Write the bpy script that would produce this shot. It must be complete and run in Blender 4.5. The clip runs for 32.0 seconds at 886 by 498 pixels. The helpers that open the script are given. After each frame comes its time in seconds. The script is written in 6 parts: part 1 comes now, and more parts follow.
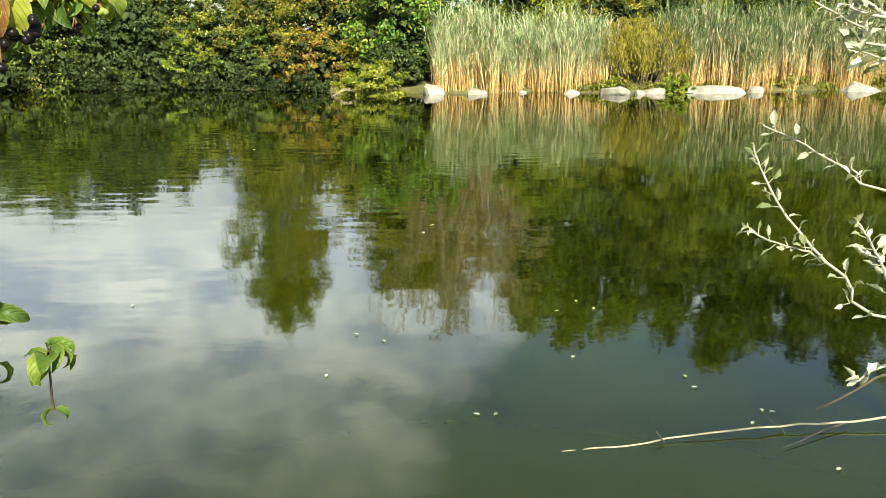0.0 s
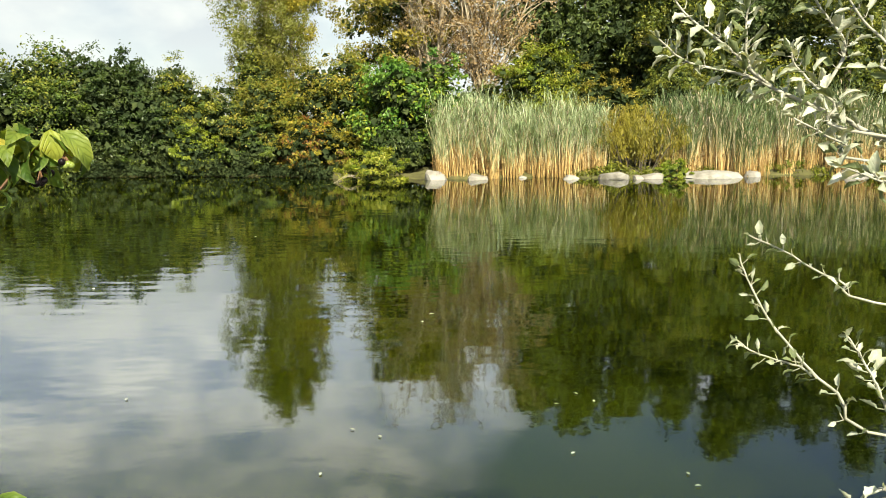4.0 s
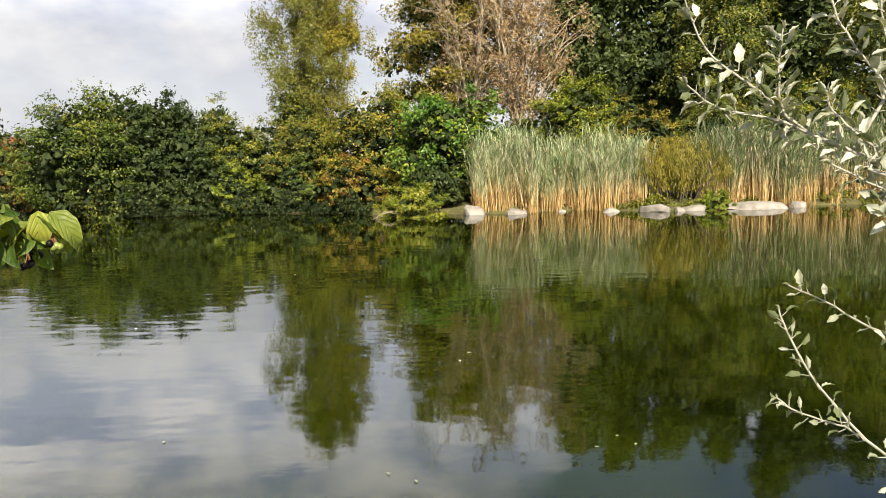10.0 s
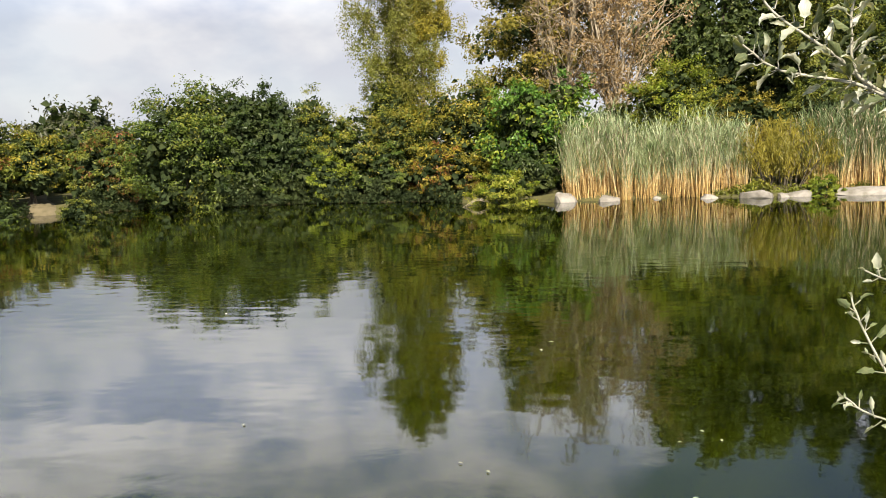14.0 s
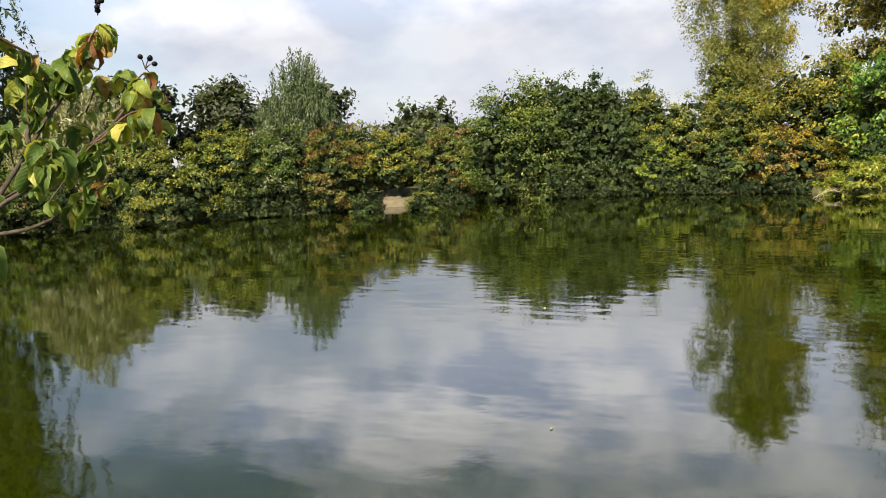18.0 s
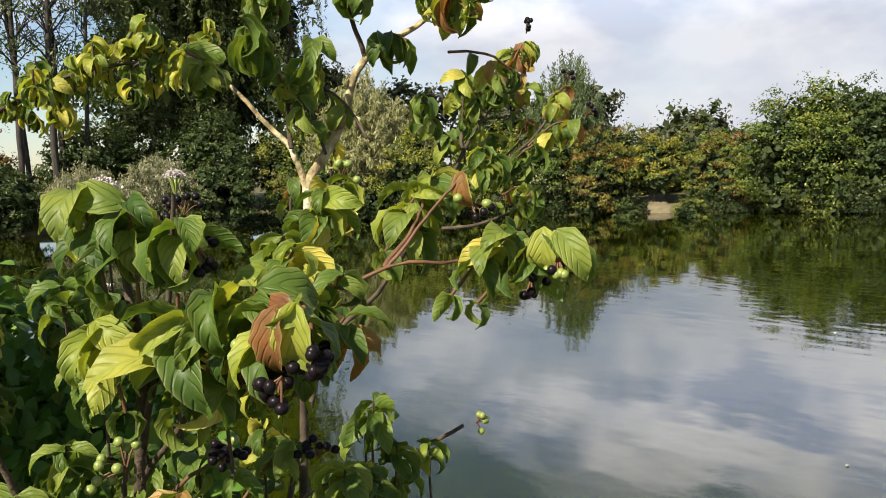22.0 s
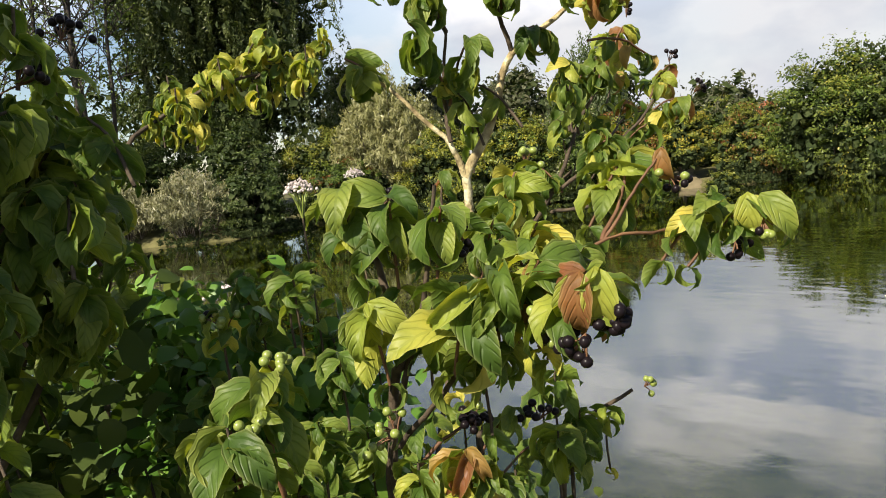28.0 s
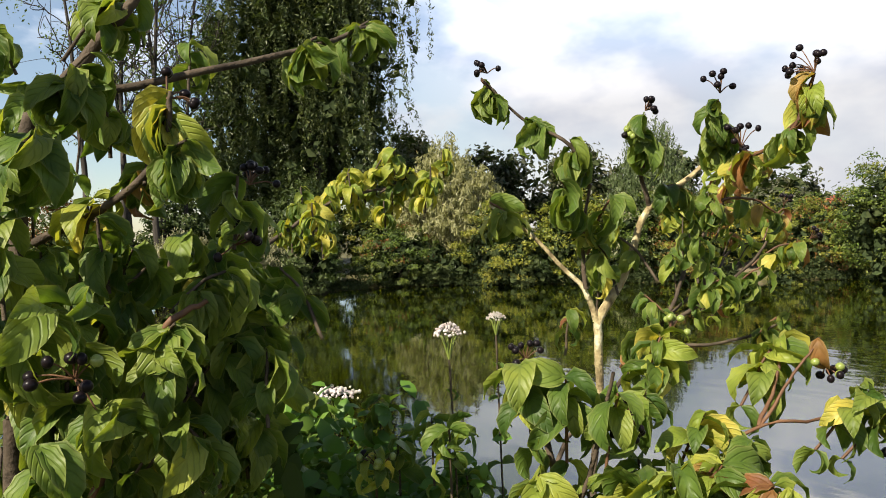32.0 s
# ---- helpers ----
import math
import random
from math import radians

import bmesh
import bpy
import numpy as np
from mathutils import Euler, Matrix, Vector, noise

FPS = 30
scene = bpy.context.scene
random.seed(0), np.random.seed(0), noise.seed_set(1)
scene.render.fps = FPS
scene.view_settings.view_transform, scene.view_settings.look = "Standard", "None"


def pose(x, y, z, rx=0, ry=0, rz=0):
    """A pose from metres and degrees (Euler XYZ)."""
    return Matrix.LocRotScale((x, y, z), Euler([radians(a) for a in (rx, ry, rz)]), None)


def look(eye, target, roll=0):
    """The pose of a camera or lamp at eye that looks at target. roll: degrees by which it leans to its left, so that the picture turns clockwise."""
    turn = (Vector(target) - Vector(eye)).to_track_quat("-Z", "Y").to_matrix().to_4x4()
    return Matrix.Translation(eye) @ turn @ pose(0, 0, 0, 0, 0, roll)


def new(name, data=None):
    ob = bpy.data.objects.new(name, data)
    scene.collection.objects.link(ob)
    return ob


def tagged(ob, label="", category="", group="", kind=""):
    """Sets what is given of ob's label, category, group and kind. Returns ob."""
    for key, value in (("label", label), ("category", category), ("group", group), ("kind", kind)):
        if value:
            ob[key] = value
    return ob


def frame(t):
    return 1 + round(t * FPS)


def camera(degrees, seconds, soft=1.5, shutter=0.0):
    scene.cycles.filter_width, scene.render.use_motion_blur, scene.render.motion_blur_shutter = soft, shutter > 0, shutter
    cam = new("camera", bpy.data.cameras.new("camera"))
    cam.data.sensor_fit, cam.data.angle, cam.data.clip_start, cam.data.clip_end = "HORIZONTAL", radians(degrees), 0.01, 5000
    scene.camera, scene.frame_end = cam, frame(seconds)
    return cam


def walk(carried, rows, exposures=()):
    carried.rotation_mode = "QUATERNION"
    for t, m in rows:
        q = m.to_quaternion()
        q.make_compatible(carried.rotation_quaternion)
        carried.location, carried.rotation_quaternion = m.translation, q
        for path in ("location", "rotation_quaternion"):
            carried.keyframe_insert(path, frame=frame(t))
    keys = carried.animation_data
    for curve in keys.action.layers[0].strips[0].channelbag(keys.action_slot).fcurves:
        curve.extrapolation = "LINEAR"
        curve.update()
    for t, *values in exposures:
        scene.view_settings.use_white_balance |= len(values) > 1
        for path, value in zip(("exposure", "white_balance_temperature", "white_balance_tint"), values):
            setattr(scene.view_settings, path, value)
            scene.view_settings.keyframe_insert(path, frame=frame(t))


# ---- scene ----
cam = camera(57.86, 32.0, soft=0.95)
PATH = [
    (0.0, (0.001, 0.001, 1.901), (0.001, 9.645, -0.744), 0.07),
    (0.5, (0.002, 0.007, 1.902), (0.004, 9.653, -0.735), -0.12),
    (1.0, (0.003, 0.019, 1.911), (0.002, 9.682, -0.664), 0.63),
    (1.5, (0.012, 0.025, 1.919), (0.014, 9.724, -0.515), 1.28),
    (2.0, (0.021, 0.029, 1.920), (0.026, 9.744, -0.451), 1.58),
    (2.5, (0.030, 0.032, 1.926), (0.036, 9.764, -0.373), 1.15),
    (3.0, (0.041, 0.035, 1.946), (0.045, 9.819, -0.118), 0.33),
    (3.5, (0.042, 0.031, 1.961), (0.056, 9.878, 0.216), -0.12),
    (5.5, (0.017, 0.021, 1.964), (-0.210, 9.894, 0.389), -0.01),
    (6.0, (0.028, 0.023, 1.966), (-0.208, 9.896, 0.395), -0.05),
    (6.5, (0.033, 0.028, 1.971), (-0.204, 9.908, 0.450), -0.08),
    (7.0, (0.038, 0.032, 1.974), (-0.281, 9.916, 0.484), -0.30),
    (7.5, (0.049, 0.040, 1.975), (-0.302, 9.927, 0.517), -0.45),
    (8.0, (0.054, 0.048, 1.977), (-0.341, 9.938, 0.548), -0.54),
    (8.5, (0.053, 0.057, 1.986), (-0.425, 9.951, 0.615), -0.59),
    (9.0, (0.051, 0.057, 1.992), (-0.481, 9.959, 0.700), -1.18),
    (9.5, (0.060, 0.069, 1.995), (-0.481, 9.979, 0.769), -1.23),
    (10.0, (0.074, 0.078, 1.998), (-0.463, 9.988, 0.772), -1.20),
    (10.5, (0.104, 0.095, 2.006), (-0.428, 10.011, 0.829), -1.10),
    (11.0, (0.120, 0.107, 2.006), (-0.423, 10.028, 0.877), -0.84),
    (11.5, (0.127, 0.111, 1.999), (-0.603, 10.020, 0.875), -0.90),
    (12.0, (0.136, 0.120, 1.996), (-0.891, 10.004, 0.877), -1.51),
    (12.5, (0.155, 0.131, 1.982), (-1.084, 9.989, 0.851), -2.39),
    (13.0, (0.163, 0.153, 1.966), (-1.133, 9.985, 0.683), -2.12),
    (13.5, (0.168, 0.169, 1.966), (-1.279, 9.974, 0.642), -2.14),
    (15.5, (0.297, 0.348, 1.964), (-2.520, 9.841, 0.570), -1.33),
    (16.0, (0.302, 0.396, 1.961), (-2.953, 9.747, 0.562), -1.83),
    (16.5, (0.296, 0.443, 1.959), (-3.562, 9.567, 0.592), -3.11),
    (17.0, (0.255, 0.508, 1.965), (-4.443, 9.239, 0.662), -4.04),
    (17.5, (0.195, 0.557, 1.980), (-4.987, 9.015, 0.717), -4.55),
    (18.0, (0.195, 0.561, 1.974), (-5.281, 8.836, 0.732), -3.92),
    (18.5, (0.216, 0.558, 1.968), (-5.546, 8.638, 0.739), -3.01),
    (19.0, (0.205, 0.551, 1.969), (-5.793, 8.460, 0.752), -3.01),
    (19.5, (0.183, 0.531, 1.981), (-6.058, 8.251, 0.781), -3.30),
    (20.0, (0.170, 0.508, 1.980), (-6.360, 7.990, 0.804), -3.57),
    (20.5, (0.142, 0.475, 1.991), (-6.672, 7.702, 0.832), -3.53),
    (21.0, (0.130, 0.432, 1.995), (-7.044, 7.312, 0.902), -3.39),
    (21.5, (0.094, 0.407, 1.997), (-7.431, 6.908, 0.936), -2.77),
    (22.0, (0.069, 0.378, 1.998), (-7.719, 6.561, 0.938), -2.09),
    (22.5, (0.062, 0.347, 1.985), (-8.008, 6.169, 0.998), -3.02),
    (23.0, (0.049, 0.340, 1.994), (-8.179, 5.934, 0.982), -2.72),
    (23.5, (0.035, 0.327, 1.995), (-8.300, 5.758, 0.982), -2.93),
    (24.0, (0.018, 0.308, 2.000), (-8.400, 5.600, 0.937), -2.48),
    (24.5, (0.020, 0.303, 1.984), (-8.488, 5.454, 0.949), -3.17),
    (25.0, (0.012, 0.293, 1.983), (-8.558, 5.343, 0.954), -3.46),
    (25.5, (0.004, 0.282, 1.986), (-8.569, 5.321, 0.929), -3.79),
    (27.5, (0.020, 0.229, 2.000), (-8.341, 5.616, 0.964), -5.94),
    (28.0, (0.024, 0.227, 2.003), (-7.977, 6.121, 0.881), -6.38),
    (28.5, (0.015, 0.205, 2.021), (-7.951, 6.145, 0.904), -4.74),
    (29.0, (0.002, 0.183, 2.037), (-8.062, 6.002, 0.980), -4.64),
    (29.5, (-0.011, 0.156, 2.051), (-8.298, 5.673, 1.109), -4.71),
    (30.0, (-0.010, 0.152, 2.058), (-8.341, 5.611, 1.173), -4.15),
    (30.5, (-0.012, 0.133, 2.070), (-8.373, 5.566, 1.310), -3.51),
    (31.0, (-0.012, 0.119, 2.083), (-8.460, 5.434, 1.473), -3.19),
    (31.5, (-0.009, 0.122, 2.089), (-8.468, 5.438, 1.658), -2.53),
    (32.0, (0.002, 0.131, 2.096), (-8.374, 5.588, 1.861), -2.21),
]
walk(cam, [(t, look(eye, target, roll)) for t, eye, target, roll in PATH], exposures=((0.0, 1.62, 6800, -5), (2.5, 1.56, 6800, -5), (4.0, 1.36, 6750, -1), (6.0, 1.22, 6650, 3), (8.0, 1.17, 6720, 9), (13.0, 1.09, 6600, 10), (20.0, 1.13, 6400, 11), (22.5, 1.08, 6450, 11), (27.0, 1.11, 6600, 10), (32.0, 1.10, 6600, 10)))

# ---- world, sun ----
SUN_AZ, SUN_EL = 166.0, 42.0
world = bpy.data.worlds.new("sky")
scene.world = world
world.use_nodes = True
nt = world.node_tree
nt.nodes.clear()


def node(tree, kind, **values):
    n = tree.nodes.new(kind)
    for key, value in values.items():
        if key in n.inputs:
            n.inputs[key].default_value = value
    return n


def math_node(tree, op, a, b=None, clamp=False):
    n = tree.nodes.new("ShaderNodeMath")
    n.operation, n.use_clamp = op, clamp
    for k, v in enumerate((a, b)):
        if v is None:
            continue
        if isinstance(v, (int, float)):
            n.inputs[k].default_value = v
        else:
            tree.links.new(v, n.inputs[k])
    return n.outputs[0]


def ramp(tree, fac, stops):
    n = tree.nodes.new("ShaderNodeValToRGB")
    els = n.color_ramp.elements
    while len(els) < len(stops):
        els.new(0.5)
    for e, (p, c) in zip(els, stops):
        e.position, e.color = p, (*c, 1) if len(c) == 3 else c
    tree.links.new(fac, n.inputs[0])
    return n.outputs[0]


def mix_rgb(tree, fac, a, b, blend="MIX"):
    n = tree.nodes.new("ShaderNodeMix")
    n.data_type, n.blend_type = "RGBA", blend
    for sock, v in ((n.inputs[0], fac), (n.inputs[6], a), (n.inputs[7], b)):
        if isinstance(v, (int, float)):
            sock.default_value = v
        elif isinstance(v, tuple):
            sock.default_value = (*v, 1) if len(v) == 3 else v
        else:
            tree.links.new(v, sock)
    return n.outputs[2]


sky = nt.nodes.new("ShaderNodeTexSky")
sky.sky_type, sky.sun_disc = "NISHITA", False
sky.sun_elevation, sky.sun_rotation = radians(SUN_EL), radians(SUN_AZ)
sky.air_density, sky.dust_density, sky.ozone_density = 1.1, 0.3, 2.0
coord = nt.nodes.new("ShaderNodeTexCoord")
sep = nt.nodes.new("ShaderNodeSeparateXYZ")
nt.links.new(coord.outputs["Generated"], sep.inputs[0])
puff = nt.nodes.new("ShaderNodeMapping")
puff.inputs["Scale"].default_value = (1.0, 1.0, 1.9)
puff.inputs["Location"].default_value = (0.35, 0.1, 0.2)
nt.links.new(coord.outputs["Generated"], puff.inputs[0])
cloud = node(nt, "ShaderNodeTexNoise", Scale=5.2, Detail=7.0, Roughness=0.50, Distortion=0.3)
nt.links.new(puff.outputs[0], cloud.inputs["Vector"])
shade = node(nt, "ShaderNodeTexNoise", Scale=9.0, Detail=4.0, Roughness=0.5)
nt.links.new(puff.outputs[0], shade.inputs["Vector"])
up = math_node(nt, "MAXIMUM", sep.outputs[2], 0.0)
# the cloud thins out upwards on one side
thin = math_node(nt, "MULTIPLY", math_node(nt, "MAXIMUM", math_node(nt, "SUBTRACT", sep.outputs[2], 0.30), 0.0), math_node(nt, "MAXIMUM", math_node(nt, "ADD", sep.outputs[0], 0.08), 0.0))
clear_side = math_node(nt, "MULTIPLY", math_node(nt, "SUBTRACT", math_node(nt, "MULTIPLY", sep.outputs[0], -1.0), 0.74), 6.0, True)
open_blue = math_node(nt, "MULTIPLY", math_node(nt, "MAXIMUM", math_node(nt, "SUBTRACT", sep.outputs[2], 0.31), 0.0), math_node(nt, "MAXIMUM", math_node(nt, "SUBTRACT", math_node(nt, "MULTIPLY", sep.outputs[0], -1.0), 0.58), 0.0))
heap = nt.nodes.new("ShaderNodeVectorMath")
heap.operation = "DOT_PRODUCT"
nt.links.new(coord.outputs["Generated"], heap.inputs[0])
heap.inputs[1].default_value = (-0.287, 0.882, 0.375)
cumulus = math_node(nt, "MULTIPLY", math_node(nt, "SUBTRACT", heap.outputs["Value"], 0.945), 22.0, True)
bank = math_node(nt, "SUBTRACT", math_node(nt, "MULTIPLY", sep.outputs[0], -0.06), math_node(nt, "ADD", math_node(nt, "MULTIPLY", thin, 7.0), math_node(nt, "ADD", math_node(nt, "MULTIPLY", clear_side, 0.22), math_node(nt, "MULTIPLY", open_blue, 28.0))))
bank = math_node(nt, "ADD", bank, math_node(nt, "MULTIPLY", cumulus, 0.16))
cover = ramp(nt, math_node(nt, "ADD", cloud.outputs[0], bank), [(0.40, (0.04, 0.04, 0.04)), (0.61, (1, 1, 1))])
tone0 = ramp(nt, shade.outputs[0], [(0.36, (0.44, 0.50, 0.68)), (0.58, (1.02, 1.00, 1.02))])
lift = ramp(nt, up, [(0.0, (0.43, 0.43, 0.43)), (0.14, (0.455, 0.455, 0.455)), (0.20, (0.66, 0.66, 0.66)), (0.27, (1.15, 1.15, 1.15)), (0.32, (1.28, 1.28, 1.28)), (0.40, (0.95, 0.95, 0.95)), (0.48, (0.70, 0.70, 0.70)), (0.62, (0.32, 0.32, 0.32)), (1.0, (0.22, 0.22, 0.22))])
haze = ramp(nt, sep.outputs[2], [(0.08, (1, 1, 1)), (0.31, (0, 0, 0))])
veil = ramp(nt, sep.outputs[2], [(0.15, (1, 1, 1)), (0.36, (0, 0, 0))])
tone = mix_rgb(nt, 1.0, mix_rgb(nt, math_node(nt, "MULTIPLY", haze, 0.75), tone0, (0.93, 0.95, 1.0)), lift, "MULTIPLY")
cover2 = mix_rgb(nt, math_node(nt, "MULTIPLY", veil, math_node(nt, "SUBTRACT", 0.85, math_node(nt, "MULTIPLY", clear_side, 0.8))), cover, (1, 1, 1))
sky_bg = node(nt, "ShaderNodeBackground", Strength=0.062)
nt.links.new(sky.outputs[0], sky_bg.inputs[0])
cloud_bg = node(nt, "ShaderNodeBackground", Strength=0.90)
nt.links.new(tone, cloud_bg.inputs[0])
blend = nt.nodes.new("ShaderNodeMixShader")
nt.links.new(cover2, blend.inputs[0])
nt.links.new(sky_bg.outputs[0], blend.inputs[1])
nt.links.new(cloud_bg.outputs[0], blend.inputs[2])
out = nt.nodes.new("ShaderNodeOutputWorld")
nt.links.new(blend.outputs[0], out.inputs[0])

sun = new("sun", bpy.data.lights.new("sun", "SUN"))
sun.data.energy, sun.data.angle, sun.data.color = 5.0, radians(0.6), (1.0, 0.90, 0.74)
az, el = radians(SUN_AZ), radians(SUN_EL)
sun.matrix_world = look((math.sin(az) * 40, math.cos(az) * 40, math.tan(el) * 40), (0, 0, 0))


# ---- materials ----
def material(name):
    m = bpy.data.materials.new(name)
    m.use_nodes = True
    m.node_tree.nodes.clear()
    return m, m.node_tree


def finish(m, tree, shader):
    o = tree.nodes.new("ShaderNodeOutputMaterial")
    tree.links.new(shader, o.inputs[0])
    return m


def noise_of(tree, scale, detail=3.0, coords="Object", stretch=None, rough=0.55):
    tc = tree.nodes.new("ShaderNodeTexCoord")
    vec = tc.outputs[coords]
    if stretch:
        mp = tree.nodes.new("ShaderNodeMapping")
        mp.inputs["Scale"].default_value = stretch
        tree.links.new(vec, mp.inputs[0])
        vec = mp.outputs[0]
    n = node(tree, "ShaderNodeTexNoise", Scale=scale, Detail=detail, Roughness=rough)
    tree.links.new(vec, n.inputs["Vector"])
    return n.outputs[0]


def foliage(name, stops, patch, patch_amount=0.5, through_light=0.32, gloss=0.42):
    """Leaves in a crown: hues vary leaf by leaf and in patches of the crown."""
    m, t = material(name)
    geo = t.nodes.new("ShaderNodeNewGeometry")
    spray = ramp(t, noise_of(t, 2.1, 2.0), [(0.38, (0, 0, 0)), (0.62, (1, 1, 1))])
    base = ramp(t, math_node(t, "ADD", math_node(t, "MULTIPLY", geo.outputs["Random Per Island"], 0.5), math_node(t, "MULTIPLY", spray, 0.5)), stops)
    p = ramp(t, noise_of(t, 0.9, 2.0), [(0.46, (0, 0, 0)), (0.66, (1, 1, 1))])
    col = mix_rgb(t, math_node(t, "MULTIPLY", p, patch_amount), base, patch)
    v = noise_of(t, 2.6, 3.0)
    col = mix_rgb(t, 0.55, col, ramp(t, v, [(0.3, (0.62, 0.66, 0.6)), (0.7, (1.10, 1.10, 1.0))]), "MULTIPLY")
    b = node(t, "ShaderNodeBsdfPrincipled", Roughness=gloss)
    b.inputs["Specular IOR Level"].default_value = 0.35
    t.links.new(col, b.inputs["Base Color"])
    tr = t.nodes.new("ShaderNodeBsdfTranslucent")
    t.links.new(mix_rgb(t, 1.0, col, (1.15, 1.2, 0.55), "MULTIPLY"), tr.inputs[0])
    mx = t.nodes.new("ShaderNodeMixShader")
    mx.inputs[0].default_value = through_light
    t.links.new(b.outputs[0], mx.inputs[1])
    t.links.new(tr.outputs[0], mx.inputs[2])
    return finish(m, t, mx.outputs[0])


def plain(name, stops, scale=4.0, rough=0.8, bump=0.3, stretch=None, per_object=False, spec=0.3, detail=5.0):
    m, t = material(name)
    n = noise_of(t, scale, detail, stretch=stretch)
    col = ramp(t, n, stops)
    big = noise_of(t, scale * 0.17, 2.0)
    col = mix_rgb(t, 0.5, col, ramp(t, big, [(0.3, (0.6, 0.6, 0.6)), (0.7, (1, 1, 1))]), "MULTIPLY")
    if per_object:
        oi = t.nodes.new("ShaderNodeObjectInfo")
        col = mix_rgb(t, 0.6, col, ramp(t, oi.outputs["Random"], [(0, (0.7, 0.68, 0.64)), (1, (1, 1, 1))]), "MULTIPLY")
    b = node(t, "ShaderNodeBsdfPrincipled", Roughness=rough)
    b.inputs["Specular IOR Level"].default_value = spec
    t.links.new(col, b.inputs["Base Color"])
    if bump:
        bp = node(t, "ShaderNodeBump", Strength=bump, Distance=0.02)
        t.links.new(n, bp.inputs["Height"])
        t.links.new(bp.outputs[0], b.inputs["Normal"])
    return finish(m, t, b.outputs[0])


def big_leaf(name, stops, vein, through_light=0.42, freq=5.2, rib=0.24):
    """One broad leaf: arched veins across its own length, hue from leaf to leaf."""
    m, t = material(name)
    oi = t.nodes.new("ShaderNodeObjectInfo")
    tc = t.nodes.new("ShaderNodeTexCoord")
    sp = t.nodes.new("ShaderNodeSeparateXYZ")
    t.links.new(tc.outputs["UV"], sp.inputs[0])
    side = math_node(t, "ABSOLUTE", math_node(t, "SUBTRACT", sp.outputs[0], 0.5))
    arch = math_node(t, "SUBTRACT", sp.outputs[1], math_node(t, "MULTIPLY", math_node(t, "POWER", side, 1.25), 3.0))
    wave = math_node(t, "SINE", math_node(t, "MULTIPLY", arch, freq * 6.283))
    groove = math_node(t, "POWER", math_node(t, "ADD", math_node(t, "MULTIPLY", wave, 0.5), 0.5), 9.0)
    mid = math_node(t, "LESS_THAN", side, 0.018)
    lines = math_node(t, "MAXIMUM", groove, mid, True)
    base = ramp(t, oi.outputs["Random"], stops)
    blot = noise_of(t, 1.7, 4.0, "UV")
    base = mix_rgb(t, 0.85, base, ramp(t, blot, [(0.30, (0.45, 0.58, 0.45)), (0.55, (1, 1, 1)), (0.75, (1.25, 1.12, 0.8))]), "MULTIPLY")
    spots = ramp(t, noise_of(t, 13.0, 2.0, "UV"), [(0.72, (0, 0, 0)), (0.76, (1, 1, 1))])
    base = mix_rgb(t, math_node(t, "MULTIPLY", spots, 0.55), base, (0.10, 0.05, 0.02))
    col = mix_rgb(t, math_node(t, "MULTIPLY", lines, rib), base, vein)
    edge = t.nodes.new("ShaderNodeAttribute")
    edge.attribute_name = "rim"
    margin = math_node(t, "MULTIPLY", math_node(t, "POWER", edge.outputs["Fac"], 7.0), 0.45)
    col = mix_rgb(t, margin, col, mix_rgb(t, 0.5, base, (0.52, 0.50, 0.20)))
    b = node(t, "ShaderNodeBsdfPrincipled", Roughness=0.46)
    b.inputs["Specular IOR Level"].default_value = 0.26
    t.links.new(col, b.inputs["Base Color"])
    bp = node(t, "ShaderNodeBump", Strength=0.45, Distance=0.002)
    t.links.new(math_node(t, "SUBTRACT", math_node(t, "MULTIPLY", blot, 0.6), lines), bp.inputs["Height"])
    t.links.new(bp.outputs[0], b.inputs["Normal"])
    tr = t.nodes.new("ShaderNodeBsdfTranslucent")
    t.links.new(mix_rgb(t, 1.0, col, (1.4, 1.3, 0.5), "MULTIPLY"), tr.inputs[0])
    mx = t.nodes.new("ShaderNodeMixShader")
    mx.inputs[0].default_value = through_light
    t.links.new(b.outputs[0], mx.inputs[1])
    t.links.new(tr.outputs[0], mx.inputs[2])
    return finish(m, t, mx.outputs[0])


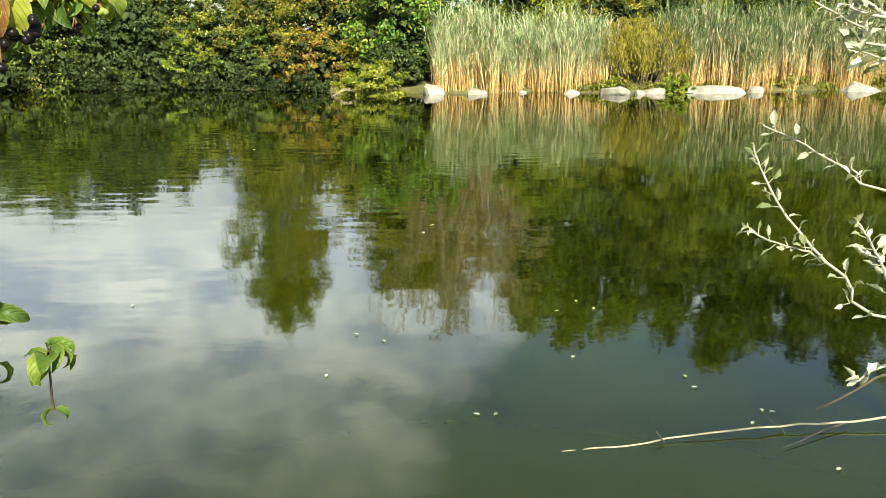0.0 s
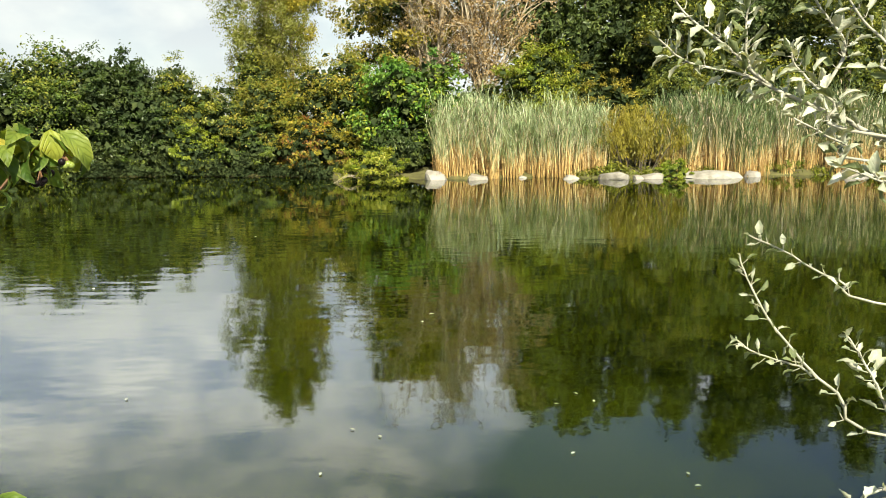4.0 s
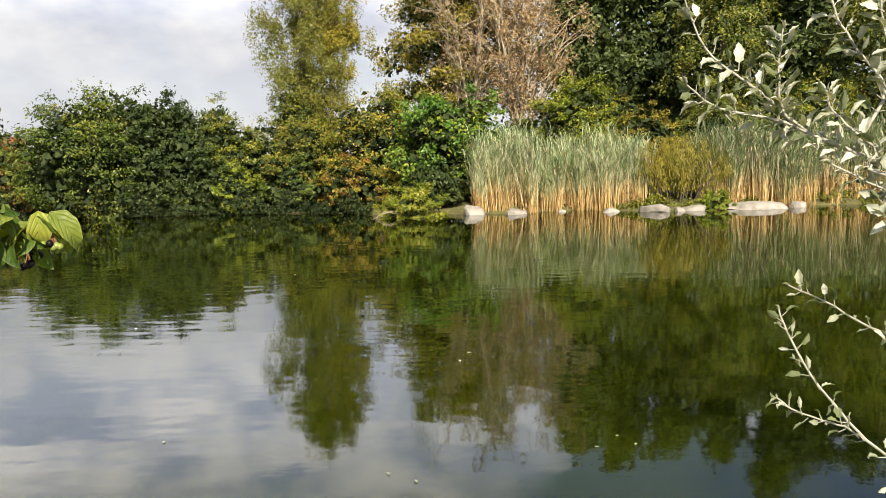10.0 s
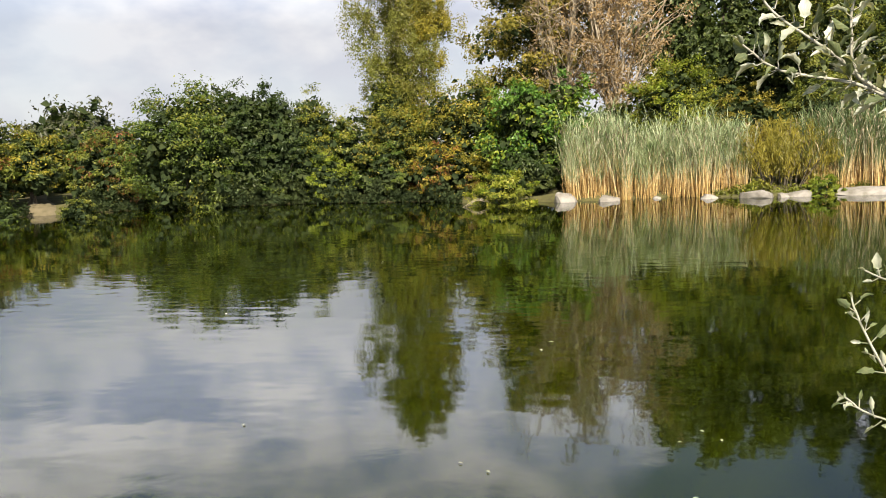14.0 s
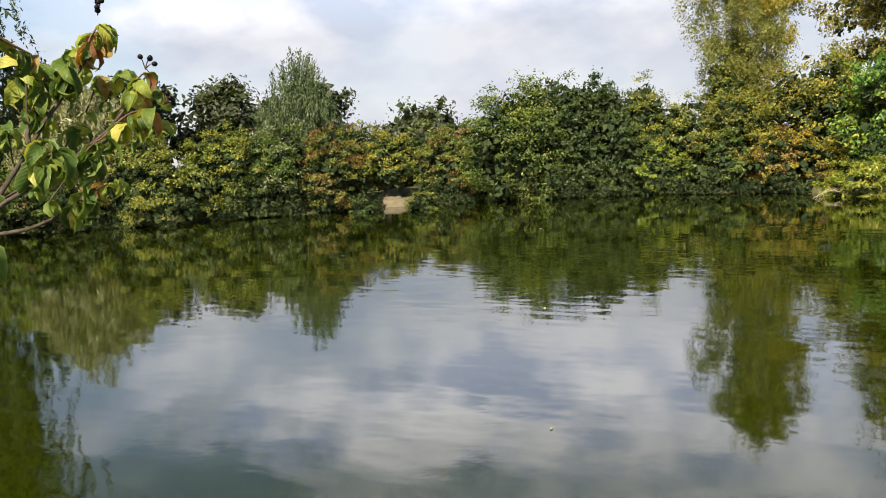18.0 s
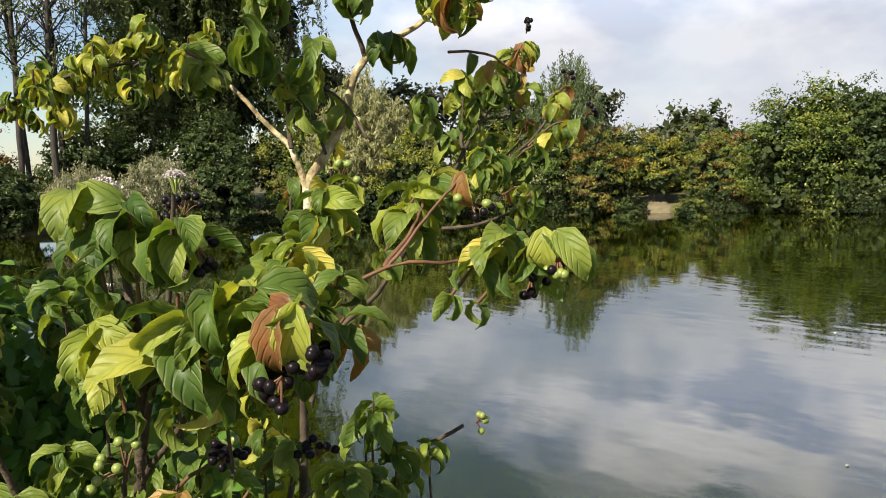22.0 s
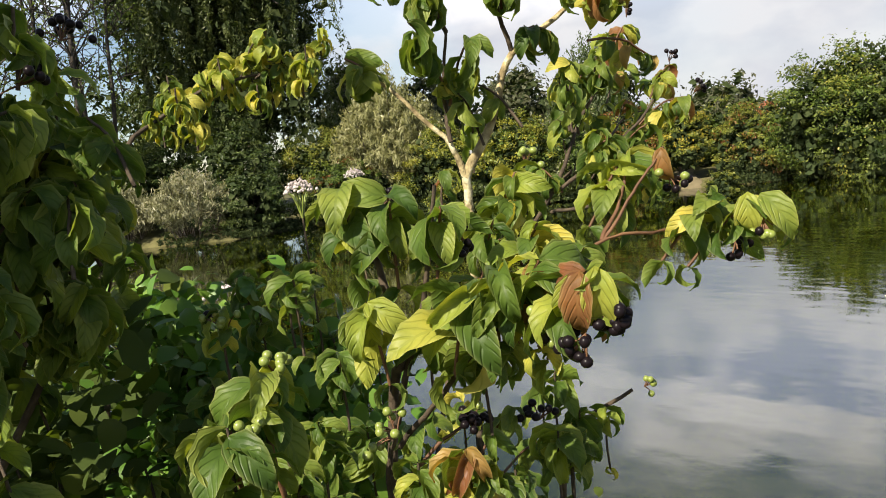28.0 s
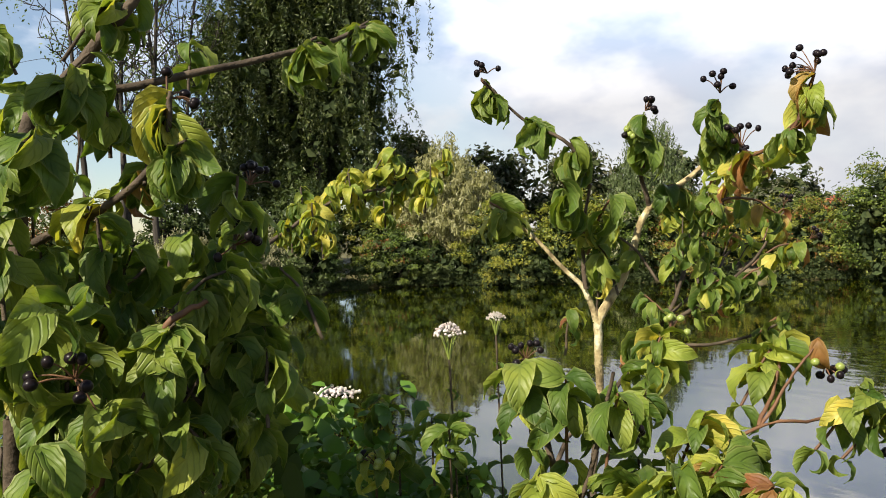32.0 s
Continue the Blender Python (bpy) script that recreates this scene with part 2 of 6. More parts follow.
def water_material():
    """Murky pond water: a band of wind ripples out in the middle, calm under the near bank."""
    m, t = material("pond_water")
    tc = t.nodes.new("ShaderNodeTexCoord")
    away = t.nodes.new("ShaderNodeVectorMath")
    away.operation = "DISTANCE"
    t.links.new(tc.outputs["Object"], away.inputs[0])
    away.inputs[1].default_value = (-4.0, 11.0, 0.0)
    band = ramp(t, math_node(t, "MULTIPLY", away.outputs["Value"], 0.1), [(0.35, (1, 1, 1)), (0.85, (0.10, 0.10, 0.10))])
    gust = ramp(t, noise_of(t, 0.22, 2.0), [(0.40, (0.25, 0.25, 0.25)), (0.60, (1, 1, 1))])
    ripple = noise_of(t, 2.7, 1.0, stretch=(0.6, 1.2, 1.0))
    fine = noise_of(t, 13.0, 1.0)
    wide = noise_of(t, 0.8, 2.0, stretch=(0.5, 1.0, 1.0))
    h = math_node(t, "ADD", math_node(t, "MULTIPLY", math_node(t, "MULTIPLY", ripple, math_node(t, "MULTIPLY", band, gust)), 1.15), math_node(t, "MULTIPLY", wide, 0.6))
    h = math_node(t, "ADD", h, math_node(t, "MULTIPLY", fine, 0.05))
    bp = node(t, "ShaderNodeBump", Strength=0.045, Distance=0.12)
    t.links.new(h, bp.inputs["Height"])
    murk = ramp(t, noise_of(t, 0.25, 3.0), [(0.3, (0.0124, 0.0175, 0.0004)), (0.7, (0.0160, 0.0216, 0.0006))])
    d = node(t, "ShaderNodeSubsurfaceScattering", Scale=0.7)
    d.falloff = "BURLEY"
    d.inputs["Radius"].default_value = (1.0, 1.0, 1.0)
    t.links.new(murk, d.inputs[0])
    g = node(t, "ShaderNodeBsdfGlossy", Roughness=0.033)
    g.inputs[0].default_value = (0.96, 0.965, 1.0, 1)
    t.links.new(bp.outputs[0], g.inputs["Normal"])
    fr = node(t, "ShaderNodeFresnel", IOR=1.47)
    t.links.new(bp.outputs[0], fr.inputs["Normal"])
    mx = t.nodes.new("ShaderNodeMixShader")
    t.links.new(fr.outputs[0], mx.inputs[0])
    t.links.new(d.outputs[0], mx.inputs[1])
    t.links.new(g.outputs[0], mx.inputs[2])
    return finish(m, t, mx.outputs[0])


WATER = water_material()
GROUND = plain("bank_earth", [(0.3, (0.05, 0.045, 0.02)), (0.5, (0.09, 0.085, 0.03)), (0.7, (0.13, 0.12, 0.05))], 2.2, 0.95, 0.5)
PATHSAND = plain("sandy_path", [(0.3, (0.128, 0.109, 0.058)), (0.7, (0.217, 0.178, 0.109))], 3.0, 0.95, 0.2)
BARK = plain("grey_brown_bark", [(0.3, (0.06, 0.05, 0.035)), (0.7, (0.19, 0.16, 0.12))], 6.0, 0.9, 0.6, (1, 1, 0.25))
DARK_BARK = plain("dark_bark", [(0.3, (0.02, 0.017, 0.013)), (0.7, (0.07, 0.06, 0.05))], 9.0, 0.9, 0.6, (1, 1, 0.25))
PALE_BARK = plain("pale_dry_bark", [(0.3, (0.27, 0.22, 0.15)), (0.7, (0.52, 0.44, 0.32))], 8.0, 0.85, 0.5, (1, 1, 0.3))
TWIG = plain("lichened_twig_bark", [(0.35, (0.182, 0.140, 0.070)), (0.55, (0.420, 0.350, 0.182)), (0.7, (0.644, 0.616, 0.420))], 60.0, 0.85, 0.5)
RED_TWIG = plain("reddish_twig", [(0.3, (0.070, 0.034, 0.018)), (0.7, (0.170, 0.088, 0.044))], 40.0, 0.6, 0.2)
DARK_TWIG = plain("dark_twig", [(0.3, (0.03, 0.022, 0.014)), (0.7, (0.10, 0.075, 0.05))], 50.0, 0.85, 0.4)
ROCK = plain("pale_limestone", [(0.25, (0.13, 0.12, 0.09)), (0.45, (0.25, 0.23, 0.20)), (0.75, (0.39, 0.365, 0.33))], 3.0, 0.85, 0.6, per_object=True)
DRY_REED = plain("dry_reed_leaf", [(0.3, (0.30, 0.16, 0.05)), (0.7, (0.48, 0.31, 0.13))], 2.0, 0.7, 0.0)


def reed_stem_material():
    m, t = material("reed_stem")
    tc = t.nodes.new("ShaderNodeTexCoord")
    sp = t.nodes.new("ShaderNodeSeparateXYZ")
    t.links.new(tc.outputs["Object"], sp.inputs[0])
    geo = t.nodes.new("ShaderNodeNewGeometry")
    z = math_node(t, "ADD", sp.outputs[2], math_node(t, "MULTIPLY", math_node(t, "SUBTRACT", geo.outputs["Random Per Island"], 0.5), 1.3))
    col = ramp(t, math_node(t, "MULTIPLY", z, 0.4), [(0.05, (0.56, 0.38, 0.14)), (0.30, (0.78, 0.61, 0.30)), (0.52, (0.60, 0.54, 0.36)), (0.9, (0.70, 0.70, 0.56))])
    col = mix_rgb(t, 1.0, col, ramp(t, geo.outputs["Random Per Island"], [(0, (0.6, 0.55, 0.5)), (1, (1.15, 1.12, 1.05))]), "MULTIPLY")
    b = node(t, "ShaderNodeBsdfPrincipled", Roughness=0.6)
    t.links.new(col, b.inputs["Base Color"])
    return finish(m, t, b.outputs[0])


STRAW = reed_stem_material()
FELT = plain("felted_white_twig", [(0.3, (0.26, 0.25, 0.19)), (0.7, (0.46, 0.44, 0.37))], 40.0, 0.8, 0.2)
BERRY = plain("black_berry_skin", [(0.3, (0.004, 0.003, 0.004)), (0.7, (0.013, 0.009, 0.011))], 90.0, 0.34, 0.0, spec=0.14)
GREEN_BERRY = plain("green_berry_skin", [(0.3, (0.12, 0.17, 0.03)), (0.7, (0.28, 0.33, 0.08))], 70.0, 0.35, 0.0, spec=0.5)
PETAL = plain("white_petal", [(0.3, (0.36, 0.30, 0.28)), (0.7, (0.62, 0.57, 0.56))], 60.0, 0.8, 0.0)
ROOF = plain("red_roof_tile", [(0.3, (0.32, 0.08, 0.04)), (0.7, (0.48, 0.15, 0.08))], 3.0, 0.8, 0.2)
RENDERED = plain("white_house_wall", [(0.3, (0.66, 0.64, 0.60)), (0.7, (0.80, 0.78, 0.74))], 1.0, 0.9, 0.0)
WINDOW = plain("dark_window_glass", [(0.3, (0.02, 0.025, 0.03)), (0.7, (0.04, 0.05, 0.06))], 1.0, 0.1, 0.0, spec=0.5)

G_DARK = foliage("dark_green_leaves", [(0, (0.026, 0.047, 0.014)), (0.6, (0.052, 0.083, 0.020)), (1, (0.105, 0.133, 0.034))], (0.123, 0.133, 0.034), 0.35)
G_MID = foliage("mid_green_leaves", [(0, (0.050, 0.083, 0.012)), (0.6, (0.085, 0.133, 0.021)), (1, (0.182, 0.226, 0.041))], (0.165, 0.179, 0.030), 0.45)
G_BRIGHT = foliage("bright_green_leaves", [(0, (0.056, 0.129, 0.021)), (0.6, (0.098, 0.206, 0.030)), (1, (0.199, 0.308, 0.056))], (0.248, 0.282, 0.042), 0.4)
G_OLIVE = foliage("olive_leaves", [(0, (0.068, 0.097, 0.014)), (0.6, (0.165, 0.193, 0.031)), (1, (0.352, 0.336, 0.061))], (0.259, 0.209, 0.035), 0.45)
G_LIME = foliage("lime_leaves", [(0, (0.116, 0.165, 0.013)), (0.6, (0.193, 0.243, 0.022)), (1, (0.309, 0.330, 0.043))], (0.290, 0.287, 0.035), 0.4)
G_AUTUMN = foliage("autumn_leaves", [(0, (0.14, 0.125, 0.018)), (0.5, (0.30, 0.245, 0.030)), (1, (0.46, 0.350, 0.048))], (0.18, 0.19, 0.026), 0.6)
G_BROWN = foliage("brown_orange_leaves", [(0, (0.077, 0.034, 0.012)), (0.5, (0.172, 0.073, 0.018)), (1, (0.291, 0.129, 0.034))], (0.103, 0.086, 0.026), 0.5)
G_YELLOW = foliage("yellow_green_leaves", [(0, (0.118, 0.127, 0.017)), (0.5, (0.254, 0.253, 0.031)), (1, (0.414, 0.382, 0.055))], (0.138, 0.169, 0.023), 0.5)
G_BIRCH = foliage("birch_leaves", [(0, (0.089, 0.100, 0.017)), (0.5, (0.186, 0.196, 0.038)), (1, (0.301, 0.303, 0.074))], (0.247, 0.207, 0.042), 0.4, 0.35)
G_GOLD = foliage("golden_birch_leaves", [(0, (0.190, 0.158, 0.018)), (0.5, (0.316, 0.269, 0.032)), (1, (0.435, 0.380, 0.055))], (0.284, 0.221, 0.032), 0.4, 0.35)
G_SILVER = foliage("silver_grey_leaves", [(0, (0.128, 0.135, 0.077)), (0.5, (0.234, 0.230, 0.136)), (1, (0.425, 0.392, 0.270))], (0.169, 0.172, 0.087), 0.5)
G_TAN = foliage("withered_tan_leaves", [(0, (0.164, 0.102, 0.045)), (0.5, (0.328, 0.217, 0.102)), (1, (0.508, 0.369, 0.213))], (0.295, 0.189, 0.082), 0.5, 0.2, 0.7)
# leaf colour darkened to hold the shade inside crowns and at the hedge foot
G_PAINTED_SHADE = foliage("painted_shade_leaves", [(0, (0.020, 0.035, 0.010)), (0.6, (0.037, 0.057, 0.016)), (1, (0.075, 0.094, 0.027))], (0.056, 0.069, 0.020), 0.4, 0.32, 0.85)
G_TALL = foliage("tall_poplar_leaves", [(0, (0.049, 0.077, 0.025)), (0.6, (0.101, 0.140, 0.046)), (1, (0.237, 0.264, 0.096))], (0.140, 0.166, 0.049), 0.4)
G_GREY = foliage("grey_green_leaves", [(0, (0.050, 0.076, 0.028)), (0.5, (0.090, 0.123, 0.050)), (1, (0.169, 0.208, 0.096))], (0.079, 0.106, 0.040), 0.4)
G_HANG = foliage("weeping_willow_leaves", [(0, (0.034, 0.050, 0.016)), (0.6, (0.070, 0.095, 0.030)), (1, (0.150, 0.170, 0.060))], (0.085, 0.100, 0.030), 0.4)
G_GOLDEN = foliage("golden_olive_leaves", [(0, (0.131, 0.122, 0.019)), (0.5, (0.236, 0.205, 0.031)), (1, (0.384, 0.315, 0.054))], (0.262, 0.193, 0.030), 0.5)
G_REED_DEEP = foliage("deep_green_reed_leaves", [(0, (0.064, 0.102, 0.043)), (0.5, (0.145, 0.200, 0.089)), (1, (0.374, 0.416, 0.238))], (0.187, 0.230, 0.111), 0.5)
G_FAR = foliage("distant_leaves", [(0, (0.062, 0.070, 0.037)), (0.6, (0.092, 0.102, 0.056)), (1, (0.144, 0.139, 0.084))], (0.133, 0.120, 0.074), 0.4)
G_REED = foliage("reed_leaves", [(0, (0.09, 0.13, 0.06)), (0.45, (0.30, 0.37, 0.20)), (1, (0.78, 0.79, 0.60))], (0.34, 0.40, 0.22), 0.5)
G_PALE = foliage("pale_willow_leaves", [(0, (0.17, 0.17, 0.075)), (0.5, (0.26, 0.255, 0.12)), (1, (0.37, 0.355, 0.19))], (0.25, 0.25, 0.11), 0.5)
G_PLUME = foliage("reed_plumes", [(0, (0.252, 0.189, 0.126)), (1, (0.529, 0.453, 0.341))], (0.453, 0.378, 0.277), 0.5, 0.25, 0.9)
G_UNDER = foliage("undergrowth_leaves", [(0, (0.028, 0.050, 0.009)), (0.6, (0.061, 0.095, 0.014)), (1, (0.147, 0.177, 0.026))], (0.147, 0.153, 0.018), 0.35, 0.4, 0.8)

L_GREEN = big_leaf("dogwood_leaf_green", [(0, (0.052, 0.100, 0.018)), (0.5, (0.108, 0.168, 0.028)), (1, (0.225, 0.270, 0.048))], (0.045, 0.085, 0.018))
L_YELLOW = big_leaf("dogwood_leaf_yellowing", [(0, (0.198, 0.264, 0.038)), (0.6, (0.348, 0.372, 0.060)), (1, (0.576, 0.480, 0.096))], (0.156, 0.198, 0.036))
L_RED = big_leaf("dogwood_leaf_reddening", [(0, (0.165, 0.055, 0.028)), (0.5, (0.270, 0.130, 0.048)), (1, (0.370, 0.255, 0.075))], (0.250, 0.150, 0.050))
L_DARK = big_leaf("dogwood_leaf_deep_green", [(0, (0.071, 0.127, 0.021)), (0.6, (0.121, 0.189, 0.033)), (1, (0.209, 0.268, 0.048))], (0.039, 0.075, 0.018), 0.44)
L_WHITE = big_leaf("poplar_leaf_white_felt", [(0, (0.258, 0.276, 0.193)), (0.5, (0.442, 0.442, 0.368)), (1, (0.626, 0.616, 0.552))], (0.386, 0.396, 0.313), 0.2, 4.0, 0.3)
L_GREY = big_leaf("poplar_leaf_grey_green", [(0, (0.086, 0.109, 0.052)), (1, (0.188, 0.218, 0.110))], (0.218, 0.240, 0.129), 0.25, 4.0, 0.3)


# ---- mesh tools ----
def mesh_of(name, V, T, mat, smooth=False, uv=None):
    V, T = np.asarray(V, np.float32), np.asarray(T, np.int32)
    me = bpy.data.meshes.new(name)
    me.vertices.add(len(V))
    me.vertices.foreach_set("co", V.ravel())
    me.loops.add(T.size)
    me.loops.foreach_set("vertex_index", T.ravel())
    me.polygons.add(len(T))
    me.polygons.foreach_set("loop_start", np.arange(0, T.size, T.shape[1], dtype=np.int32))
    if uv is not None:
        layer = me.uv_layers.new(name="uv")
        layer.data.foreach_set("uv", np.asarray(uv, np.float32)[T.ravel()].ravel())
    me.update(calc_edges=True)
    me.validate()
    if smooth:
        me.shade_smooth()
    me.materials.append(mat)
    return me


def part(name, me, parent, label="", at=None):
    ob = new(name, me)
    ob.parent = parent
    if at is not None:
        ob.matrix_local = at
    if label:
        ob["label"] = label
    return ob


def thing(name, at, label, category, group="", kind=""):
    e = new(name)
    e.location = at
    e.empty_display_size = 0.1
    return tagged(e, label, category, group, kind)


def tube(points, radii, sides=6):
    """A tapered tube along points; returns vertices and triangles."""
    P = np.asarray(points, float)
    R = np.interp(np.linspace(0, 1, len(P)), np.linspace(0, 1, len(radii)), radii)
    D = np.gradient(P, axis=0)
    D /= np.linalg.norm(D, axis=1)[:, None] + 1e-9
    ref = np.array([0.31, 0.93, 0.17])
    A = np.cross(D, ref)
    A /= np.linalg.norm(A, axis=1)[:, None] + 1e-9
    B = np.cross(D, A)
    ang = np.arange(sides) * 2 * np.pi / sides
    V = (P[:, None] + R[:, None, None] * (A[:, None] * np.cos(ang)[None, :, None] + B[:, None] * np.sin(ang)[None, :, None])).reshape(-1, 3)
    i, j = np.meshgrid(np.arange(len(P) - 1), np.arange(sides), indexing="ij")
    a, b = i * sides + j, i * sides + (j + 1) % sides
    c, d = a + sides, b + sides
    T = np.concatenate([np.stack([a, b, d], -1).reshape(-1, 3), np.stack([a, d, c], -1).reshape(-1, 3)])
    return V, T


def joined(pieces):
    Vs, Ts, n = [], [], 0
    for V, T in pieces:
        Vs.append(V)
        Ts.append(np.asarray(T) + n)
        n += len(V)
    return np.concatenate(Vs), np.concatenate(Ts)


def spline(points, n=12):
    """A smooth line through the points (Catmull-Rom)."""
    P = np.asarray(points, float)
    if len(P) < 3:
        return P[0] + (P[-1] - P[0]) * np.linspace(0, 1, n)[:, None]
    Q = np.vstack([2 * P[0] - P[1], P, 2 * P[-1] - P[-2]])
    out_ = []
    for k in range(len(P) - 1):
        p0, p1, p2, p3 = Q[k:k + 4]
        for u in np.linspace(0, 1, max(3, n // (len(P) - 1)), endpoint=False):
            out_.append(0.5 * (2 * p1 + (p2 - p0) * u + (2 * p0 - 5 * p1 + 4 * p2 - p3) * u * u + (3 * p1 - p0 - 3 * p2 + p3) * u ** 3))
    return np.array(out_ + [P[-1]])


def wobbly(points, rng, amount, n=14):
    P = spline(points, n)
    w = rng.normal(0, amount, P.shape)
    w = np.cumsum(w, 0) * 0.5
    w -= np.linspace(0, 1, len(P))[:, None] * w[-1]
    return P + w


def unit(a):
    return a / (np.linalg.norm(a, axis=-1, keepdims=True) + 1e-9)


def oval_cloud(C, N, size, rng, aspect=0.55):
    """Rounder leaves for what is seen from close by: eight triangles each, arched and folded."""
    n = len(C)
    N = unit(N)
    a = unit(rng.normal(size=(n, 3)) + [0, 0, -0.8])
    Y = unit(a - (a * N).sum(1)[:, None] * N)
    X = np.cross(Y, N)
    L = (size * rng.uniform(0.6, 1.35, n))[:, None]
    rows = [C - Y * L * 0.5]
    for u, w in ((-0.25, 0.40), (0.05, 0.5), (0.3, 0.36)):
        m = C + Y * L * u - N * L * 0.35 * (u + 0.3) ** 2
        rows += [m + X * L * aspect * w + N * L * 0.07, m - X * L * aspect * w + N * L * 0.07]
    rows.append(C + Y * L * 0.5 - N * L * 0.2)
    V = np.stack(rows, 1).reshape(-1, 3)
    k = np.arange(n)[:, None] * 8
    T = np.concatenate([k + t for t in ([0, 1, 2], [1, 3, 4], [1, 4, 2], [3, 5, 6], [3, 6, 4], [5, 7, 6])], 1).reshape(-1, 3)
    return V, T


def leaf_cloud(C, N, size, rng, aspect=0.55, fold=0.25, hang=0.0):
    """Small folded leaves: one at each centre C, facing about N. Two triangles each."""
    n = len(C)
    N = unit(N)
    a = unit(rng.normal(size=(n, 3)) + np.array([0, 0, -1.0]) * hang)
    Y = unit(a - (a * N).sum(1)[:, None] * N)
    X = np.cross(Y, N)
    L = (size * rng.uniform(0.6, 1.35, n))[:, None]
    Wd = L * aspect
    base, tip = C - Y * L * 0.5, C + Y * L * 0.5
    lift = N * Wd * fold
    V = np.stack([base, C + X * Wd * 0.5 + lift, tip, C - X * Wd * 0.5 + lift], 1).reshape(-1, 3)
    k = np.arange(n)[:, None] * 4
    T = np.concatenate([k + [0, 1, 2], k + [0, 2, 3]], 1).reshape(-1, 3)
    return V, T


def dome_clumps(rng, w, d, h, n, low=0.02, rough=0.28, power=0.62):
    """Places and radii of leaf clumps over an uneven dome w x d x h that stands on the ground."""
    th = rng.uniform(0, 2 * np.pi, n)
    z = rng.uniform(low, 1, n) ** 0.9
    prof = np.sqrt(np.clip(1 - z ** 2.2, 0, 1)) ** power * (0.60 + 0.40 * np.minimum(1, z / 0.42))
    ph = rng.uniform(0, 6.28, 4)
    lob = 1 + 0.20 * np.sin(3 * th + ph[0]) + 0.18 * np.sin(5 * th + ph[1] + 4 * z) + 0.17 * np.sin(11 * z + ph[2] + 2 * th)
    r = prof * lob * rng.uniform(1 - rough, 1.06, n) + 0.03
    top = 1 + 0.14 * np.sin(3 * th + ph[3]) * z + rng.uniform(-0.16, 0.06, n) * z
    C = np.stack([np.cos(th) * r * w / 2, np.sin(th) * r * d / 2, z * h * top * 0.96], 1)
    return C


def crown_leaves(rng, clumps, per, radius, leaf, flat=0.65, up=0.45, centre=None, aspect=0.55, hang=0.2):
    n = len(clumps) * per
    R = radius * rng.uniform(0.5, 1.35, len(clumps))
    off = rng.normal(size=(len(clumps), per, 3))
    off = unit(off) * (rng.uniform(0, 1, (len(clumps), per, 1)) ** 0.5)
    off[..., 2] *= flat
    C = (clumps[:, None] + off * R[:, None, None]).reshape(-1, 3)
    mid = np.array([0, 0, clumps[:, 2].mean() * 0.7]) if centre is None else centre
    outw = unit(np.repeat(clumps, per, 0) - mid)
    N = outw * 0.55 + off.reshape(-1, 3) * 0.5 + np.array([0, 0, up]) + rng.normal(0, 0.75, (n, 3))
    keep = C[:, 2] > 0.03
    return leaf_cloud(C[keep], N[keep], leaf, rng, aspect, 0.22, hang)


# ---- ground and water ----
MID = np.array([-3.0, 12.0])
SHORE = [(-14.4, 25.5), (-10.2, 26.2), (-6.3, 26.5), (-2.6, 24.9), (0.0, 24.8), (2.5, 25.5), (5, 25.1), (8.7, 25.7), (13.2, 26.6), (20, 25), (26, 18), (24, 8),
         (14, 2.4), (4, 1.4), (-0.4, 1.45), (-2.4, 0.3), (-6, -2), (-14, -4), (-24, -3.5), (-29, 0), (-30.8, 4), (-30.6, 7.2), (-28.4, 9.2), (-26.4, 10.8), (-26.6, 12.4), (-27.2, 14.6), (-25.4, 17.0), (-22.5, 18.9), (-19.6, 21.6), (-17.4, 23.7)]


def shore_radius(theta):
    S = np.array(SHORE) - MID
    a = np.arctan2(S[:, 1], S[:, 0])
    r = np.hypot(S[:, 0], S[:, 1])
    o = np.argsort(a)
    a, r = a[o], r[o]
    a3, r3 = np.concatenate([a - 2 * np.pi, a, a + 2 * np.pi]), np.tile(r, 3)
    return np.interp(theta, a3, r3) + 0.18 * np.sin(theta * 23) + 0.1 * np.sin(theta * 61 + 1)


def bank_height(x, y):
    """Height of the ground away from the shore line."""
    dx, dy = x - MID[0], y - MID[1]
    gap_ = np.hypot(dx, dy) - shore_radius(np.arctan2(dy, dx))
    return np.where(gap_ > 0, -0.04 + 0.42 * (1 - np.exp(-np.maximum(gap_, 0) / 0.9)) + 0.02 * np.minimum(np.maximum(gap_, 0), 30), -0.7 * (1 - np.exp(np.minimum(gap_, 0) / 1.5)) - 0.04)


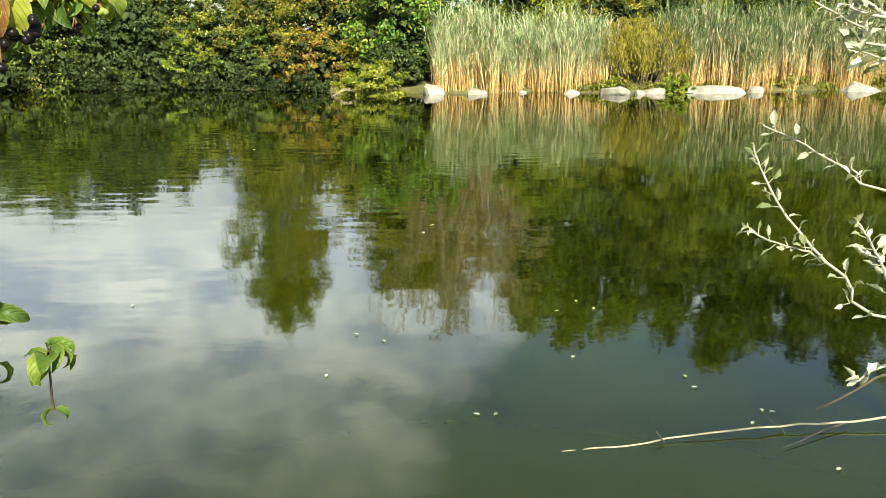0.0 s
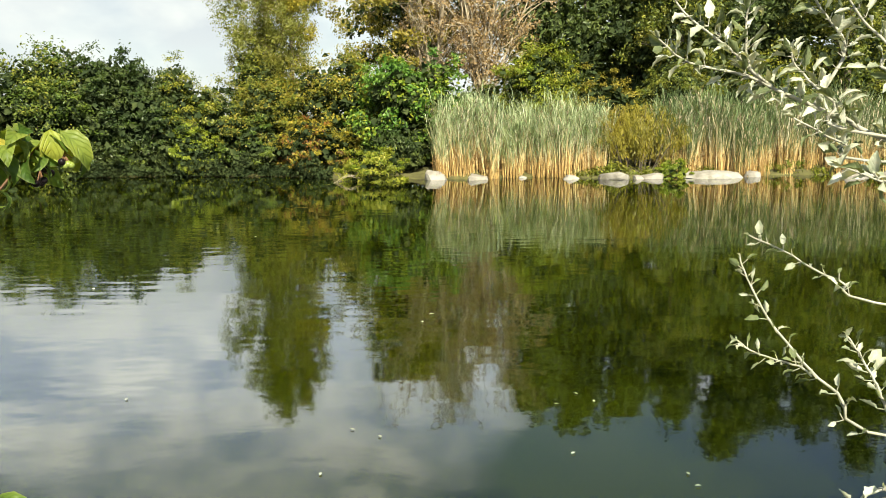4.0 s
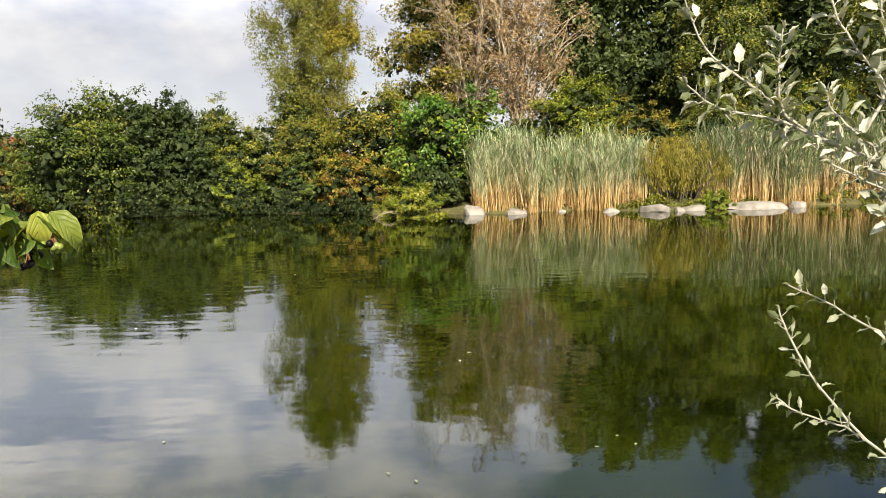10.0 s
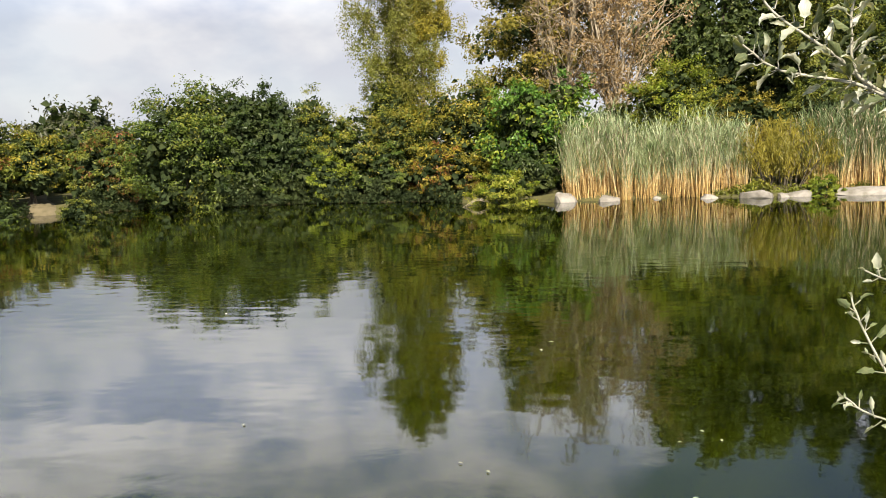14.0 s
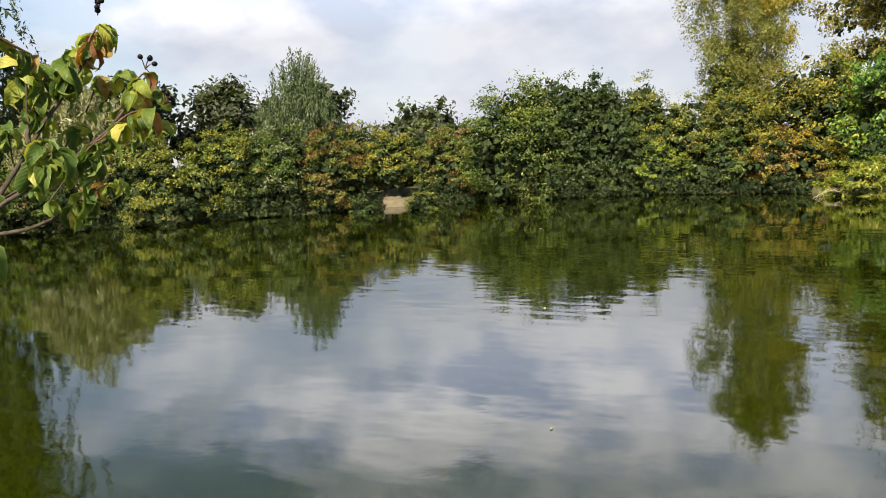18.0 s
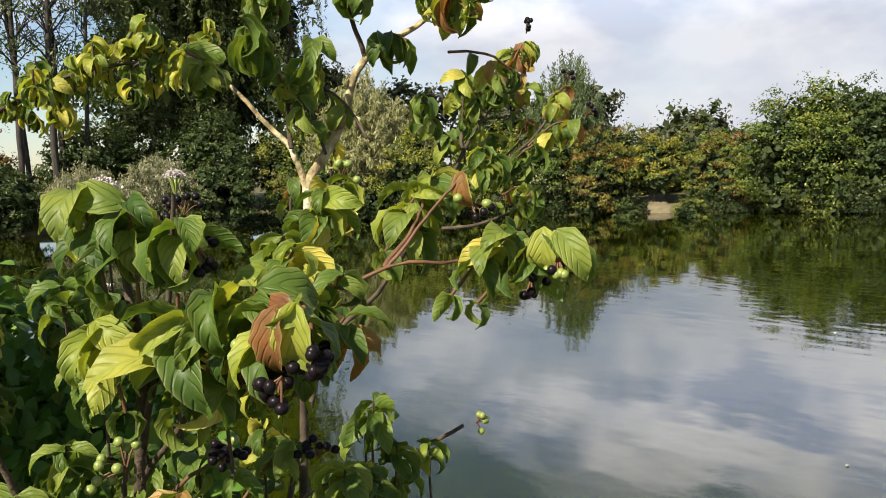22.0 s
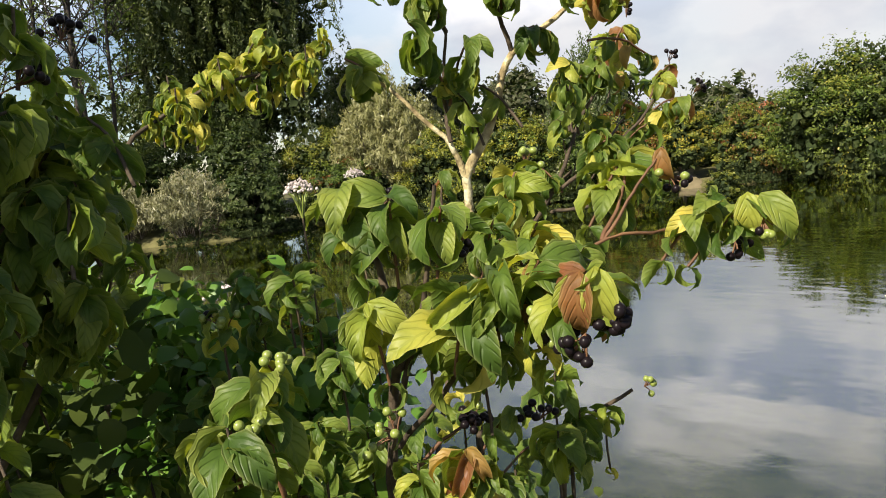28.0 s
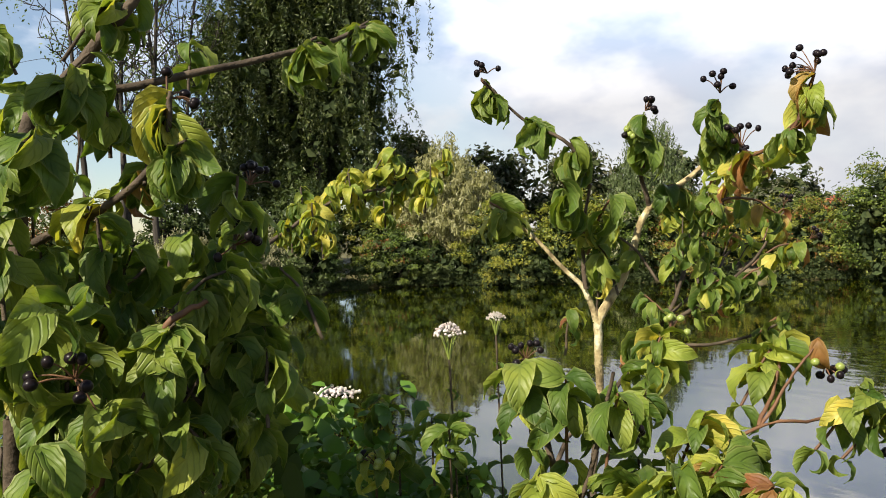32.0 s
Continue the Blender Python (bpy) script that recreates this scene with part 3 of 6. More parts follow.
def build_ground():
    nth = 260
    th = np.linspace(-np.pi, np.pi, nth, endpoint=False)
    R = shore_radius(th)
    offs = np.array([-8, -4, -2, -1, -0.4, -0.1, 0, 0.12, 0.3, 0.6, 1, 1.7, 2.6, 4, 6, 9, 14, 22, 40, 80, 180, 420, 900])
    V = [[MID[0], MID[1], -0.7]]
    rng = np.random.default_rng(3)
    for o in offs:
        r = R + o
        x, y = MID[0] + np.cos(th) * r, MID[1] + np.sin(th) * r
        z = bank_height(x, y) + (rng.normal(0, 0.02, nth) if 0 < o < 40 else 0)
        V.extend(np.stack([x, y, z], 1))
    T = [[0, 1 + j, 1 + (j + 1) % nth] for j in range(nth)]
    for i in range(len(offs) - 1):
        a = 1 + i * nth
        for j in range(nth):
            k = (j + 1) % nth
            T += [[a + j, a + nth + j, a + nth + k], [a + j, a + nth + k, a + k]]
    tagged(new("ground", mesh_of("ground", V, T, GROUND, True)), "earthy grassed bank running round the pond", "ground", kind="structure")
    ring = np.stack([MID[0] + np.cos(th) * (R + 0.12), MID[1] + np.sin(th) * (R + 0.12), 0 * th], 1)
    V = np.vstack([[[MID[0], MID[1], 0.0]], ring])
    T = [[0, 1 + j, 1 + (j + 1) % nth] for j in range(nth)]
    tagged(new("water", mesh_of("water", V, T, WATER)), "still murky green pond water with faint ripples", "water", kind="structure")


build_ground()


# ---- bushes and trees of the far bank ----
def bush(name, x, y, w, d, h, mat, label, leaf=0.085, clumps=70, per=120, group="bushes on the far bank", seed=0, rough=0.3, second=None, aspect=0.44, low=0.02, bare=0, inner=14, core_mat=None):
    rng = np.random.default_rng(seed + int(abs(x * 37 + y * 91)))
    z0 = float(bank_height(x, y))
    e = thing(name, (x, y, z0), label, "bush", group)
    h = h * (0.88 if h < 2.5 else 0.80) - 0.5 * z0
    clumps = int(clumps * 2.1)
    per = int(per * 0.32)
    C = dome_clumps(rng, w, d, h, clumps, low, rough)
    radius = 0.17 * (w + h) / 2 * 0.60
    leaf *= 1.05
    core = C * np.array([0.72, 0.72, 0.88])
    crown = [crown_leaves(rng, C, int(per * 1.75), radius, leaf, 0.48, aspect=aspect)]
    # gaps between clumps show these leaves, with the inner shade in their colour
    part("inner_leaves", mesh_of("inner_leaves", *crown_leaves(rng, core, inner, radius * 1.6, min(leaf * 2.6, 0.24), aspect=0.8), core_mat or G_PAINTED_SHADE), e)
    if second:
        mat2, share = second
        k = max(3, int(clumps * share))
        q = C[rng.permutation(len(C))[:int(k * 1.3)]] * 1.03
        part("turning_leaves", mesh_of("turning_leaves", *crown_leaves(rng, q, int(per * 1.2), radius * 1.5, leaf, 0.5), mat2), e, "leaves turning autumn colours")
    for k in range(4):
        a = rng.uniform(0, 6.28)
        tip = C[rng.integers(len(C))] * 0.85
        V, T = tube(wobbly([(math.cos(a) * 0.1, math.sin(a) * 0.1, -0.1), tip * [0.3, 0.3, 0.5], tip], rng, 0.03, 8), [0.05, 0.03, 0.008], 5)
        part("stem", mesh_of("stem", V, T, BARK, True), e)
    for k in range(bare):
        a = rng.uniform(2.6, 4.4)
        p = np.array([math.cos(a) * w * 0.3, -d * 0.3, 0.35])
        q = p + [math.cos(a) * rng.uniform(0.5, 1.0), -rng.uniform(0.1, 0.5), rng.uniform(-0.35, 0.1)]
        V, T = tube(wobbly([p, (p + q) / 2 + [0, 0, 0.15], q], rng, 0.03, 8), [0.010, 0.004], 5)
        part("bare_twig", mesh_of("bare_twig", V, T, PALE_BARK, True), e, "pale bare twig")
    # a few shoots standing out of the crown
    tops = C[np.argsort(C[:, 2])[-max(6, clumps // 7):]]
    S = []
    for c in tops:
        tip = c + np.array([rng.normal(0, 0.18), rng.normal(0, 0.18), rng.uniform(0.15, 0.5) * h * 0.12 + 0.06])
        L = c + (tip - c) * rng.uniform(0, 1, (16, 1)) + rng.normal(0, 0.06, (16, 3))
        S.append(leaf_cloud(L, rng.normal(size=(16, 3)) + [0, 0, 0.5], leaf * 0.8, rng, aspect))
    part("crown", mesh_of("crown", *joined(crown + S), mat), e)
    return e


def wispy_bush(name, x, y, w, d, h, mat, label, shoots=150, per=60, leaf=0.10, aspect=0.2, seed=0, droop=0.0, group="bushes on the far bank", bark=BARK, fall=0.45, sharp=2.2, kind="bush"):
    """A bush of many upright shoots from one stool, each set with narrow leaves, so that its outline is feathery."""
    rng = np.random.default_rng(seed + int(abs(x * 37 + y * 91)))
    z0 = float(bank_height(x, y))
    e = thing(name, (x, y, z0), label, kind, group)
    C, N = [], []
    for k in range(shoots):
        a, r = rng.uniform(0, 6.28), math.sqrt(rng.uniform(0, 1))
        top = h * (1 - fall * r ** sharp) * rng.uniform(0.62, 1.06)
        foot = np.array([math.cos(a) * r * w * 0.22, math.sin(a) * r * d * 0.22, -0.05])
        tip = np.array([math.cos(a) * r * w * 0.5, math.sin(a) * r * d * 0.5, top])
        bend = foot * 0.4 + tip * 0.6 + [0, 0, top * 0.12]
        line = wobbly([foot, bend, tip - [0, 0, droop * top * r]], rng, 0.02, 10)
        if k % 8 == 0:
            part("stem", mesh_of("stem", *tube(line, [0.022, 0.006], 4), bark, True), e)
        u = rng.uniform(0.12, 1.0, per) ** 0.8 * (len(line) - 1.001)
        i = u.astype(int)
        C.append(line[i] + (line[i + 1] - line[i]) * (u - i)[:, None] + rng.normal(0, 0.07, (per, 3)))
        N.append(rng.normal(0, 0.7, (per, 3)) + [math.cos(a) * 0.4, math.sin(a) * 0.4 - 0.3, 0.4])
    C, N = np.concatenate(C), np.concatenate(N)
    n = len(C)
    L = (leaf * rng.uniform(0.6, 1.4, n))[:, None]
    way = unit(rng.normal(0, 0.45, (n, 3)) + [0, 0, 1.0 - 1.6 * droop])
    side = unit(np.cross(way, N)) * L * aspect * 0.5
    V = np.stack([C - way * L * 0.5, C + side, C + way * L * 0.5, C - side], 1).reshape(-1, 3)
    q = np.arange(n)[:, None] * 4
    T = np.concatenate([q + [0, 1, 2], q + [0, 2, 3]], 1).reshape(-1, 3)
    part("crown", mesh_of("crown", V, T, mat), e)
    return e


def tree(name, x, y, h, w, mat, label, trunk=0.16, bark=BARK, leaf=0.09, clumps=150, per=110, clear=0.25, group="trees behind the pond", seed=0, limbs=14, radius=0.5, shape="round", lean=(0, 0), aspect=0.5, droop=0.0, inner=True):
    rng = np.random.default_rng(seed + int(abs(x * 53 + y * 17)))
    z0 = float(bank_height(x, y))
    e = thing(name, (x, y, z0), label, "tree", group)
    top = np.array([lean[0], lean[1], h])
    axis = wobbly([(0, 0, -0.2), (lean[0] * 0.3, lean[1] * 0.3, h * 0.45), top * [1, 1, 0.95]], rng, 0.05, 16)
    V, T = tube(axis, [trunk, trunk * 0.7, 0.02], 8)
    part("trunk", mesh_of("trunk", V, T, bark, True), e)
    C = []
    for k in range(limbs):
        u = clear + (0.97 - clear) * (k + rng.uniform(0, 1)) / limbs
        p = axis[int(u * (len(axis) - 1))]
        a = k * 2.4 + rng.uniform(-0.5, 0.5)
        s = (u - clear) / (1 - clear)
        reach = {"round": 1 - 2.3 * (s - 0.42) ** 2, "column": 0.75 + 0.25 * math.sin(s * 3.1) if s < 0.8 else 1.4 * (1.02 - s) + 0.25, "fan": 0.45 + 0.6 * s}[shape] * w / 2
        rise = {"round": 0.5, "column": 1.1, "fan": 0.9}[shape]
        tip = p + np.array([math.cos(a) * reach, math.sin(a) * reach, reach * rise * rng.uniform(0.5, 1.0)])
        tip[2] = min(tip[2], h * 0.99)
        bend = (p + tip) / 2 + np.array([0, 0, 0.12 * reach])
        line = wobbly([p, bend, tip], rng, 0.04, 9)
        V, T = tube(line, [trunk * (0.5 if shape == "fan" else 0.38) * (1.1 - u), 0.014 if shape == "fan" else 0.008], 5)
        part("limb", mesh_of("limb", V, T, bark, True), e)
        if shape == "fan":
            for q in range(3):
                o = line[rng.integers(3, len(line) - 1)]
                V, T = tube(wobbly([o, o + rng.normal(0, 0.3, 3) + [0, 0, 0.5], o + rng.normal(0, 0.5, 3) + [0, 0, 0.9]], rng, 0.03, 6), [0.022, 0.009], 4)
                part("side_twig", mesh_of("side_twig", V, T, bark, True), e)
        m = max(2, clumps // limbs)
        q = line[rng.integers(3 if shape == "fan" else 2, len(line), m)] + rng.normal(0, (0.12 if shape == "fan" else 0.22) * reach + 0.12, (m, 3))
        C.append(q)
    C = np.concatenate(C)
    if droop:
        C = np.concatenate([C, C[::2] - [0, 0, droop * 0.6]])
    centre = np.array([lean[0] * 0.6, lean[1] * 0.6, h * 0.6])
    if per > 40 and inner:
        # darker leaves fill the core: crown shade painted into the colour
        part("inner_leaves", mesh_of("inner_leaves", *crown_leaves(rng, C * [0.8, 0.8, 0.98], 14, radius, leaf * 2.6, aspect=0.8), G_PAINTED_SHADE), e)
    if not inner and per > 70:
        part("inner_leaves", mesh_of("inner_leaves", *crown_leaves(rng, C * [0.85, 0.85, 0.98], 10, radius, leaf * 2.0, aspect=0.6, hang=0.8), mat), e)
    if per:
        part("crown", mesh_of("crown", *crown_leaves(rng, C, int(per * 1.3), radius, leaf * 1.35, 0.8 + droop, 0.3, centre, aspect, 0.2 + droop), mat), e)
    return e


def withered_tree(x, y, h, w, label, leaves, seed):
    """A dying tree: pale stems fan out from low down, fork into fine twigs and hold shrivelled leaves."""
    rng = np.random.default_rng(seed)
    e = thing("withered_tree", (x, y, float(bank_height(x, y))), label, "tree", "trees behind the pond")
    V, T = tube(wobbly([(0, 0, -0.2), (0.02, 0, 0.7), (0.05, 0, 1.5)], rng, 0.02, 6), [0.17, 0.13, 0.10], 8)
    part("trunk", mesh_of("trunk", V, T, PALE_BARK, True), e)
    spots = []
    for k in range(13):
        a = k * 2.4 + rng.uniform(-0.4, 0.4)
        reach = w / 2 * rng.uniform(0.35, 1.0)
        top = h * rng.uniform(0.72, 1.0) * (1 - 0.18 * reach / w)
        tip = np.array([math.cos(a) * reach, math.sin(a) * reach, top])
        stem = wobbly([(0.04, 0, rng.uniform(0.6, 1.5)), tip * [0.30, 0.30, 0.42], tip * [0.68, 0.68, 0.74], tip], rng, 0.05, 18)
        V, T = tube(stem, [0.065, 0.045, 0.012], 6)
        part("limb", mesh_of("limb", V, T, PALE_BARK, True), e)
        twigs = []
        for q in range(16):
            o = stem[rng.integers(4, len(stem) - 1)]
            d = unit(rng.normal(0, 0.55, 3) + [math.cos(a) * 0.4, math.sin(a) * 0.4, 1.0])
            length = rng.uniform(0.7, 1.9)
            end = o + d * length
            side = wobbly([o, o + d * length * 0.5 + rng.normal(0, 0.06, 3), end], rng, 0.02, 8)
            twigs.append(tube(side, [0.024, 0.010], 4))
            spots.append(end)
            for _ in range(4):
                p = side[rng.integers(2, len(side))]
                f = unit(rng.normal(0, 0.6, 3) + d)
                twigs.append(tube([p, p + f * rng.uniform(0.2, 0.35), p + f * rng.uniform(0.4, 0.7) + [0, 0, 0.08]], [0.012, 0.006], 3))
                spots.append(p + f * 0.4)
        part("side_twig", mesh_of("side_twig", *joined(twigs), PALE_BARK, True), e)
    C = np.array(spots)
    part("crown", mesh_of("crown", *crown_leaves(rng, C[rng.permutation(len(C))[:900]], max(2, leaves // 4), 0.30, 0.11, 1.0, 0.1, np.array([0, 0, h * 0.6]), 0.5, 0.8), G_TAN), e, "shrivelled tan leaves")
    return e


def weeping_tree(name, x, y, h, w, mat, label, strands=420, leaf=0.12, seed=1, base=1.2, trunk=0.3, longest=5.0):
    """A willow: limbs arch out and long leafy strands hang from them."""
    rng = np.random.default_rng(seed)
    z0 = float(bank_height(x, y))
    e = thing(name, (x, y, z0), label, "tree", "trees behind the pond")
    V, T = tube(wobbly([(0, 0, -0.2), (0.1, 0.1, h * 0.35), (0.2, 0, h * 0.8)], rng, 0.05, 14), [trunk, trunk * 0.7, 0.05], 8)
    part("trunk", mesh_of("trunk", V, T, DARK_BARK, True), e)
    C, N = [], []
    for k in range(26):
        a = k * 2.4
        s = rng.uniform(0.35, 1) * w / 2
        z = h * rng.uniform(0.34, 1.0)
        line = wobbly([(0, 0, h * 0.3), (math.cos(a) * s * 0.5, math.sin(a) * s * 0.5, z), (math.cos(a) * s, math.sin(a) * s, z * 0.92)], rng, 0.06, 10)
        V, T = tube(line, [0.11, 0.02], 5)
        part("limb", mesh_of("limb", V, T, DARK_BARK, True), e)
        for _ in range(strands // 30):
            p = line[rng.integers(3, len(line))] + rng.normal(0, 1.0, 3)
            length = min(rng.uniform(0.25, 1.0) * longest, max(0.5, p[2] - base - rng.uniform(0, 1.5)))
            m = int(length * 32)
            u = np.sort(rng.uniform(0, 1, m))[:, None]
            sway = rng.normal(0, 0.25, 2)
            q = p + np.concatenate([u * sway[0], u * sway[1], -u * length], 1) + rng.normal(0, 0.07, (m, 3))
            C.append(q)
            N.append(rng.normal(size=(m, 3)) + [0, 0, 0.3])
    C, N = np.concatenate(C), np.concatenate(N)
    # core behind the strands, coloured dark for the shade within
    part("inner_leaves", mesh_of("inner_leaves", *crown_leaves(rng, C[::60] * [0.85, 0.85, 0.97], 3, 0.6, 0.5, aspect=0.6), G_PAINTED_SHADE), e)
    part("crown", mesh_of("crown", *leaf_cloud(C, N, leaf, rng, 0.3, 0.2, 1.6), mat), e, "long hanging strands of narrow leaves")
    return e


def reed_bed(x0, x1, y0, y1, count, height, label, seed, tops=None, sway=0.0):
    rng = np.random.default_rng(seed)
    e = thing("reed_bed", ((x0 + x1) / 2, y0, 0), label, "reeds", "reed beds on the far bank", "stuff")
    off = np.array([(x0 + x1) / 2, y0, 0])
    count = int(count * 1.35)
    x = rng.uniform(x0, x1, count)
    y = y0 + 0.22 * np.sin(x * 3.1 + seed) + 0.15 * np.sin(x * 7.7) + (y1 - y0) * rng.uniform(0, 1, count) ** 1.6
    ctr = np.stack([x, y], 1)
    ctr += rng.normal(0, 0.05, ctr.shape)
    hgt = height * rng.uniform(0.55, 1.16, count) ** 0.8 * (1 + 0.11 * np.sin(x * 7.3 + y * 3) + 0.10 * np.sin(x * 2.3 + seed) + 0.07 * np.sin(x * 5.1 + 1) - 0.10 * (y - y0) / (y1 - y0) * np.sin(x * 1.3))
    z = bank_height(x, y) - 0.03
    leanx, leany = rng.normal(sway, 0.10, count), rng.normal(-0.05, 0.07, count)
    base = np.stack([ctr[:, 0], ctr[:, 1], z], 1) - off

    def at(u):
        u = np.asarray(u)
        return base + np.stack([leanx * hgt * u ** 1.5, leany * hgt * u ** 1.5, hgt * u], 1)

    rad = rng.uniform(0.007, 0.012, count)
    rings = []
    for u, k in ((0.0, 1.0), (0.45, 0.85), (0.95, 0.35)):
        p = at(np.full(count, u))
        for a in (0.3, 2.4, 4.5):
            rings.append(p + np.stack([np.cos(a) * rad * k, np.sin(a) * rad * k, 0 * rad], 1))
    V = np.stack(rings, 1).reshape(-1, 3)
    quad = []
    for s in range(2):
        for j in range(3):
            a, b = s * 3 + j, s * 3 + (j + 1) % 3
            quad += [[a, b, b + 3], [a, b + 3, a + 3]]
    T = (np.arange(count)[:, None, None] * 9 + np.array(quad)[None]).reshape(-1, 3)
    part("stems", mesh_of("stems", V, T, STRAW), e, "straw-coloured upright reed stems")

    def blades(n, lo, hi, length, width, mat, name, up):
        k = rng.integers(0, count, n)
        u = rng.uniform(lo, hi, n)
        u += (1 - u) * 0.30 * np.sin(ctr[k, 0] * 8.3 + ctr[k, 1] * 3 + seed) * (lo > 0.2)
        p = base[k] + np.stack([leanx[k] * hgt[k] * u ** 1.5, leany[k] * hgt[k] * u ** 1.5, hgt[k] * u], 1)
        a = rng.uniform(0, 6.28, n)
        d = np.stack([np.cos(a), np.sin(a), 0 * a], 1)
        L = (length * rng.uniform(0.6, 1.3, n))[:, None]
        side = np.stack([-np.sin(a), np.cos(a), 0 * a], 1) * width
        m_ = p + d * L * 0.42 + np.array([0, 0, 1]) * L * up
        t_ = p + d * L * 0.85 + np.array([0, 0, 1]) * L * (up * 1.5 - 0.25 * rng.uniform(0, 1.6, (n, 1)))
        V = np.stack([p, m_ + side, m_ - side, t_], 1).reshape(-1, 3)
        T = (np.arange(n)[:, None, None] * 4 + np.array([[0, 1, 2], [1, 3, 2]])[None]).reshape(-1, 3)
        part(name, mesh_of(name, V, T, mat), e)

    blades(count * 5, 0.36, 1.0, 0.44, 0.0095, tops or G_REED, "leaves", 1.05)
    blades(count * 2, 0.03, 0.45, 0.35, 0.009, DRY_REED, "dry_leaves", 0.35)
    blades(count, 0.88, 1.0, 0.26, 0.017, G_PLUME, "plumes", 0.75)
    return e


def boulder(x, y, w, d, h, seed):
    rng = np.random.default_rng(seed)
    bm = bmesh.new()
    bmesh.ops.create_icosphere(bm, subdivisions=2, radius=1)
    for k in range(7):
        nrm = Vector(rng.normal(0, 1, 3) + np.array([0, 0, 0.5])).normalized()
        for v in bm.verts:
            over = v.co.dot(nrm) - rng.uniform(0.55, 0.62)
            if over > 0:
                v.co -= nrm * over
    ph = rng.uniform(0, 20, 3)
    for v in bm.verts:
        c = v.co
        n = noise.noise(Vector(c) * 1.3 + Vector(ph)) * 0.22 + noise.noise(Vector(c) * 3.1 + Vector(ph)) * 0.10
        c *= 1 + n
        c.x, c.y, c.z = c.x * w / 2, c.y * d / 2, max(-0.35, c.z) * h * 1.05
    bmesh.ops.bevel(bm, geom=[ed for ed in bm.edges if ed.calc_face_angle(0) > 0.6], offset=0.01, segments=1, affect="EDGES")
    me = bpy.data.meshes.new("boulder")
    bm.to_mesh(me)
    bm.free()
    me.materials.append(ROCK)
    ob = new("boulder", me)
    ob.matrix_world = pose(x, y, 0.0, 0, 0, rng.uniform(-20, 20))
    return tagged(ob, "pale sunlit limestone boulder at the water's edge", "rock", "boulders along the reed bank")


for k, (x, y, w, d, h) in enumerate([(-0.35, 24.75, 0.85, 0.7, 0.42), (0.95, 24.65, 0.8, 0.6, 0.24), (2.45, 25.3, 0.3, 0.3, 0.13), (3.95, 24.95, 0.75, 0.6, 0.19), (5.35, 24.85, 1.25, 0.8, 0.33),
                                     (6.45, 25.0, 0.95, 0.6, 0.22), (6.0, 24.8, 0.4, 0.4, 0.18), (8.3, 25.25, 2.2, 1.0, 0.36), (9.85, 25.6, 0.7, 0.6, 0.32), (13.3, 26.2, 1.5, 0.9, 0.36), (14.8, 26.3, 0.9, 0.6, 0.3)]):
    boulder(x, y, w, d, h, 40 + k)

reed_bed(-0.25, 1.72, 25.1, 27.6, 620, 1.78, "tall grey-green reeds with straw stems at the bank", 11, None, -0.07)
reed_bed(1.85, 5.2, 25.5, 28.2, 900, 1.56, "dense reeds with pale leafy tops behind boulders", 12)
reed_bed(6.9, 10.4, 25.9, 28.6, 900, 1.72, "long reed bed with glowing straw stems", 13, G_REED_DEEP)
reed_bed(10.4, 15.5, 26.6, 29.2, 1150, 1.8, "reeds thinning along the shaded bank", 14, G_REED_DEEP)

wispy_bush("olive_bush", 6.2, 26.0, 3.5, 1.9, 2.1, G_GOLDEN, "olive-yellow bush standing among the reeds", 230, 70, 0.13, 0.17)
bush("low_bush", 7.1, 25.2, 1.3, 0.8, 0.8, G_LIME, "low yellow-green bush behind the boulders", 0.06, 45, 140, inner=1)
bush("low_bush", -2.1, 24.35, 1.8, 1.2, 1.25, G_LIME, "low yellow-green bush leaning over the water", 0.07, 60, 130, second=(G_YELLOW, 0.6), bare=4, inner=2)
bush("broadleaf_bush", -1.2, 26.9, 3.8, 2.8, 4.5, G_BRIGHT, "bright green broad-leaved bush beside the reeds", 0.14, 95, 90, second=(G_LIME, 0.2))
bush("broadleaf_bush", -1.5, 26.0, 2.4, 1.6, 1.7, G_DARK, "dark green bush at the water's edge", 0.11, 55, 90)
bush("autumn_bush", -3.7, 27.9, 3.8, 2.8, 4.6, G_OLIVE, "tall bush turning orange at its top", 0.09, 95, 110, second=(G_AUTUMN, 0.8))
bush("autumn_bush", -5.9, 27.7, 3.0, 2.4, 3.6, G_OLIVE, "olive bush with scattered yellowing leaves", 0.08, 80, 110, second=(G_GOLDEN, 0.5))
bush("autumn_bush", -4.2, 26.3, 2.4, 1.6, 2.0, G_AUTUMN, "low orange-brown bush over the water", 0.08, 55, 100, second=(G_BROWN, 0.2))
bush("bush", -6.4, 27.0, 2.0, 1.5, 2.0, G_MID, "mid-green bush at the water's edge", 0.09, 50, 100)
bush("lime_bush", -8.35, 26.6, 1.6, 1.2, 1.8, G_LIME, "bright lime-green bush at the bank", 0.08, 60, 110)
bush("bush", -8.8, 27.5, 2.1, 2.0, 4.4, G_YELLOW, "slender bush with a yellow top", 0.08, 65, 100, second=(G_MID, 0.4))
bush("bush", -7.7, 27.9, 2.2, 1.8, 3.7, G_OLIVE, "olive bush between taller bushes of the hedge", 0.08, 65, 110, second=(G_YELLOW, 0.3))
bush("bush", -9.9, 26.9, 2.6, 2.4, 4.35, G_DARK, "dark green rounded bush", 0.10, 75, 110)
bush("bush", -11.1, 26.7, 2.7, 2.6, 4.9, G_DARK, "dark green bush with a ragged top", 0.11, 75, 110)
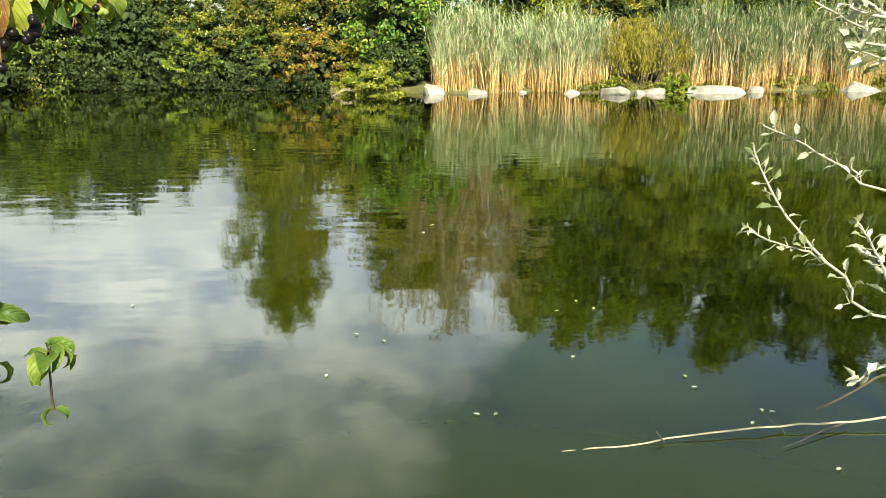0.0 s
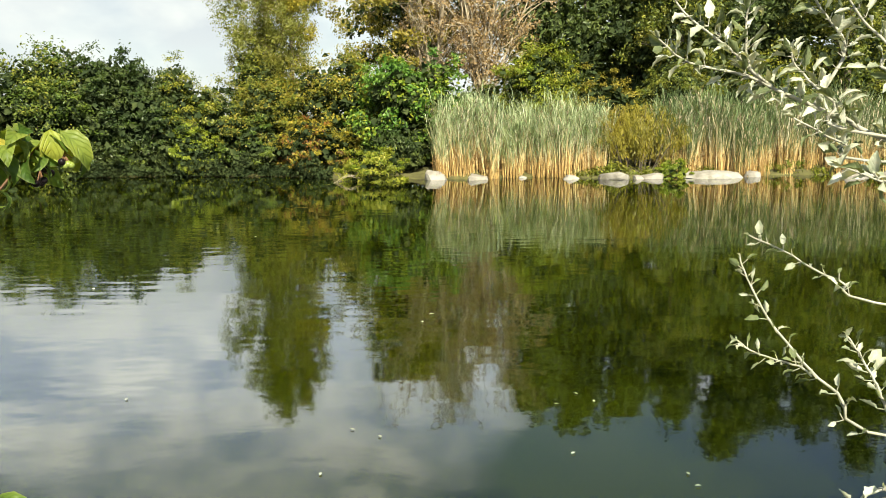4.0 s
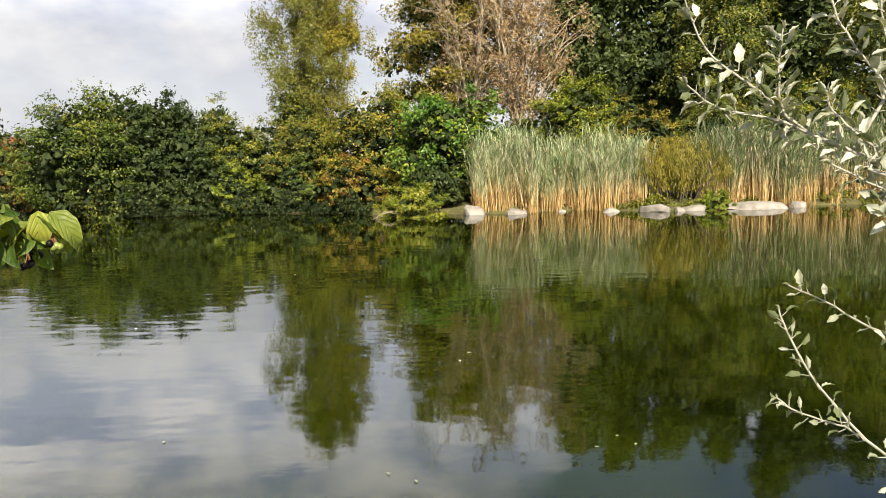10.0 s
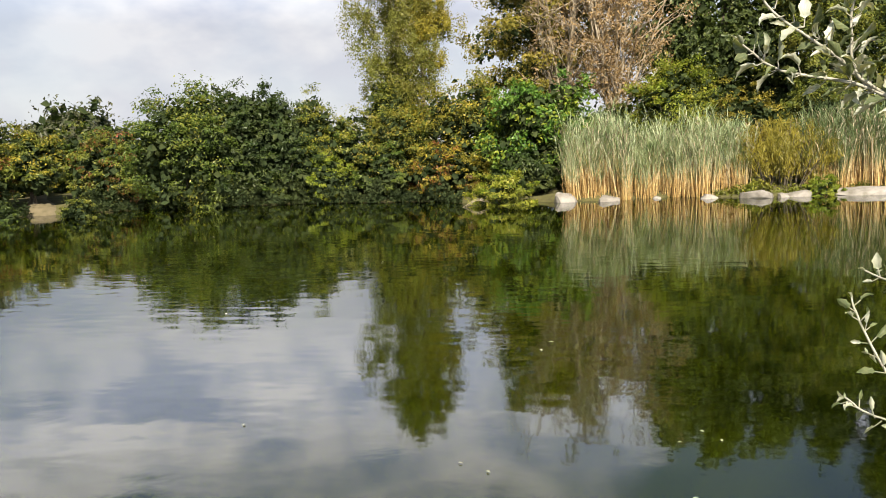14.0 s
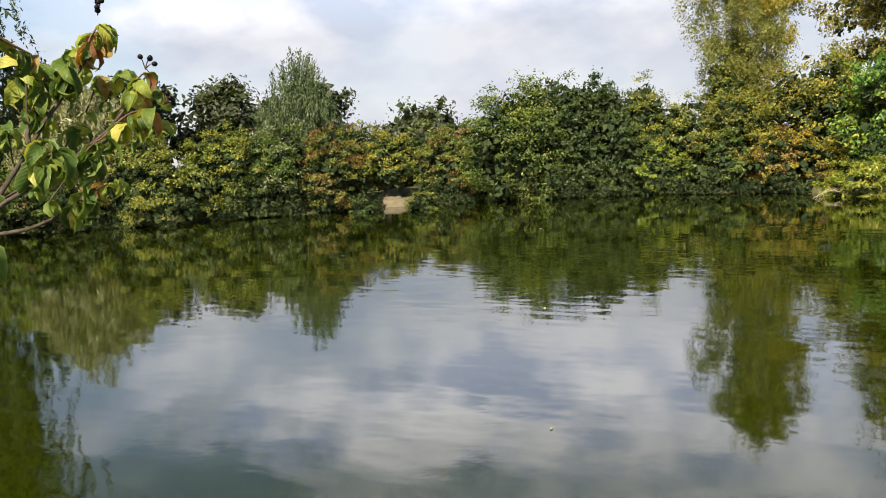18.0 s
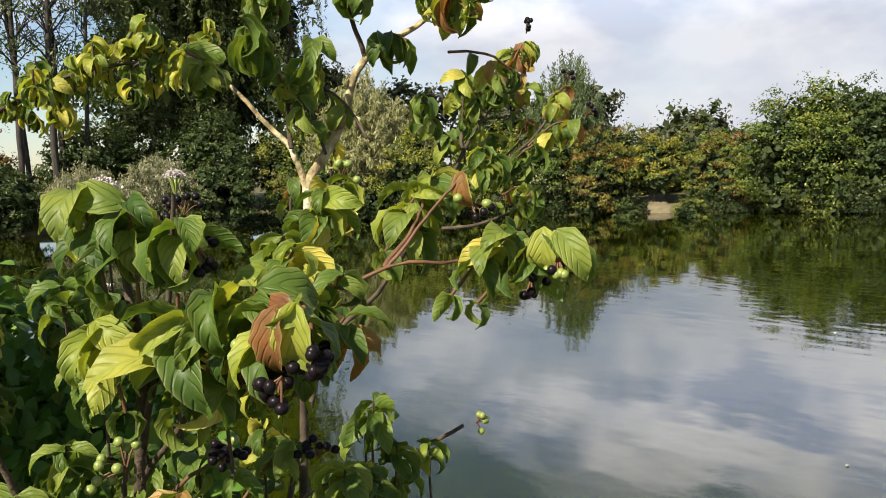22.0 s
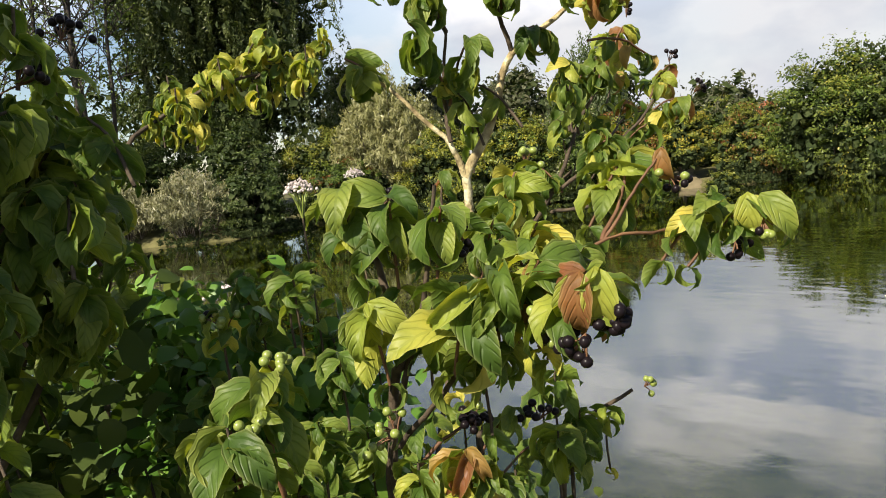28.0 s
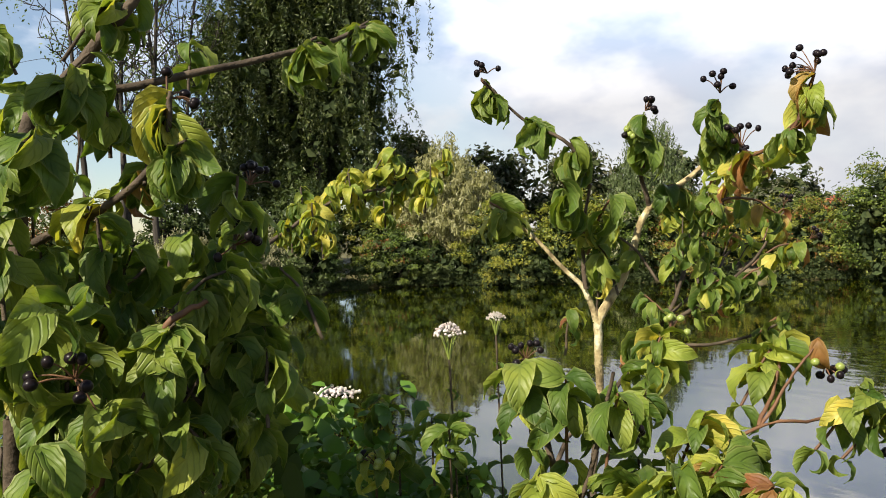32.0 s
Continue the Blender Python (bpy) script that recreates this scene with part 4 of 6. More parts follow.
bush("bush", -13.1, 25.8, 3.9, 3.4, 5.15, G_MID, "large green bush with a yellowing crown", 0.10, 105, 120, second=(G_OLIVE, 0.25))
bush("bush", -10.2, 26.9, 2.4, 1.6, 2.2, G_MID, "leafy green bush hanging over the bank", 0.09, 55, 110)
bush("bush", -12.4, 26.6, 2.6, 1.6, 2.3, G_DARK, "dark green bush hanging over the water", 0.09, 60, 110)
bush("bush", -14.9, 26.0, 2.5, 1.8, 2.0, G_MID, "green bush at the water's edge", 0.09, 55, 110, second=(G_SILVER, 0.25))
bush("bush", -15.5, 25.8, 3.0, 2.4, 3.2, G_OLIVE, "olive bush with reddish tips", 0.09, 75, 110, second=(G_BROWN, 0.2))
bush("autumn_bush", -19.0, 22.7, 2.5, 2.4, 3.4, G_OLIVE, "bush of green and rusty leaves beside a gap", 0.09, 75, 110, second=(G_BROWN, 0.3))
bush("bush", -16.3, 25.7, 1.9, 1.8, 2.7, G_OLIVE, "olive bush beside the gap in the hedge", 0.09, 55, 100, second=(G_BROWN, 0.2))
bush("low_bush", -15.05, 22.65, 1.3, 0.9, 1.0, G_OLIVE, "low olive bush beside the gap in the hedge", 0.07, 30, 70)
bush("low_bush", -17.0, 21.85, 0.9, 0.8, 0.8, G_MID, "low green bush at the foot of the gap", 0.07, 24, 70)
bush("bush", -18.9, 28.8, 4.2, 2.6, 3.1, G_MID, "green bush standing behind the gap", 0.10, 75, 100, second=(G_OLIVE, 0.3))
bush("bush", -20.5, 26.4, 3.2, 2.4, 3.5, G_OLIVE, "olive bush with rusty leaves behind the bank", 0.09, 75, 100, second=(G_BROWN, 0.2))
bush("autumn_bush", -18.0, 24.7, 2.2, 1.6, 3.0, G_OLIVE, "olive bush arching over the gap in the hedge", 0.09, 60, 110, second=(G_AUTUMN, 0.3), low=0.27)
bush("bush", -20.9, 21.7, 3.2, 2.8, 3.6, G_MID, "broad green bush with silvery shoots", 0.09, 90, 110, second=(G_SILVER, 0.2))
bush("bush", -22.0, 20.3, 3.2, 2.8, 3.8, G_YELLOW, "bush of mixed green and yellow leaves", 0.09, 90, 110, second=(G_MID, 0.45))
bush("bush", -23.8, 18.2, 3.2, 2.8, 3.9, G_OLIVE, "olive-green bush overhanging the water", 0.09, 90, 110, second=(G_YELLOW, 0.25))
bush("bush", -27.0, 15.6, 3.2, 3.2, 2.8, G_MID, "green bush under a silver willow", 0.09, 75, 110, second=(G_BROWN, 0.12))
bush("bush", -21.0, 20.6, 2.2, 1.8, 1.7, G_DARK, "dark bush hanging over the water", 0.09, 50, 100)
bush("bush", -22.9, 18.6, 2.2, 2.0, 1.8, G_DARK, "dark bush hanging over the bank", 0.09, 50, 100)
bush("bush", -25.6, 16.9, 2.2, 2.0, 1.7, G_DARK, "dark low bush at the shaded water's edge", 0.09, 45, 100)
wispy_bush("pale_bush", -28.2, 10.2, 3.2, 3.6, 2.4, G_SILVER, "pale grey-green bush at the foot of a willow", 240, 70, 0.15, 0.22, 5, 0.25)
wispy_bush("pale_bush", -30.4, 8.4, 3.2, 3.4, 2.2, G_SILVER, "pale low bush on the shaded bank", 220, 70, 0.15, 0.22, 6, 0.25)
bush("bush", -27.4, 12.0, 3.0, 2.8, 2.4, G_DARK, "dark green bush below a willow", 0.10, 60, 100)
bush("bush", -31.6, 5.6, 3.2, 3.6, 2.8, G_DARK, "dark green bush under slender trees", 0.10, 60, 100)
bush("bush", -31.2, 2.0, 3.4, 3.6, 3.2, G_MID, "green bush on the bank", 0.10, 60, 100)
bush("bush", -27.5, -3.2, 3.8, 3.0, 3.4, G_MID, "green bush on the bank", 0.10, 60, 100)
bush("bush", -31.5, 13.5, 4.5, 4.0, 5.2, G_DARK, "dark bush behind a weeping willow", 0.12, 80, 100)
bush("bush", -33.5, 9.5, 4.5, 4.5, 4.6, G_DARK, "dark bush behind the shaded bank", 0.12, 80, 100)
bush("bush", -35.0, 5.0, 4.5, 5.0, 4.4, G_BROWN, "brownish bush behind slender trees", 0.12, 80, 100, second=(G_DARK, 0.5))
bush("bush", -34.5, 0.5, 4.5, 5.0, 4.6, G_DARK, "dark bush behind slender trees", 0.12, 80, 100)
bush("bush", -29.8, 16.6, 4.0, 4.0, 4.4, G_OLIVE, "olive bush behind the bank", 0.11, 80, 100)
tree("dark_tree", -37.5, 12.3, 12.0, 4.5, G_DARK, "dark leafy tree behind a weeping willow", 0.2, DARK_BARK, 0.13, 170, 70, 0.1, radius=0.8)
bush("bush", 3.4, 29.2, 3.6, 2.4, 5.0, G_LIME, "yellow-green bush rising behind the reeds", 0.09, 95, 120, second=(G_YELLOW, 0.5), inner=8)
bush("bush", 0.5, 29.4, 2.6, 2.0, 3.2, G_DARK, "dark bush behind the reeds", 0.09, 60, 100)
bush("bush", 1.6, 30.4, 3.4, 2.4, 3.4, G_OLIVE, "olive bush at the foot of a withered tree", 0.09, 65, 90)
bush("bush", 5.7, 29.6, 2.8, 2.2, 4.0, G_GOLDEN, "olive bush behind the reeds", 0.09, 65, 100)
bush("bush", 8.6, 31.0, 3.2, 2.6, 4.6, G_OLIVE, "olive bush behind the reed bed", 0.10, 75, 100)
bush("bush", 12.4, 31.4, 4.0, 3.0, 4.8, G_YELLOW, "yellowish bush behind the reed bed", 0.10, 80, 100, second=(G_MID, 0.4))
bush("bush", 17.2, 29.0, 3.6, 3.0, 4.2, G_MID, "green bush at the end of the reed bed", 0.10, 75, 100)
bush("bush", 21.5, 27.0, 4.0, 3.0, 4.0, G_MID, "green bush on the far bank", 0.10, 75, 100)

tree("birch_tree", -6.7, 31.2, 10.2, 3.3, G_BIRCH, "tall airy tree with drooping yellow-green twigs", 0.15, PALE_BARK, 0.06, 330, 100, 0.3, radius=0.33, limbs=22, aspect=0.4, droop=0.5, inner=False)
tree("birch_tree", -5.9, 31.6, 10.0, 2.2, G_GOLD, "slim birch with golden yellow-green crown", 0.12, PALE_BARK, 0.06, 170, 85, 0.5, radius=0.3, limbs=14, aspect=0.4, droop=0.5, inner=False)
bush("bush", -6.9, 30.6, 2.6, 2.2, 5.4, G_OLIVE, "olive bush at the foot of a tall tree", 0.09, 75, 100, second=(G_YELLOW, 0.3))
tree("round_tree", -1.5, 34.2, 9.0, 5.2, G_GOLDEN, "round olive-brown tree behind the bushes", clumps=300, per=110, clear=0.3, radius=0.6)
withered_tree(1.5, 32.0, 9.6, 4.0, "half-bare tree with withered tan leaves", 70, 61)
withered_tree(-0.4, 32.4, 10.6, 3.4, "bare many-branched tree with few tan leaves", 22, 62)
for k in range(9):
    x = 4.4 + k * 2.35
    tree("poplar_tree", x, 37.5 + (k * 7 % 4) * 0.7, 12.4 + 0.30 * k + (k * 5 % 3) * 0.7, 3.0, G_TALL, "tall dark green poplar in a row", 0.2, PALE_BARK if k % 3 == 0 else BARK, 0.17, 250, 42, 0.06, "poplars in a row", limbs=26, radius=0.9, shape="column", seed=k)
tree("tree", 9.8, 34.2, 8.6, 3.6, G_OLIVE, "olive-yellow tree in front of the poplars", clumps=150, per=90, radius=0.6)
tree("tree", 16.5, 33.5, 10.0, 4.4, G_OLIVE, "olive tree in front of the poplars", clumps=170, per=90, radius=0.65)
wispy_bush("willow_tree", -25.3, 28.0, 4.6, 3.6, 6.3, G_GREY, "grey-green rounded tree above the hedge", 340, 90, 0.17, 0.26, 7, 0.0, "trees behind the pond", BARK, 0.52, 1.9, "tree")
for x, y, h, w in [(-33, 30.5, 5.2, 5), (-36, 27.5, 5.2, 5), (-30, 34, 5.2, 4.5), (-39, 24, 6.8, 5), (-27, 40, 2.7, 5), (-19, 43, 2.8, 6)]:
    tree("distant_tree", x, y, h, w, G_FAR, "hazy grey-green tree in the distance", clumps=80, per=50, leaf=0.2, radius=0.9, clear=0.1, group="distant trees")
wispy_bush("silver_willow", -26.5, 17.8, 5.6, 4.8, 5.6, G_PALE, "tall silvery willow bush above the bank", 420, 90, 0.20, 0.22, 3, 0.25)
weeping_tree("weeping_willow", -33.1, 15.0, 16.0, 9.8, G_HANG, "large dark weeping willow over the water", 2100, 0.18, 9, 0.3, 0.4, 4.4)
for k, (x, y, h, lx, ly) in enumerate([(-32.4, 9.0, 14.5, 0.3, 1.1), (-32.9, 8.4, 15.5, -0.2, -0.5), (-32.0, 7.7, 15.0, 0.5, 0.7), (-33.4, 7.2, 15.8, 0.0, -1.0), (-32.2, 6.6, 14.8, -0.4, 0.5), (-33.0, 5.6, 14.2, 0.2, -0.7)]):
    tree("slender_tree", x, y, h, 4.2, G_MID, "slender dark-trunked tree with a thin crown", 0.10 + 0.02 * (k % 3), DARK_BARK, 0.1, 60, 18, 0.42, "slender trees on the bank", limbs=24, radius=0.6, shape="fan", seed=k, lean=(lx, ly))


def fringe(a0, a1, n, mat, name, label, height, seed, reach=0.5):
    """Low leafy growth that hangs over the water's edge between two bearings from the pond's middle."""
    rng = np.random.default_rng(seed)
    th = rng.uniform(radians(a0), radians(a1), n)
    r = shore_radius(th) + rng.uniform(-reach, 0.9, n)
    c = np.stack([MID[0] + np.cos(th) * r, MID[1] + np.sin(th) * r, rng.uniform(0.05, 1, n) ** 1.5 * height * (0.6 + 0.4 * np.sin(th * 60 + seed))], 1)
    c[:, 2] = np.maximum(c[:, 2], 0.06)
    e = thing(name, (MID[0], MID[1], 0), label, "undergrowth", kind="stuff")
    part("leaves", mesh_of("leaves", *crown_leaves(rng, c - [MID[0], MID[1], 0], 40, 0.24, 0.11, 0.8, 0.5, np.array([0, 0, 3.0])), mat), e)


# the first four runs carry the hedge foot's shade in their leaf colour
fringe(92.5, 129, 420, G_PAINTED_SHADE, "bank_growth", "leafy growth over the water's edge, shade painted into its colour", 0.9, 51)
fringe(129, 137.2, 90, G_PAINTED_SHADE, "bank_growth", "growth over the water beside the gap, painted dark for shade", 0.9, 55)
fringe(141.5, 178, 420, G_PAINTED_SHADE, "bank_growth", "growth hanging over the bank, its shade in the leaf colour", 1.0, 52)
fringe(178, 222, 260, G_PAINTED_SHADE, "bank_growth", "growth along the bank with shade painted into its leaves", 1.1, 53)
fringe(36, 62, 160, G_OLIVE, "bank_growth", "low olive growth behind the boulders", 0.5, 54, -0.2)


# ---- gap in the hedge, houses far off ----
def path_strip(x0, y0, x1, y1, w, mat, label):
    """A worn path laid over the bank from the water's edge inland."""
    u, v = np.linspace(0, 1, 24), np.linspace(-0.5, 0.5, 7)
    d = np.array([x1 - x0, y1 - y0])
    n = np.array([-d[1], d[0]]) / np.hypot(*d)
    uu, vv = np.meshgrid(u, v, indexing="ij")
    wid = w * (1 + 0.25 * np.sin(uu * 9))
    X, Y = x0 + d[0] * uu + n[0] * vv * wid, y0 + d[1] * uu + n[1] * vv * wid
    Z = bank_height(X, Y) + 0.035 - 0.05 * (np.abs(vv) > 0.45)
    V = np.stack([X, Y, Z], -1).reshape(-1, 3)
    T = []
    for a in range(23):
        for b in range(6):
            k = a * 7 + b
            T += [[k, k + 7, k + 8], [k, k + 8, k + 1]]
    return tagged(new("path", mesh_of("path", V, T, mat, True)), label, "path", kind="structure")


path_strip(-17.0, 23.45, -20.5, 28.0, 0.8, PATHSAND, "pale worn path running down to the water")


def house(x, y, w, d, h, roof, turn, label):
    e = thing("house", (x, y, float(bank_height(x, y))), label, "house", "houses beyond the hedge")
    e.rotation_euler = (0, 0, radians(turn))

    def box(name, cx, cy, cz, sx, sy, sz, mat):
        V = np.array([[a, b, c] for a in (-1, 1) for b in (-1, 1) for c in (-1, 1)]) * [sx / 2, sy / 2, sz / 2] + [cx, cy, cz]
        T = [[0, 1, 3], [0, 3, 2], [4, 6, 7], [4, 7, 5], [0, 4, 5], [0, 5, 1], [2, 3, 7], [2, 7, 6], [0, 2, 6], [0, 6, 4], [1, 5, 7], [1, 7, 3]]
        return part(name, mesh_of(name, V, T, mat), e)

    box("wall", 0, 0, h / 2, w, d, h, RENDERED)
    V = [[-w / 2 - 0.3, -d / 2 - 0.4, h - 0.1], [w / 2 + 0.3, -d / 2 - 0.4, h - 0.1], [w / 2 + 0.3, d / 2 + 0.4, h - 0.1], [-w / 2 - 0.3, d / 2 + 0.4, h - 0.1], [-w / 2 - 0.3, 0, h + roof], [w / 2 + 0.3, 0, h + roof]]
    T = [[0, 1, 5], [0, 5, 4], [2, 3, 4], [2, 4, 5], [0, 4, 3], [1, 2, 5], [0, 3, 2], [0, 2, 1]]
    part("roof", mesh_of("roof", V, T, ROOF), e, "red tiled gable roof")
    for k in range(3):
        box("window", -w / 3 + k * w / 3, -d / 2 - 0.02, h * 0.6, 1.0, 0.08, 1.2, WINDOW)


house(-37.0, 59.9, 3.0, 5, 1.1, 1.6, 32, "low house with a red tiled roof beyond the hedge")


# ---- the dogwood beside the camera ----
def leaf_mesh(name, mat, droop, fold, width, curl, lobed=False, nl=9, nw=5):
    """One broad leaf, one unit long, from its stalk at the origin along +y; it arches down and folds along its rib."""
    V, uv, rim = [], [], []
    ang, p = 0.25, np.zeros(3)
    step = 1.0 / nl
    for i in range(nl + 1):
        s = i / nl
        if i:
            ang -= (droop + 0.25) * step * (0.6 + 0.8 * s)
            p = p + np.array([curl * step * s, math.cos(ang) * step, math.sin(ang) * step])
        wd = width * (math.sin(math.pi * min(1, s ** 0.78)) ** 0.85) * (1 - 0.12 * s) + 0.004
        if lobed:
            wd *= 1 + 0.35 * math.sin(s * 15.0) * (1 - s)
        nrm = np.array([0, -math.sin(ang), math.cos(ang)])
        for j in range(nw):
            u = 2 * j / (nw - 1) - 1
            ripple = 0.028 * math.sin(s * 24 + abs(u) * 2.5 + (1.3 if u > 0 else 0)) * abs(u)
            q = p + np.array([u * wd * math.cos(fold * abs(u)), 0, 0]) + nrm * (abs(u) * wd * math.sin(fold) + ripple)
            V.append(q)
            uv.append((0.5 + u * wd, s))
            rim.append(abs(u))
    T = []
    for i in range(nl):
        for j in range(nw - 1):
            a = i * nw + j
            T += [[a, a + 1, a + nw + 1], [a, a + nw + 1, a + nw]]
    me = mesh_of(name, V, T, mat, True, uv)
    me.attributes.new("rim", "FLOAT", "POINT").data.foreach_set("value", rim)
    return me


VARIANTS = {}
for key, mat in (("green", L_GREEN), ("yellow", L_YELLOW), ("red", L_RED), ("dark", L_DARK)):
    VARIANTS[key] = [leaf_mesh("leaf", mat, dr, fo, wi, cu) for dr, fo, wi, cu in ((1.3, 0.35, 0.26, 0.1), (1.7, 0.50, 0.25, -0.14), (2.0, 0.65, 0.25, 0.08), (2.4, 0.75, 0.24, 0.22), (1.5, 0.40, 0.27, -0.28), (2.7, 0.9, 0.23, 0.0), (1.9, 0.30, 0.26, 0.32))]
for key, mat in (("white", L_WHITE), ("grey", L_GREY)):
    VARIANTS[key] = [leaf_mesh("leaf", mat, dr, fo, wi, cu, True, 8, 5) for dr, fo, wi, cu in ((0.2, 0.4, 0.29, 0.1), (0.6, 0.7, 0.27, -0.15), (-0.3, 0.8, 0.26, 0.1), (0.9, 1.0, 0.24, 0.1))]


def leaf_pose(p, direction, size, roll, up=(0, 0, 1)):
    y = Vector(direction).normalized()
    x = y.cross(Vector(up))
    if x.length < 1e-3:
        x = Vector((1, 0, 0))
    x.normalize()
    z = x.cross(y)
    m = Matrix((x, y, z)).transposed().to_4x4()
    return Matrix.Translation(p) @ m @ Matrix.Rotation(roll, 4, "Y") @ Matrix.Scale(size, 4)


LEAF_LABEL = {"green": "fresh green ribbed leaf", "yellow": "yellowing ribbed leaf", "red": "leaf turning red and orange", "dark": "deep green leaf in shade", "white": "white-felted leaf", "grey": "grey-green leaf"}


def add_leaf(shrub, p, direction, size, kind, rng, roll=0.5):
    me = VARIANTS[kind][rng.integers(len(VARIANTS[kind]))]
    at = Matrix.Translation(shrub.location).inverted() @ leaf_pose(p, direction, size, rng.normal(0, roll))
    return part("leaf", me, shrub, LEAF_LABEL[kind] if kind in ("yellow", "red") else "", at)


def branch(shrub, points, r0, r1, mat, rng, wob=0.004, name="branch", n=16, sides=7):
    P = wobbly(points, rng, wob, n) - np.array(shrub.location)
    V, T = tube(P, [r0, r1], sides)
    return part(name, mesh_of(name, V, T, mat, True), shrub)


bm = bmesh.new()
bmesh.ops.create_icosphere(bm, subdivisions=2, radius=1)
BALL = {}
for key, mat in (("black", BERRY), ("green", GREEN_BERRY)):
    me = bpy.data.meshes.new("berry")
    bm.to_mesh(me)
    me.shade_smooth()
    me.materials.append(mat)
    BALL[key] = me
bm.free()


def berries(shrub, p, n, spread, kind, rng, axis=(0, 0, 1), r=0.0040, mixed=0.0):
    """An umbel: thin reddish stalks fan out from p, a berry on each."""
    origin = Vector(p) - Vector(shrub.location)
    pieces, spots = [], []
    ax = np.array(axis, float)
    ax /= np.linalg.norm(ax)
    for k in range(n):
        d = unit(rng.normal(0, 0.62, 3) + ax * 1.0)
        tip = d * spread * rng.uniform(0.75, 1.15) + np.array([0, 0, -0.12 * spread])
        pieces.append(tube(spline([(0, 0, 0), tip * 0.55 + ax * 0.12 * spread, tip], 6), [0.0008, 0.0006], 4))
        spots.append(tip)
    V, T = joined(pieces)
    st = part("umbel", mesh_of("umbel", V, T, RED_TWIG, True), shrub, ("black" if kind == "black" else "unripe green") + " berries on reddish stalks", Matrix.Translation(origin))
    for tip in spots:
        kk = kind if rng.uniform() > mixed else ("green" if kind == "black" else "black")
        b = part("berry", BALL[kk], st, "", Matrix.Translation(tip) @ Matrix.Diagonal((r * rng.uniform(0.85, 1.15),) * 2 + (r,) + (1,)))
    return st


def sprig(shrub, base, tip, n, size, kinds, rng, droop=0.35, pairs=1, twig=RED_TWIG, spin=None, r=0.0018):
    """A twig from base to tip with pairs of leaves, ending in a tuft of arching leaves."""
    base, tip = np.array(base), np.array(tip)
    rng = np.random.default_rng(int(abs(tip[0]) * 7919 + tip[1] * 10007 + 5000 + tip[2] * 6007))
    mid = (base + tip) / 2 + np.array([0, 0, 0.12 * np.linalg.norm(tip - base)])
    branch(shrub, [base, mid, tip], r * 1.0, r * 0.7, twig, rng, 0.0012, "twig", 8, 5)
    spin = rng.uniform(0, 6.28) if spin is None else spin
    n = int(n * 2.0)
    size = size * 0.80
    pairs += 1
    for k in range(n):
        a = spin + k * 2 * math.pi / max(n, 1) + rng.normal(0, 0.35)
        d = (math.cos(a), math.sin(a), rng.normal(0.05, 0.25) - droop)
        back = tip + (base - tip) * min(0.5, 0.012 * (k // 2) / (np.linalg.norm(tip - base) + 1e-6))
        add_leaf(shrub, back, d, size * rng.uniform(0.72, 1.18), kinds[rng.integers(len(kinds))], rng)
    for q in range(pairs):
        u = (q + 1) / (pairs + 1)
        p = base + (tip - base) * u + np.array([0, 0, 0.3 * np.linalg.norm(tip - base) * u * (1 - u)])
        a = rng.uniform(0, 6.28)
        for s in (0, math.pi):
            add_leaf(shrub, p, (math.cos(a + s), math.sin(a + s), -droop), size * rng.uniform(0.7, 1.0), kinds[rng.integers(len(kinds))], rng)


GY = ("green", "yellow", "green")
GG = ("green", "green", "green", "dark", "green", "yellow")
YY = ("yellow", "green", "yellow", "green", "green", "yellow", "red")
DG = ("dark", "dark", "green")
YR = ("yellow", "red", "green")
DD = ("dark", "dark", "green")
PALE = ("yellow", "yellow", "green", "yellow")

dog = thing("dogwood_shrub", (-0.62, 0.68, float(bank_height(-0.62, 0.68))), "sunlit dogwood with drooping ribbed leaves and dark berries", "shrub", "dogwoods on the near bank")
tall = thing("dogwood_shrub", (-0.66, 0.76, float(bank_height(-0.66, 0.76))), "tall forked dogwood with black berries against the sky", "shrub", "dogwoods on the near bank")
rg = np.random.default_rng(5)
R0 = (-0.64, 0.70, 0.25)
branch(tall, [R0, (-0.66, 0.72, 1.1), (-0.70, 0.78, 1.70), (-0.700, 0.801, 1.865)], 0.0060, 0.0042, DARK_TWIG, rg)
branch(tall, [(-0.700, 0.801, 1.86), (-0.699, 0.802, 1.92), (-0.698, 0.803, 1.978)], 0.0046, 0.0054, TWIG, rg, 0.001)
branch(tall, [(-0.698, 0.803, 1.978), (-0.682, 0.84, 2.05), (-0.67, 0.867, 2.116), (-0.655, 0.945, 2.162)], 0.0060, 0.003, TWIG, rg, 0.002)
branch(tall, [(-0.698, 0.803, 1.978), (-0.704, 0.798, 2.005), (-0.712, 0.79, 2.028), (-0.75, 0.75, 2.085), (-0.784, 0.713, 2.124)], 0.0042, 0.0018, TWIG, rg, 0.002)
branch(tall, [(-0.700, 0.788, 2.020), (-0.705, 0.79, 2.08), (-0.69, 0.79, 2.14)], 0.003, 0.0016, DARK_TWIG, rg, 0.001)
branch(tall, [(-0.80, 0.80, 0.25), (-0.95, 0.83, 1.2), (-0.985, 0.965, 1.683), (-0.955, 1.055, 1.80), (-0.87, 1.114, 1.938), (-0.892, 1.19, 2.019), (-0.875, 1.25, 2.10), (-0.862, 1.297, 2.165)], 0.0052, 0.0022, DARK_TWIG, rg, 0.003, n=24)
branch(tall, [(-0.892, 1.19, 2.019), (-0.915, 1.205, 2.08), (-0.933, 1.211, 2.13)], 0.003, 0.0016, DARK_TWIG, rg, 0.002)
